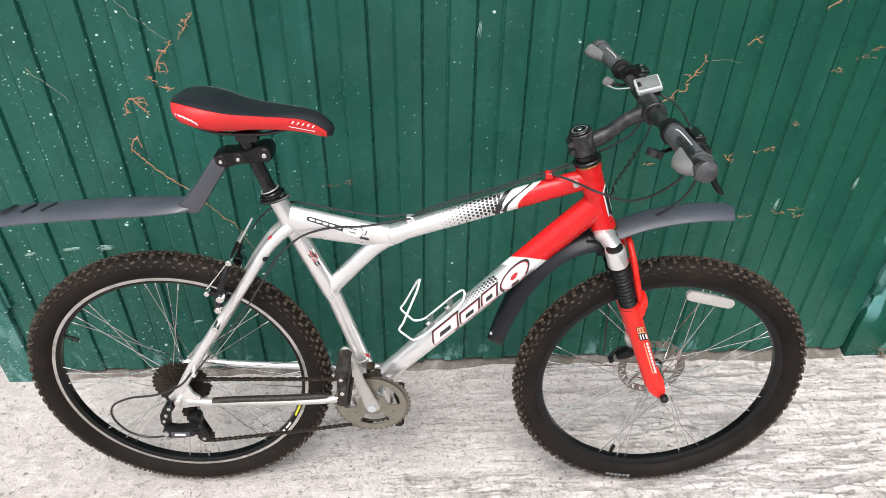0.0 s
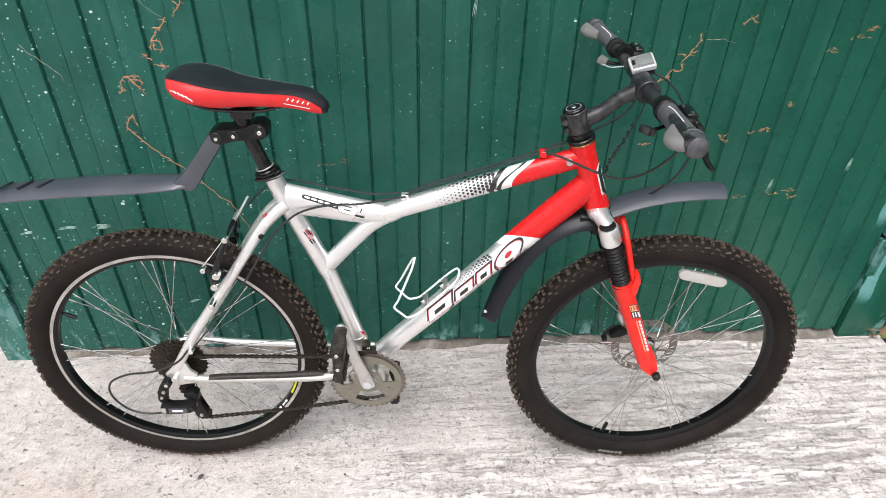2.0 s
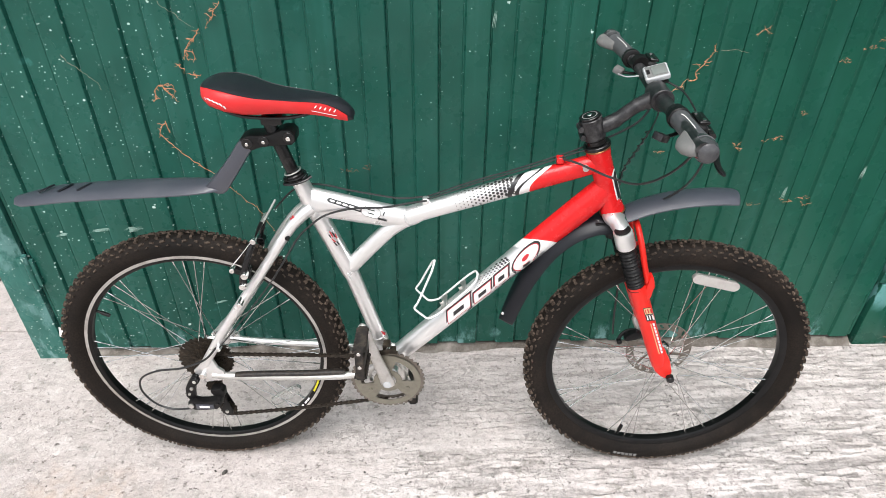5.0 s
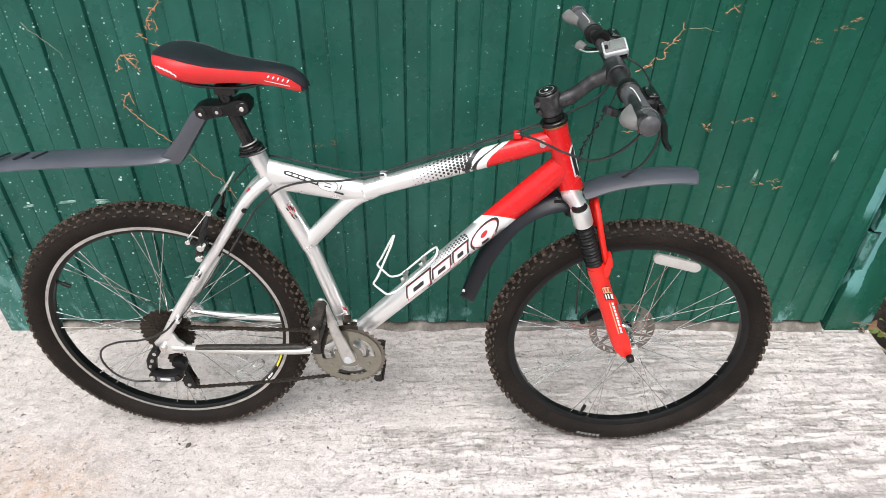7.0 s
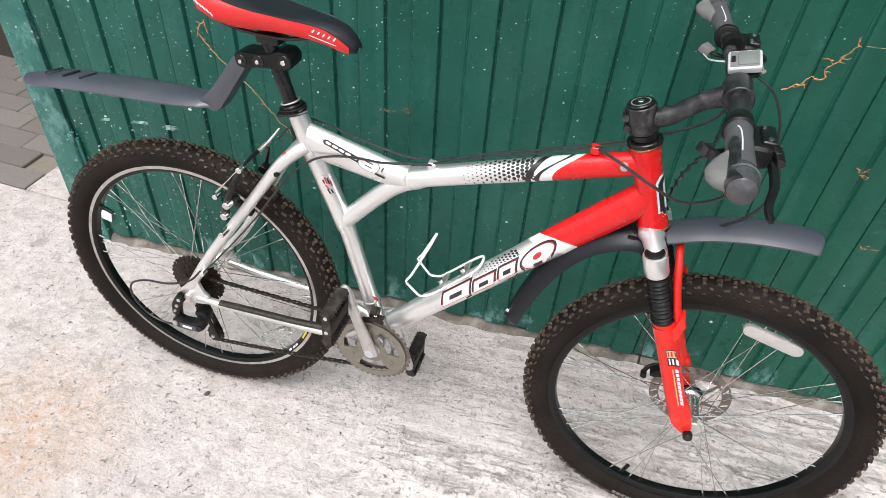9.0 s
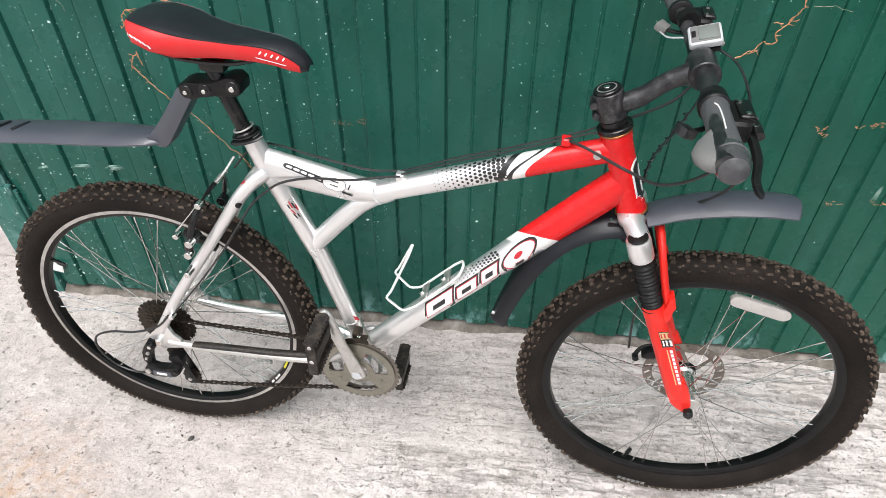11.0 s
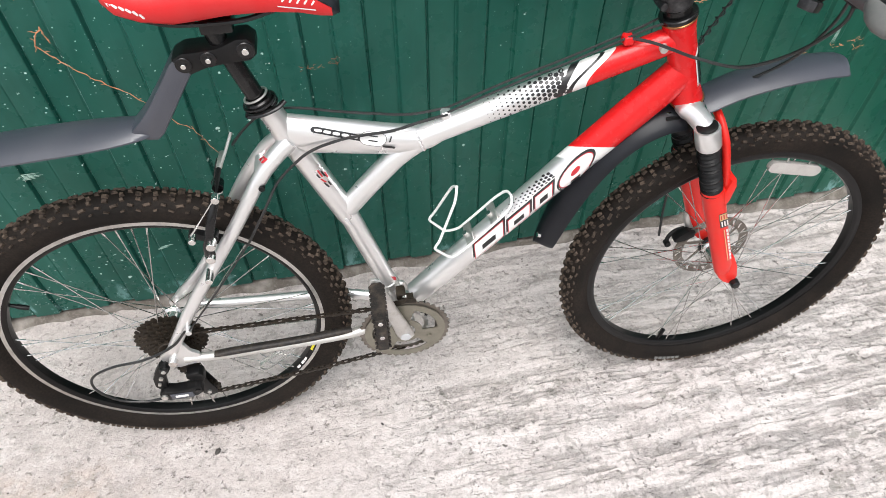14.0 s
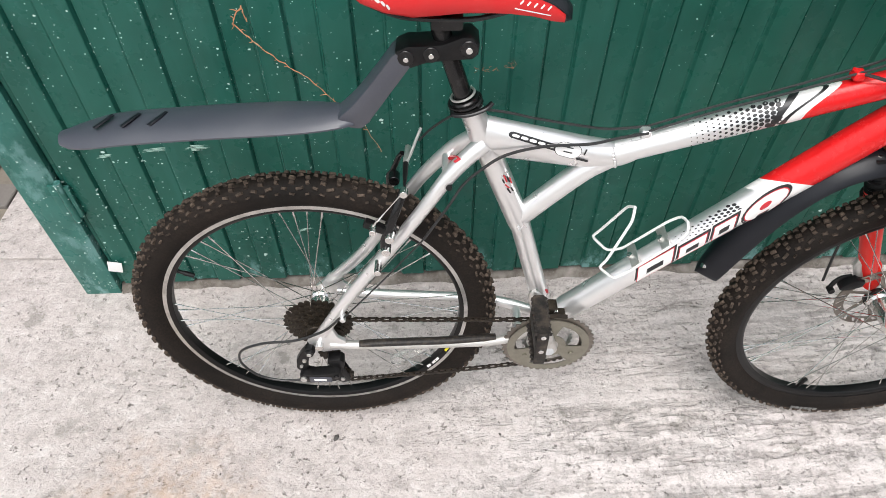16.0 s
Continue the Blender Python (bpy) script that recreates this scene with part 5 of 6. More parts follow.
def chain_run(p0, p1, sag=0.0):
    """One straight run of roller chain, plate by plate."""
    p0, p1 = Vector(p0), Vector(p1)
    n = int((p1 - p0).length / 0.0127)
    bm = bmesh.new()
    for i in range(n):
        a = p0.lerp(p1, i / n)
        b = p0.lerp(p1, (i + 1) / n)
        a.z -= sag * math.sin(math.pi * i / n)
        b.z -= sag * math.sin(math.pi * (i + 1) / n)
        w = 0.0032 if i % 2 else 0.0022
        d = (b - a).normalized()
        for yy in (-w, w):
            off = Vector((0, yy, 0))
            tube([a - d * 0.003 + off, a - d * 0.001 + off, (a + b) / 2 + off, b + d * 0.001 + off, b + d * 0.003 + off], [(0.0006, 0.002), (0.0006, 0.0042), (0.0006, 0.0028), (0.0006, 0.0042), (0.0006, 0.002)], 8, bm)
        tube([a + Vector((0, -0.0036, 0)), a + Vector((0, 0.0036, 0))], 0.0022, 6, bm, up=(0, 0, 1))
    return bm


JOCKEY_T, JOCKEY_B = (-0.496, -0.045, 0.274), (-0.476, -0.045, 0.198)
part("chain", chain_run((RC[0] + 0.004, -0.0405, RC[1] + 0.038), (BB.x + 0.02, -0.0440, BB.z + 0.0685)), M_GREASE, bike, "greasy chain", smooth=False)
part("chain", chain_run((JOCKEY_B[0] + 0.004, -0.045, JOCKEY_B[2] - 0.022), (BB.x - 0.005, -0.0440, BB.z - 0.0685), 0.004), M_GREASE, bike, "greasy lower run of the chain", smooth=False)
# rear derailleur: hanger knuckle, parallelogram, cage knuckle, pulley cage
rd = part("rear_derailleur", plate([(-0.536, 0.250), (-0.526, 0.258), (-0.508, 0.252), (-0.486, 0.254), (-0.466, 0.262), (-0.456, 0.258), (-0.456, 0.242), (-0.468, 0.232), (-0.496, 0.227), (-0.522, 0.227), (-0.537, 0.234)], -0.093, -0.070, 0.003), M_BLACK, bike, "black rear derailleur")
part("hanger_link", plate([(-0.516, 0.326), (-0.504, 0.326), (-0.498, 0.314), (-0.504, 0.304), (-0.512, 0.296), (-0.518, 0.272), (-0.520, 0.254), (-0.534, 0.250), (-0.541, 0.262), (-0.538, 0.288), (-0.528, 0.308)], -0.082, -0.068, 0.003), M_BLACK, rd)
part("hanger_bolt", disc(-0.509, -0.088, -0.062, 0.316, 0.0082, 14), M_BLACK_PAINT, rd)
part("hanger_bolt_head", disc(-0.509, -0.0895, -0.087, 0.316, 0.0045, 8), M_ALLOY, rd, "steel bolt head")
part("adjust_screw", disc(-0.522, -0.086, -0.07, 0.290, 0.0040, 10), M_ALLOY, rd, "steel adjusting screw")
part("adjust_screw", disc(-0.530, -0.086, -0.07, 0.272, 0.0032, 10), M_ALLOY, rd, "steel adjusting screw")
part("pivot_bolt", disc(-0.528, -0.097, -0.08, 0.243, 0.0065, 14), M_ALLOY, rd, "steel pivot")
part("pivot_bolt", disc(-0.464, -0.096, -0.08, 0.250, 0.0050, 14), M_BLACK_PAINT, rd)
part("name_plate", box(-0.517, -0.0950, 0.2325, -0.474, -0.0925, 0.2480, 0.0015), M_MUD, rd, "slate cover plate")
part("print_bar", box(-0.508, -0.0962, 0.2385, -0.484, -0.0948, 0.2445, 0.0006), M_WHITE, rd, "white printed bar")
part("upper_knuckle", plate([(-0.480, 0.282), (-0.456, 0.284), (-0.449, 0.276), (-0.450, 0.256), (-0.466, 0.252), (-0.474, 0.262), (-0.482, 0.270)], -0.078, -0.056, 0.003), M_BLACK, rd)
part("pulley_cage", plate([(-0.484, 0.274), (-0.470, 0.274), (-0.452, 0.206), (-0.446, 0.190), (-0.450, 0.174), (-0.464, 0.169), (-0.476, 0.180), (-0.474, 0.196), (-0.466, 0.214)], -0.056, -0.053, 0.001), M_BLACK, rd)
part("pulley_cage", plate([(-0.482, 0.268), (-0.472, 0.266), (-0.454, 0.204), (-0.449, 0.188), (-0.453, 0.176), (-0.464, 0.172), (-0.473, 0.182), (-0.471, 0.196)], -0.036, -0.033, 0.001), M_BLACK, rd)
part("pulley_bolt", disc(-0.462, -0.060, -0.030, 0.186, 0.0045, 10), M_ALLOY, rd, "steel pulley bolt")
for jx, jy, jz in (JOCKEY_T, JOCKEY_B):
    part("jockey_wheel", sprocket(jx + 0.014, jz - 0.012, 0.0195, 11, jy - 0.003, jy + 0.003, 0.004), M_GREASE, rd, smooth=False)
rd.location = (-0.014, 0.0, 0.012)
part("shift_cable", tube(curve([(-0.442, -0.078, 0.416), (-0.475, -0.080, 0.380), (-0.530, -0.085, 0.358), (-0.590, -0.083, 0.346), (-0.636, -0.080, 0.318), (-0.646, -0.078, 0.275), (-0.622, -0.078, 0.232), (-0.580, -0.080, 0.216), (-0.534, -0.082, 0.222)], 6), 0.0025, 8), M_CABLE, rd, "black looped shift cable")
part("cable_end", disc(-0.451, -0.081, -0.066, 0.424, 0.0055, 12), M_SILVER, bike, "silver cable stop")
# front derailleur
fd = part("front_derailleur", plate([(-0.108, 0.390), (-0.088, 0.404), (-0.062, 0.409), (-0.044, 0.404), (-0.044, 0.393), (-0.064, 0.396), (-0.086, 0.388), (-0.102, 0.374)], -0.0525, -0.0505, 0.0008), M_GREASE, bike, "dark steel front derailleur cage")
part("band_clamp", tube([(-0.092, 0, 0.408), (-0.088, 0, 0.394)], 0.0190, 18), M_ALLOY, fd)
part("link_arm", box(-0.080, -0.045, 0.396, -0.062, -0.020, 0.413, 0.004), M_GREASE, fd)
part("link_bolt", disc(-0.066, -0.049, -0.043, 0.406, 0.0045, 12), M_CHROME, fd, "steel link bolt")
part("cage_foot", box(-0.066, -0.0505, 0.398, -0.048, -0.034, 0.404, 0.002), M_GREASE, fd)

# ---- rear rim brake ----
for s in (-1, 1):
    arm = part("brake_arm", tube(curve([(-0.368, s * 0.078, 0.584), (-0.366, s * 0.076, 0.606), (-0.352, s * 0.068, 0.648), (-0.337, s * 0.052, 0.684) if s < 0 else (-0.344, 0.056, 0.668)], 4), [(0.006, 0.0085)] * 5 + [(0.005, 0.0068) if s < 0 else (0.0036, 0.0048)] * 8, 12), M_BLACK_PAINT, bike, "black rim-brake arm")
    part("arm_bolt", disc(-0.367, s * 0.074, s * 0.090, 0.586, 0.0075, 14), M_CHROME, arm, "steel brake bolt")
    part("pad_nut", disc(-0.360, s * 0.060, s * 0.088, 0.612, 0.0075, 12), M_CHROME, arm, "steel pad nut")
    part("pad_washer", disc(-0.360, s * 0.050, s * 0.070, 0.612, 0.0095, 14), M_BLACK_PAINT, arm)
    part("brake_pad", box(-0.404, min(s * 0.016, s * 0.030), 0.592, -0.334, max(s * 0.016, s * 0.030), 0.606, 0.003, m=Matrix.Translation((-0.37, 0, 0.599)) @ Matrix.Rotation(radians(27), 4, "Y") @ Matrix.Translation((0.37, 0, -0.599))), M_BLACK, arm, "black brake block")
    if s < 0:
        part("return_spring", tube(curve([(-0.335, s * 0.058, 0.690), (-0.360, s * 0.066, 0.660), (-0.386, s * 0.074, 0.630)], 4), [0.0011] * 6 + [0.0018] * 3, 8), M_CHROME, arm, "steel brake spring")
        part("spring_end", disc(-0.386, s * 0.066, s * 0.082, 0.622, 0.0055, 12), M_CHROME, arm)
    if s < 0:
        part("cable_clamp", disc(-0.337, s * 0.050, s * 0.064, 0.684, 0.0062, 12), M_CHROME, arm, "steel cable clamp bolt")
part("brake_noodle", tube(curve([(-0.336, 0.004, 0.688), (-0.330, 0.018, 0.693), (-0.322, 0.038, 0.704), (-0.313, 0.056, 0.718)], 5), 0.0026, 10), M_ALLOY, bike, "bent steel brake noodle")
part("noodle_holder", tube([(-0.336, 0.012, 0.686), (-0.334, 0.030, 0.690), (-0.334, 0.050, 0.686)], [(0.004, 0.005)] * 3, 8, up=(0, 0, 1)), M_ALLOY, bike)
part("noodle_boot", tube([(-0.336, -0.046, 0.686), (-0.336, -0.02, 0.688), (-0.336, 0.006, 0.688)], [0.0018, 0.0038, 0.0045], 8, up=(0, 0, 1)), M_BLACK, bike)

for ob in [o for o in bike.children if o.name.split(".")[0] in ("brake_arm", "brake_noodle", "noodle_holder", "noodle_boot")]:
    ob.location = (0.004, 0.0, 0.024)
    for pad in ob.children:
        if pad.name.startswith("brake_pad"):
            pad.location = (-0.006, 0.0, -0.026)

# ---- saddle, post, clamp ----
SAD = [  # x, half width, top, edge, bottom
    (-0.396, 0.016, 1.018, 1.014, 0.998), (-0.390, 0.034, 1.022, 1.016, 0.994), (-0.374, 0.053, 1.026, 1.018, 0.987), (-0.346, 0.063, 1.026, 1.016, 0.980), (-0.312, 0.058, 1.019, 1.010, 0.972),
    (-0.282, 0.045, 1.008, 1.003, 0.968), (-0.252, 0.037, 1.000, 0.998, 0.966), (-0.222, 0.033, 0.997, 0.994, 0.963), (-0.195, 0.029, 0.996, 0.991, 0.959), (-0.165, 0.0265, 0.994, 0.987, 0.954),
    (-0.140, 0.0245, 0.991, 0.978, 0.948), (-0.124, 0.020, 0.981, 0.966, 0.945), (-0.114, 0.012, 0.970, 0.958, 0.946)]
NOSE = lambda x: max(0.0, min(1.0, (x + 0.30) / 0.18))
TIP = lambda x: 0.006 * max(0.0, min(1.0, (x + 0.175) / 0.06))
SAD = [(x, w, zt + 0.006 + 0.003 * NOSE(x) - TIP(x), ze + 0.006 + 0.004 * NOSE(x) - TIP(x), zb + 0.008 + 0.010 * NOSE(x) - TIP(x)) for x, w, zt, ze, zb in SAD]
bm = bmesh.new()
loops = []
for x, w, zt, ze, zb in SAD:
    prof = []
    # the red side panel climbs on to the top at the back
    b = 1.0 - 0.24 * max(0.0, min(1.0, (-0.275 - x) / 0.09))
    for f in (0.0, 0.3, 0.58, 0.8, 0.93):
        prof.append((w * f * b, zt - (zt - ze) * (f * b) ** 2.6))
    zb_edge = zt - (zt - ze) * b ** 2.6
    prof += [(w * b, zb_edge - 0.0005), (w * (0.4 * b + 0.6) * 1.01, 0.35 * zb_edge + 0.65 * ze - 0.001), (w * 1.02, ze - (ze - zb) * 0.45), (w * 0.96, ze - (ze - zb) * 0.85), (w * 0.86, zb), (w * 0.6, zb + 0.004), (0, zb + 0.007)]
    loops.append([bm.verts.new((x, -p, z)) for p, z in prof] + [bm.verts.new((x, p, z)) for p, z in prof[::-1][1:-1]])
n = len(loops[0])
for l0, l1 in zip(loops, loops[1:]):
    for k in range(n):
        f = bm.faces.new((l0[k], l0[(k + 1) % n], l1[(k + 1) % n], l1[k]))
        i = min(k, n - 1 - k)
        f.material_index = 1 if i >= 5 else 0
        if l1[0].co.x > -0.1165 or (l1[0].co.x > -0.13 and i >= 5 and i <= 5):
            f.material_index = 0
bm.faces.new(loops[0][::-1]).material_index = 1
bm.faces.new(loops[-1]).material_index = 0
bmesh.ops.recalc_face_normals(bm, faces=bm.faces[:])
saddle = part("saddle", bm, [M_VINYL, M_VINYL_RED], bike, "black-topped saddle with red vinyl sides", auto=60)
# piping along the colour edge
for s in (-1, 1):
    part("piping", tube(curve([(x, s * (w * 1.003 * (1.0 - 0.24 * max(0.0, min(1.0, (-0.275 - x) / 0.09)))), zt - (zt - ze) * (1.0 - 0.24 * max(0.0, min(1.0, (-0.275 - x) / 0.09))) ** 2.6) for x, w, zt, ze, zb in SAD[1:12]], 3), 0.0009, 6), M_VINYL, saddle)
EYE_LINE = Vector((0.0, -0.72, 1.45))
mark("saddle_print", [pill(-0.181 + 0.0088 * k, 0.9915 - 0.0017 * k, -0.178 + 0.0088 * k, 0.995 - 0.0016 * k, 0.0012) for k in range(5)] + [pill(-0.187, 0.9855, -0.142, 0.9775, 0.0007)], (saddle,), -0.034, M_WHITE, saddle, "small pale printed marks", 0.0006, 0)
mark("saddle_print", [pill(-0.3775 + 0.0062 * k, 1.0145 - 0.0040 * k, -0.3745 + 0.0062 * k, 1.0110 - 0.0040 * k, 0.0014) for k in range(6)], (saddle,), -0.052, M_WHITE, saddle, "white printed marks", 0.0006, 0)
for s in (-1, 1):
    part("saddle_rail", tube(curve([(-0.37, s * 0.030, 0.989), (-0.335, s * 0.026, 0.971), (-0.30, s * 0.022, 0.964), (-0.24, s * 0.022, 0.964), (-0.20, s * 0.018, 0.971), (-0.165, s * 0.012, 0.979)], 4), 0.0035, 10), M_BLACK_PAINT, saddle)
PD = Vector((-0.0345, 0, 0.1075)).normalized()
P0 = Vector((-0.2425, 0, 0.825))
part("seat_post", tube([P0, P0 + PD * 0.120, P0 + PD * 0.136], [0.0130, 0.0130, 0.010], 20), M_BLACK_PAINT, bike, "scratched black seat post")
part("seat_clamp", tube([(-0.272, -0.010, 0.957), (-0.272, 0.010, 0.957)], 0.016, 16, up=(0, 0, 1)), M_BLACK_PAINT, bike)
part("post_head", box(-0.292, -0.022, 0.947, -0.250, 0.022, 0.965, 0.005), M_BLACK_PAINT, bike)
# quick-release collar
qr = part("seat_collar", tube([P0 + PD * -0.004, P0 + PD * -0.002, P0 + PD * 0.010, P0 + PD * 0.012], [0.0195, 0.0212, 0.0212, 0.019], 22), M_BLACK_PAINT, bike, "black quick-release seat collar")
for h, r in ((-0.001, 0.0225), (0.006, 0.0228), (0.0165, 0.0162)):
    ringp = [P0 + PD * h + Vector((r * math.cos(a), r * math.sin(a), 0.006 * math.cos(a))) for a in [math.tau * k / 28 for k in range(29)]]
    part("collar_ring", tube(ringp, 0.0018, 8), M_ALLOY if h > 0.01 else M_BLACK_PAINT, qr)
part("release_lever", tube(curve([(-0.262, -0.012, 0.823), (-0.260, -0.024, 0.823), (-0.240, -0.029, 0.827), (-0.218, -0.026, 0.834), (-0.207, -0.018, 0.839)], 4), [(0.0024, 0.004)] * 17, 10), M_BLACK_PAINT, qr, "black quick-release lever")
# mudguard bracket
bracket = part("mudguard_bracket", plate([(-0.341, 0.904), (-0.338, 0.918), (-0.322, 0.925), (-0.296, 0.926), (-0.276, 0.928), (-0.252, 0.938), (-0.238, 0.938), (-0.228, 0.929), (-0.229, 0.913), (-0.238, 0.906), (-0.262, 0.905), (-0.296, 0.901), (-0.318, 0.893), (-0.334, 0.894)], -0.021, 0.021, 0.005), M_BLACK, bike, "black plastic mudguard bracket on the seat post")
for x, z, r in ((-0.324, 0.909, 0.0035), (-0.291, 0.914, 0.0035), (-0.242, 0.922, 0.0045)):
    part("bracket_recess", disc(x, -0.0228, -0.018, z, r + 0.0075, 18), M_BLACK_PAINT, bracket)
    part("bracket_bolt", disc(x, -0.0262, -0.022, z, r, 14), M_CHROME, bracket, "steel bolt head")


# ---- mudguards ----
def guard(line, widths, crowns, name, label, ups, thick=0.0028, material=None):
    """A bowed plastic blade along a line, bent down at both sides."""
    bm = bmesh.new()
    cols = 12
    layers = []
    for sgn in (0, 1):
        rows = []
        for p, w, c, up in zip(line, widths, crowns, ups):
            up = Vector(up).normalized()
            row = []
            for k in range(cols + 1):
                f = -1 + 2 * k / cols
                row.append(bm.verts.new(Vector(p) + Vector((0, f * w, 0)) + up * (c * (1 - abs(f) ** 2.2) - sgn * thick)))
            rows.append(row)
        layers.append(rows)
    for sgn, rows in enumerate(layers):
        for r0, r1 in zip(rows, rows[1:]):
            for k in range(cols):
                f = (r0[k], r0[k + 1], r1[k + 1], r1[k])
                bm.faces.new(f if sgn else f[::-1])
    a, b = layers
    for i in range(len(line) - 1):
        for k in (0, cols):
            bm.faces.new((a[i][k], a[i + 1][k], b[i + 1][k], b[i][k]))
    for i in (0, -1):
        for k in range(cols):
            bm.faces.new((a[i][k], a[i][k + 1], b[i][k + 1], b[i][k]))
    bmesh.ops.recalc_face_normals(bm, faces=bm.faces[:])
    return part(name, bm, material or M_MUD, bike, label, auto=50)


def ups_of(line):
    out = []
    for i in range(len(line)):
        d = Vector(line[min(i + 1, len(line) - 1)]) - Vector(line[max(i - 1, 0)])
        u = Vector((d.z, 0, -d.x))
        out.append(u if u.z > 0 else -u)
    return out


# rear blade and its strut
rl = curve([(-0.836, 0, 0.764), (-0.755, 0, 0.780), (-0.66, 0, 0.790), (-0.57, 0, 0.797), (-0.48, 0, 0.802), (-0.425, 0, 0.805), (-0.394, 0, 0.806)], 4)
wr = [0.042 - (0.026, 0.012, 0.005, 0.001, 0.0)[min(k, 4)] - 0.024 * max(0.0, (k - 12) / 12) ** 2 for k in range(25)]
rear_guard = guard(rl, wr, [0.0085 + 0.0025 * min(1.0, k / 10) for k in range(25)], "rear_mudguard", "slate-black plastic rear mudguard", ups_of(rl))
part("mudguard_strut", plate([(-0.428, 0.810), (-0.407, 0.796), (-0.390, 0.794), (-0.379, 0.806), (-0.316, 0.897), (-0.312, 0.909), (-0.321, 0.919), (-0.335, 0.919), (-0.344, 0.910), (-0.373, 0.870), (-0.402, 0.834)], -0.0215, 0.0215, 0.007), M_MUD, rear_guard, "slate-black strut of the rear mudguard")
# moulded ridges near the tail
for k in range(1, 4):
    x = -0.815 + 0.040 * k
    part("moulded_ridge", tube(curve([(x, -0.014, 0.7885 + 0.0028 * k), (x + 0.010, 0.0, 0.7905 + 0.0028 * k), (x + 0.016, 0.016, 0.7895 + 0.0028 * k)], 3), [(0.0045, 0.0018)] * 7, 8), M_MUD_SHADED, rear_guard, "dark moulded ridge")
# front blade, ahead of the crown
fl = curve([(0.438, 0, 0.752), (0.49, 0, 0.775), (0.55, 0, 0.790), (0.61, 0, 0.797), (0.648, 0, 0.797), (0.660, 0, 0.796)], 4)
guard(fl, [0.033 + 0.003 * math.sin(k / 20 * math.pi) - (0.008 if k == 20 else 0.003 if k == 19 else 0) for k in range(21)], [0.012] * 21, "front_mudguard", "plastic front mudguard blade, sky sheen in its slate colour", ups_of(fl))
bl = curve([(0.412, 0.010, 0.722), (0.376, 0.010, 0.718), (0.334, 0.011, 0.696), (0.297, 0.012, 0.656), (0.264, 0.013, 0.596), (0.239, 0.014, 0.528), (0.222, 0.015, 0.466), (0.217, 0.015, 0.446)], 4)
back_ups = [(-0.25, 0, 1), *[u for u in ups_of(bl)][1:]]
back_ups = [Vector(u) if Vector(u).x <= 0 else -Vector(u) for u in back_ups]
# same plastic as the front blade, with its shade put into a darker colour
part_b = guard(bl, [0.040 + 0.005 * math.sin(k / 28 * math.pi) - 0.017 * (k / 28) ** 3 - (0.016 if k == 28 else 0.006 if k == 27 else 0.002 if k == 26 else 0.0) for k in range(29)], [0.026] * 29, "front_mudguard", "plastic rear half of the front mudguard, coloured darker for its shade", back_ups, material=M_MUD_SHADED)
part("mudguard_rivet", tube([(0.206, 0.006, 0.474), (0.196, 0.006, 0.4775)], [0.0052, 0.0045], 12), M_CHROME, part_b, "small steel rivet")
part("guard_boss", box(0.376, -0.020, 0.716, 0.404, 0.020, 0.738, 0.005), M_BLACK, part_b)
part("mudguard_rivet", tube([(0.384, -0.008, 0.738), (0.384, -0.008, 0.742)], 0.004, 10), M_CHROME, part_b, "small steel rivet")
part("guard_plug", tube([(0.408, 0, 0.752), (0.414, 0, 0.735), (0.422, 0, 0.700)], 0.017, 16), M_BLACK, bike)

# ---- bottle cage: two bent wires on a bracket ----
w1 = [(0.137, 0.0, 0.592), (0.134, 0.020, 0.587), (0.118, 0.026, 0.570), (0.050, 0.028, 0.497), (0.026, 0.034, 0.486), (-0.006, 0.037, 0.520), (0.004, 0.036, 0.534), (0.036, 0.018, 0.612), (0.041, 0.0, 0.626)]


def bent(points, r=0.0025):
    out = []
    for i, p in enumerate(points):
        p = Vector(p)
        if 0 < i < len(points) - 1:
            a, b = Vector(points[i - 1]), Vector(points[i + 1])
            k = min(0.008, (p - a).length * 0.4, (b - p).length * 0.4)
            q0, q1 = p + (a - p).normalized() * k, p + (b - p).normalized() * k
            out += [q0, (q0 + q1) / 4 + p / 2, q1]
        else:
            out.append(p)
    return tube(out, r, 10)


cage = part("bottle_cage", bent(w1), M_WHITE, bike, "silver wire bottle cage")
part("cage_wire", bent([(x, -y, z) for x, y, z in w1]), M_WHITE, cage, "silver bent cage wire")
part("cage_bracket", box(-0.006, -0.024, -0.002, 0.010, 0.024, 0.003, 0.001, m=Matrix.Translation((0.062, 0, 0.508)) @ Matrix.Rotation(radians(-45), 4, "Y")), M_ALLOY, cage)
part("cage_bracket", box(-0.006, -0.024, -0.002, 0.010, 0.024, 0.003, 0.001, m=Matrix.Translation((0.104, 0, 0.552)) @ Matrix.Rotation(radians(-45), 4, "Y")), M_ALLOY, cage)
for bx, bz in ((0.062, 0.508), (0.104, 0.552)):
    part("cage_bolt", tube([(bx - 0.002, 0, bz - 0.004), (bx - 0.007, 0, bz + 0.005)], 0.005, 10), M_CHROME, cage)

# ---- cables ----
def cable(points, r=0.0024, material=M_CABLE, label="black cable", steps=7):
    return part("cable", tube(curve(points, steps), r, 8), material, bike, label)


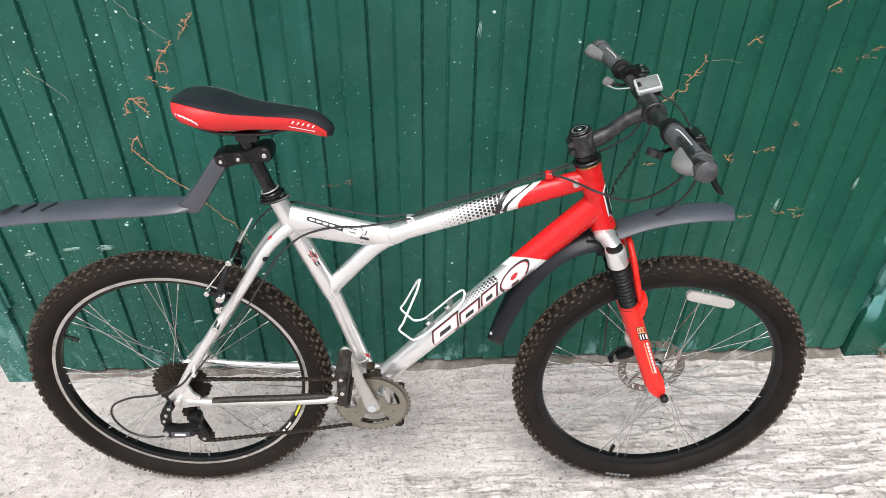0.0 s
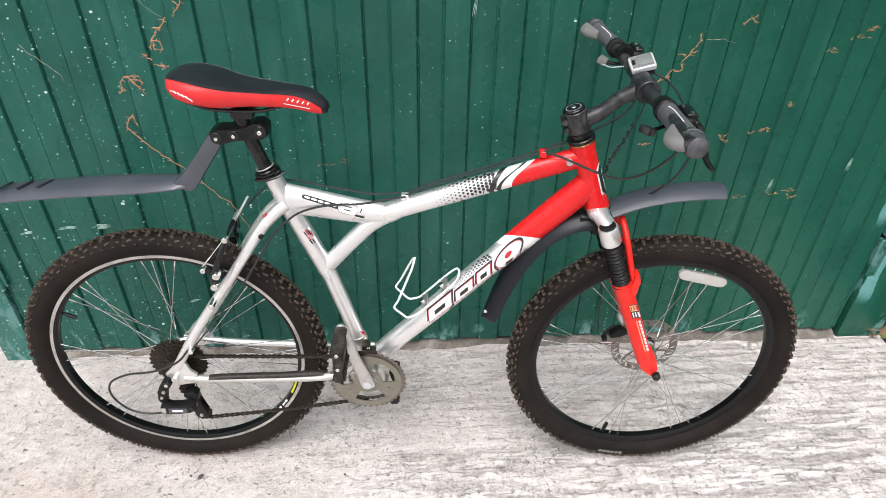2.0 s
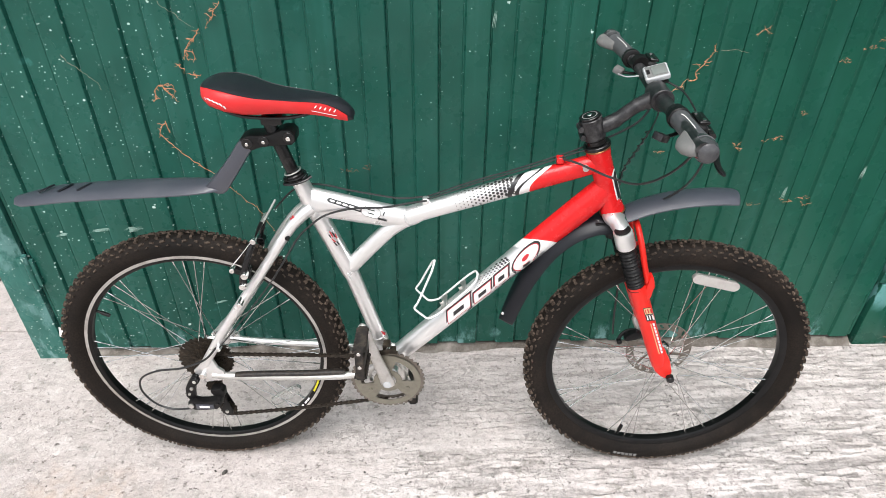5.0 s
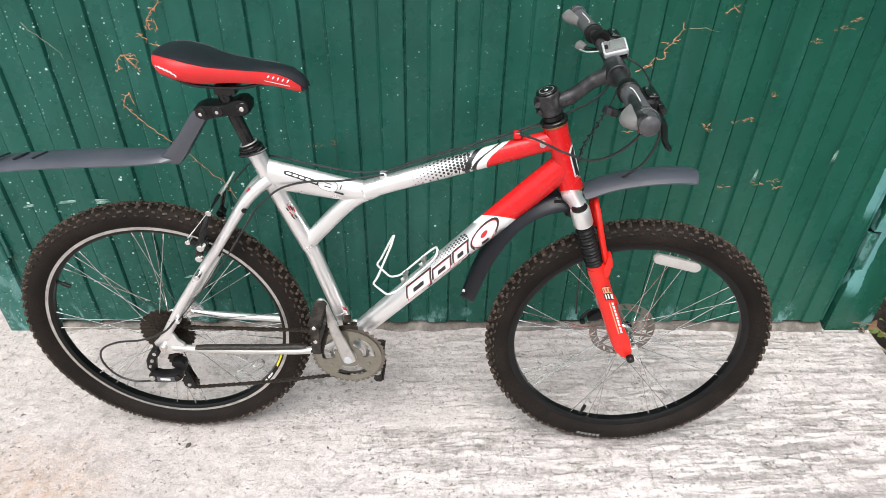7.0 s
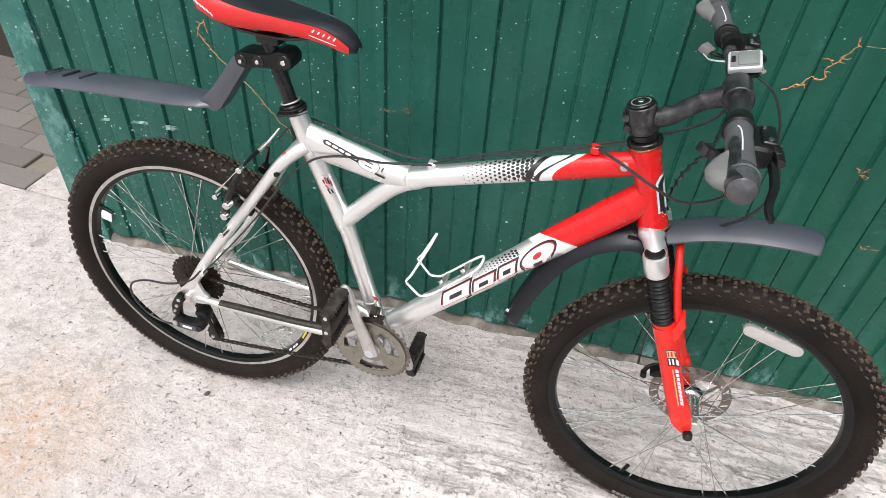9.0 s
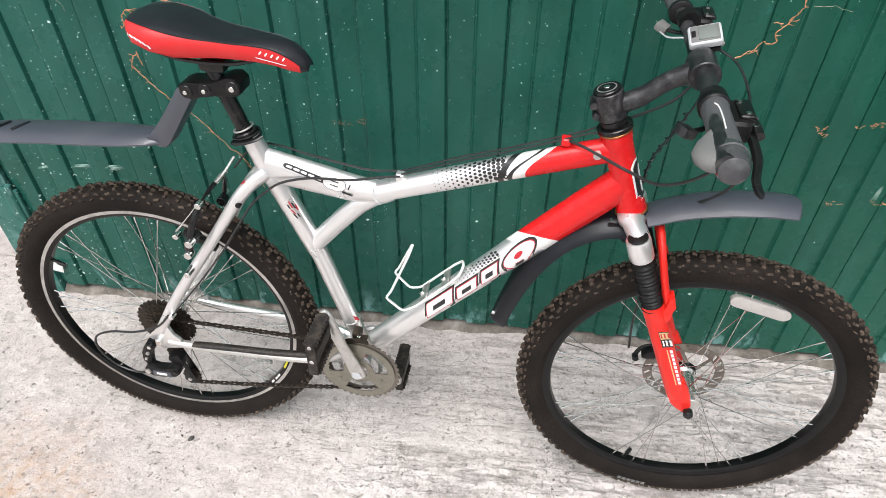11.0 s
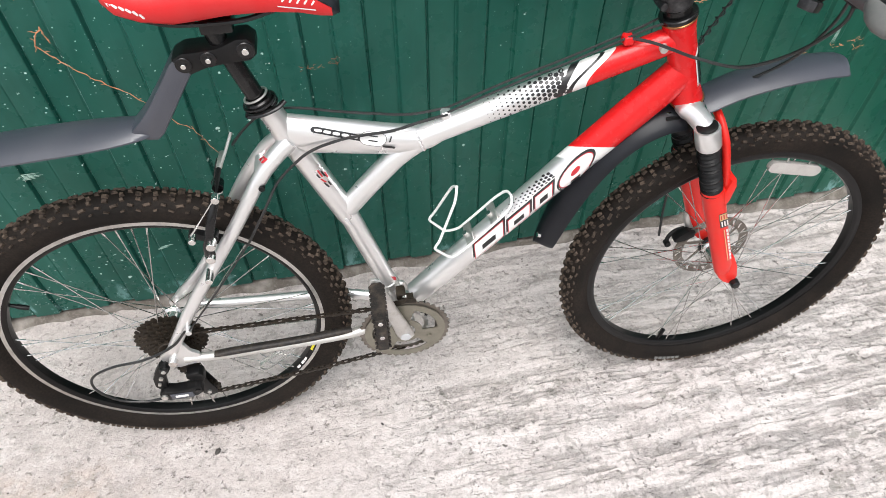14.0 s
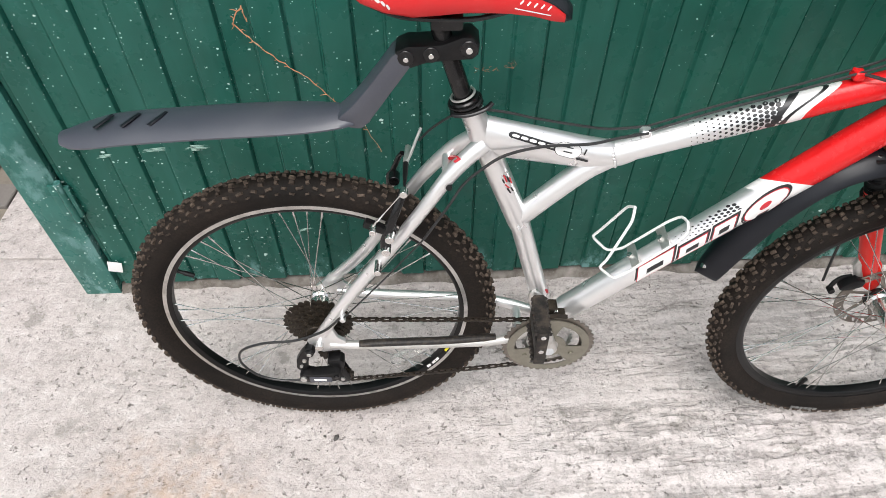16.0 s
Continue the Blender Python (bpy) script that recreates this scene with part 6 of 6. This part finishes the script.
for y in (-0.006, 0.006):
    cable([(0.352, y * 2, 0.905), (0.32, y, 0.893), (0.291, y, 0.8815), (0.20, y, 0.8475), (0.123, y, 0.8215), (0.025, y, 0.783)], 0.0018)
cable([(0.025, 0.006, 0.783), (-0.03, 0.006, 0.778), (-0.08, 0.006, 0.785), (-0.14, 0.008, 0.795), (-0.19, 0.012, 0.804), (-0.235, 0.028, 0.796), (-0.262, 0.040, 0.776), (-0.290, 0.052, 0.746), (-0.313, 0.056, 0.718)], 0.0021)
cable([(0.025, -0.008, 0.781), (-0.02, -0.014, 0.776), (-0.061, -0.021, 0.771), (-0.129, -0.0235, 0.768), (-0.181, -0.0265, 0.755), (-0.212, -0.030, 0.735), (-0.243, -0.036, 0.706), (-0.266, -0.048, 0.672), (-0.304, -0.060, 0.612)], 0.0023)
cable([(-0.304, -0.060, 0.612), (-0.372, -0.067, 0.522), (-0.451, -0.077, 0.425)], 0.0016)
cable([(0.291, -0.004, 0.879), (0.318, -0.024, 0.880), (0.345, -0.033, 0.872), (0.383, -0.045, 0.860), (0.426, -0.085, 0.866), (0.462, -0.125, 0.905), (0.486, -0.16, 0.962), (0.487, -0.165, 1.005)])
cable([(0.425, 0.030, 0.745), (0.455, 0.025, 0.752), (0.497, 0.005, 0.775), (0.535, -0.040, 0.840), (0.540, -0.085, 0.920), (0.512, -0.130, 1.005)])
cable([(0.352, 0.012, 0.905), (0.40, 0.028, 0.918), (0.452, 0.045, 0.945), (0.488, 0.09, 0.985), (0.490, 0.135, 1.005)])
cable([(0.425, 0.040, 0.780), (0.432, 0.040, 0.836), (0.452, 0.040, 0.880), (0.478, 0.036, 0.950), (0.480, 0.046, 1.015)], 0.0016)
cable([(0.485, 0.046, 1.022), (0.512, 0.015, 1.012), (0.522, -0.04, 0.995), (0.514, -0.10, 0.985), (0.500, -0.140, 1.005)], 0.0019)
# sensor wire wound round the cable
coil = []
base = curve([(0.425, 0.040, 0.785), (0.432, 0.040, 0.836), (0.452, 0.040, 0.880), (0.468, 0.038, 0.925)], 30)
for i, p in enumerate(base):
    a = i * 0.62
    coil.append(p + Vector((0.0042 * math.cos(a), 0.0042 * math.sin(a), 0)))
part("sensor_wire", tube(coil, 0.0011, 6), M_CABLE, bike, "black wire wound round the brake cable")
for c, mt in (((0.291, 0, 0.874), M_RED), ((0.023, 0, 0.776), M_SILVER)):
    bm = box(c[0] - 0.008, -0.0095, c[2] - 0.006, c[0] + 0.008, 0.0095, c[2] + 0.008, 0.0045, seg=3)
    part("cable_guide", bm, mt, bike, "brazed cable guide")
part("frame_boss", disc(0.340, -0.024, -0.016, 0.866, 0.0065, 14), M_REFLECT, bike, "small pale cable stop")


# ---- things on and round the gate ----
M_VINE = worn("dry_orange_vine", (0.50, 0.21, 0.10), 0.85, (0.52, 0.36, 0.24), 0.6, 90, relief=0.4).m
M_VINE_PALE = worn("pale_dry_stem", (0.40, 0.34, 0.24), 0.85, (0.5, 0.45, 0.36), 0.4, 60, relief=0.3).m
M_LEAF = worn("ivy_leaf", (0.045, 0.088, 0.016), 0.42, (0.10, 0.135, 0.025), 0.6, 25, relief=0.2).m
M_LEAF_LIGHT = worn("young_leaf", (0.11, 0.165, 0.03), 0.42, (0.18, 0.20, 0.045), 0.6, 25, relief=0.2).m
M_DEADLEAF = worn("brown_dead_leaf", (0.17, 0.085, 0.045), 0.8, (0.3, 0.2, 0.12), 0.5, 40, relief=0.4).m
M_PEBBLE = worn("dark_grit", (0.06, 0.055, 0.05), 0.85, (0.15, 0.14, 0.12), 0.5, 200).m
M_DIRT = worn("packed_dirt", (0.12, 0.105, 0.088), 0.95, (0.36, 0.33, 0.30), 0.8, 22, fine=160, relief=0.8).m


def vine(lines, material, label, r=0.0016):
    """A dry creeper on the sheet: crooked stems of (x along the gate, height) with fine broken side shoots."""
    bm = bmesh.new()
    lot = random.Random(int(abs(lines[0][0][0]) * 9000))
    for line in lines:
        pts = []
        for i, p in enumerate(curve([(x, -0.004, z) for x, z in line], 6)):
            k = noise.noise_vector(p * 55) + noise.noise_vector(p * 160) * 0.5
            pts.append(p + Vector((k.x * 0.005, -0.002 + k.y * 0.003, k.z * 0.005)))
        n = len(pts)
        tube(pts, [0.44 * r * (1.05 - 0.55 * i / n) * (1 + 0.35 * math.sin(i * 1.9)) for i in range(n)], 6, bm)
        if r > 0.0015:
            for p in pts[2:-1:3]:
                a, l = lot.uniform(0, math.tau), lot.uniform(0.004, 0.013)
                mid = p + Vector((math.cos(a), -0.1, math.sin(a))) * l * 0.5
                a += lot.uniform(-1.1, 1.1)
                tube([p, mid, mid + Vector((math.cos(a), -0.1, math.sin(a))) * l * 0.5], [0.34 * r, 0.26 * r, 0.12 * r], 5, bm)
    ob = part("dry_vine", bm, material)
    ob.matrix_basis = GATE
    return tagged(ob, label, "dry vine", "dry vine scraps on the gate")


VL = "scrap of dry orange creeper stuck to the green gate"
vine([[(-0.500, 1.027), (-0.508, 1.015), (-0.523, 1.003), (-0.538, 0.988), (-0.543, 0.973), (-0.548, 0.957)], [(-0.542, 0.977), (-0.526, 0.975), (-0.518, 0.960)], [(-0.517, 1.007), (-0.532, 1.006)], [(-0.540, 0.970), (-0.538, 0.957)]], M_VINE, VL, 0.0024)
vine([[(-0.444, 1.090), (-0.454, 1.075), (-0.463, 1.060), (-0.474, 1.045), (-0.482, 1.030)], [(-0.456, 1.066), (-0.470, 1.071)], [(-0.469, 1.051), (-0.476, 1.065)]], M_VINE, VL, 0.0021)
vine([[(-0.636, 0.860), (-0.633, 0.877), (-0.625, 0.893), (-0.613, 0.895), (-0.601, 0.893), (-0.589, 0.900)], [(-0.615, 0.894), (-0.605, 0.881), (-0.595, 0.873), (-0.586, 0.865)], [(-0.608, 0.885), (-0.593, 0.887), (-0.583, 0.877)], [(-0.635, 0.865), (-0.643, 0.857)]], M_VINE, VL, 0.0026)
vine([[(-0.630, 0.805), (-0.628, 0.785), (-0.623, 0.771)], [(-0.630, 0.799), (-0.643, 0.785), (-0.647, 0.767), (-0.636, 0.753), (-0.616, 0.731), (-0.580, 0.692), (-0.532, 0.651), (-0.498, 0.609), (-0.466, 0.571), (-0.441, 0.543), (-0.404, 0.462)]], M_VINE, "long dry creeper stem curling down the gate", 0.0026)
vine([[(-0.600, 1.115), (-0.576, 1.089), (-0.558, 1.071), (-0.531, 1.047), (-0.509, 1.027)]], M_VINE_PALE, "thin pale dry stem across the gate", 0.0009)
vine([[(-0.825, 0.970), (-0.804, 0.945), (-0.784, 0.923), (-0.766, 0.909), (-0.761, 0.895), (-0.758, 0.881)]], M_VINE_PALE, "thin pale dry stem across the gate", 0.0011)
vine([[(-0.565, 0.948), (-0.558, 0.941), (-0.551, 0.935)], [(-0.562, 0.945), (-0.556, 0.947)]], M_VINE, VL, 0.0022)
vine([[(-0.542, 0.923), (-0.530, 0.920), (-0.519, 0.916)], [(-0.534, 0.923), (-0.527, 0.913)]], M_VINE, VL, 0.0022)
vine([[(0.600, 0.865), (0.617, 0.883), (0.633, 0.896), (0.645, 0.905)], [(0.621, 0.885), (0.637, 0.890)]], M_VINE, VL, 0.0024)
vine([[(0.646, 0.898), (0.661, 0.907), (0.658, 0.920), (0.670, 0.935), (0.677, 0.952), (0.696, 0.976)], [(0.665, 0.937), (0.655, 0.940)], [(0.674, 0.949), (0.687, 0.944)], [(0.693, 0.972), (0.688, 0.986)]], M_VINE, VL, 0.0023)
vine([[(0.706, 0.976), (0.741, 0.974), (0.776, 0.969)]], M_VINE_PALE, "thin pale dry stem across the gate", 0.0009)
vine([[(0.777, 1.009), (0.791, 1.017), (0.810, 1.032)], [(0.799, 1.022), (0.813, 1.011)]], M_VINE, VL, 0.0018)
vine([[(0.938, 1.091), (0.957, 1.103), (0.983, 1.112)]], M_VINE, VL, 0.002)
for x, z, w in ((0.608, 0.707, 0.020), (0.806, 0.727, 0.018), (0.818, 0.716, 0.012), (0.890, 0.738, 0.022), (0.914, 0.743, 0.015), (0.911, 0.548, 0.030), (1.052, 0.545, 0.034), (1.037, 0.562, 0.02), (0.991, 0.557, 0.02), (1.068, 0.978, 0.03), (1.094, 0.999, 0.02), (-0.202, 0.661, 0.018), (-0.166, 0.665, 0.03), (-0.146, 0.671, 0.014), (1.012, 0.949, 0.02), (0.963, 0.815, 0.016)):
    # a crumbly knot of short broken strands
    lot = random.Random(int(x * 1000 + z * 77))
    strands = []
    for k in range(8):
        cx, cz, a, l = x + lot.uniform(-w, w) * 0.8, z + lot.uniform(-0.005, 0.005), lot.uniform(-0.7, 0.9), lot.uniform(0.002, 0.005)
        d = Vector((math.cos(a), math.sin(a))) * l
        strands.append([(cx - d.x, cz - d.y), (cx + lot.uniform(-0.001, 0.001), cz + lot.uniform(-0.0015, 0.0015)), (cx + d.x, cz + d.y)])
    vine(strands, M_VINE if x > 0 else M_DEADLEAF, VL, 0.0013)

# pale paper tag at the foot of the gate
tag = tagged(part("paper_tag", box(-0.017, -0.0012, -0.019, 0.017, 0.0, 0.019, 0.0004, m=Matrix.Translation((-1.094, -0.008, 0.112)) @ Matrix.Rotation(radians(14), 4, "Y")), M_WHITE), "small white tag stuck at the foot of the gate", "tag")
tag.matrix_basis = GATE

# scraped paint marks on the sheet
M_SCRATCH = worn("bare_scratched_paint", (0.30, 0.44, 0.38), 0.6, (0.1, 0.25, 0.2), 0.5, 90).m
for x, z, w in ((-0.983, 0.466, 0.040), (-0.877, 0.479, 0.055), (-0.806, 0.483, 0.06), (-0.797, 0.477, 0.05), (-0.607, 0.216, 0.03), (0.166, 1.044, 0.008), (0.982, 0.576, 0.010), (1.178, 0.636, 0.012)):
    tall = w < 0.02
    bm = bmesh.new()
    for k in range(3):
        q = (k - 1) * 0.004
        a, b = ((x + q, -0.0006, z - 0.018), (x + q * 0.5 + 0.004, -0.0006, z + 0.02)) if tall else ((x - w / 2 + q, -0.0006, z + q * 0.9), (x + w / 2 + q * 2, -0.0006, z + q * 0.9 + 0.004))
        tube([a, ((a[0] + b[0]) / 2, -0.0007, (a[2] + b[2]) / 2 + 0.001), b], [0.0002, 0.0011, 0.0002], 5, bm)
    o = part("scratch", bm, M_SCRATCH, gate, "pale scratch in the green paint")

# packed dirt along the foot of the gate
bm = bmesh.new()
rows = []
for i in range(150):
    x = -1.115 + 2.49 * i / 149
    w = 0.014 + 0.014 * noise.noise((x * 5, 0.3, 0)) + 0.012 * noise.noise((x * 21, 1.3, 0))
    h = 0.020 + 0.008 * noise.noise((x * 9, 4.3, 0)) + 0.006 * noise.noise((x * 33, 7.7, 0))
    rows.append([bm.verts.new((x, y, z)) for y, z in ((0.042, 0.0), (0.042, h), (0.014, h * 1.05), (0.010 - w * 0.35, h * 0.75), (0.010 - w * 0.8, h * 0.25), (0.008 - w, -0.002))])
for r0, r1 in zip(rows, rows[1:]):
    for k in range(5):
        bm.faces.new((r0[k], r1[k], r1[k + 1], r0[k + 1]))
dirt = part("trim", bm, M_DIRT)
dirt.matrix_basis = GATE
tagged(dirt, "packed dirt along the foot of the gate", "dirt strip", kind="structure")

# grit and leaf crumbs lying on the slab
rng = random.Random(4)
bm = bmesh.new()
spots = [(-0.509, -0.086, 0.0075), (-0.535, -0.082, 0.0035), (-0.142, -0.077, 0.0035)]
for i in range(150):
    spots.append((rng.uniform(-1.4, 1.4), rng.uniform(-0.75, 0.30), rng.choice((0.0009, 0.0012, 0.0016, 0.0022))))
for x, y, r in spots:
    b2 = bmesh.new()
    bmesh.ops.create_icosphere(b2, subdivisions=1, radius=r, matrix=Matrix.Translation((x, y, r * 0.35)) @ Matrix.Rotation(rng.uniform(0, 3), 4, "Z") @ Matrix.Diagonal((1.3, 0.8, 0.6, 1)))
    join(bm, b2)
tagged(part("grit", bm, M_PEBBLE, smooth=False), "dark grit scattered on the concrete slab", "grit", kind="stuff")


# ---- leafy bank beyond the end post ----
def leaf_mesh(name, length, width, material):
    bm = bmesh.new()
    rows = []
    for k in range(7):
        f = k / 6
        w = width * math.sin(math.pi * min(1, f * 0.93 + 0.05)) ** 0.8 * (1 - 0.35 * f)
        z = 0.18 * length * math.sin(f * 2.2)
        rows.append([bm.verts.new((f * length, sy * w, z + 0.25 * w * abs(sy))) for sy in (-1, -0.5, 0, 0.5, 1)])
    for r0, r1 in zip(rows, rows[1:]):
        for k in range(4):
            bm.faces.new((r0[k], r0[k + 1], r1[k + 1], r1[k]))
    me = bpy.data.meshes.new(name)
    for f in bm.faces:
        f.smooth = True
    bm.to_mesh(me)
    bm.free()
    me.materials.append(material)
    return me


LEAVES = [leaf_mesh("leaf_blade", 0.055, 0.019, M_LEAF), leaf_mesh("leaf_blade", 0.045, 0.018, M_LEAF_LIGHT), leaf_mesh("leaf_blade", 0.038, 0.014, M_LEAF), leaf_mesh("leaf_blade", 0.05, 0.016, M_DEADLEAF)]


def bush(x, y, z, spread, height, count, seed):
    r = random.Random(seed)
    b = tagged(new("bush"), "leafy green creeper with bare twigs beside the post", "bush", "creepers beside the slab")
    b.location = (x, y, z)
    twigs = []
    for i in range(14):
        a = r.uniform(0, math.tau)
        p = [Vector((r.uniform(-0.03, 0.03), r.uniform(-0.03, 0.03), -0.01))]
        d = Vector((math.cos(a) * 0.6, math.sin(a) * 0.6, 1.0))
        for k in range(5):
            d += Vector((r.uniform(-0.5, 0.5), r.uniform(-0.5, 0.5), r.uniform(-0.35, 0.15)))
            p.append(p[-1] + d.normalized() * height * 0.22)
        line = curve(p, 4)
        part("twig", tube(line, [0.004 * (1.1 - 0.8 * q / len(line)) for q in range(len(line))], 6), M_VINE_PALE if i % 2 else M_DEADLEAF, b)
        twigs.append(line)
    for i in range(count):
        line = r.choice(twigs)
        q = r.choice(line[4:])
        at = q + Vector((r.gauss(0, spread * 0.16), r.gauss(0, spread * 0.16), r.gauss(0, 0.03)))
        # none grows through the post or over the slab
        if at.x + x < 1.56:
            at.x = 1.56 - x + r.uniform(0.0, 0.12)
        o = new("leaf", LEAVES[r.choices((0, 1, 2, 3), (5, 4, 5, 0.4))[0]])
        o.parent = b
        s = r.uniform(0.55, 1.1)
        o.matrix_basis = Matrix.Translation(at) @ Euler((r.uniform(-0.7, 0.7), r.uniform(-0.9, 0.5), r.uniform(0, math.tau))).to_matrix().to_4x4() @ Matrix.Scale(s, 4)
    return b


bush(1.70, 0.42, -0.155, 0.26, 0.50, 270, 1)
bush(1.76, 0.16, -0.155, 0.30, 0.36, 270, 2)
bush(1.86, 0.62, -0.155, 0.34, 0.75, 250, 3)
bush(1.76, -0.14, -0.155, 0.28, 0.20, 160, 5)
for k, (x, y, rz) in enumerate(((1.525, 0.452, 40), (1.508, 0.430, 130), (1.48, 0.447, 75))):
    o = new("dead_leaf", LEAVES[3])
    o.matrix_basis = pose(x, y, 0.006, 20 if k else 60, -12, rz)
    tagged(o, "curled brown dead leaf at the foot of the post", "dead leaf", "dead leaves by the post")

# ---- grey block pavers beyond the gate ----
pm = box(-0.0985, -0.0485, -0.05, 0.0985, 0.0485, 0.0, 0.003, seg=1)
pme = bpy.data.meshes.new("paver")
pm.to_mesh(pme)
pm.free()
pme.materials.append(M_PAVER)
for j in range(8):
    for i in range(21):
        o = new("paver", pme)
        o.parent = beds
        o.location = (-1.660 - 0.2 * i - 0.1 * (j % 2), 0.492 + 0.1 * j, 0.012 + rng.uniform(-0.0015, 0.0015))
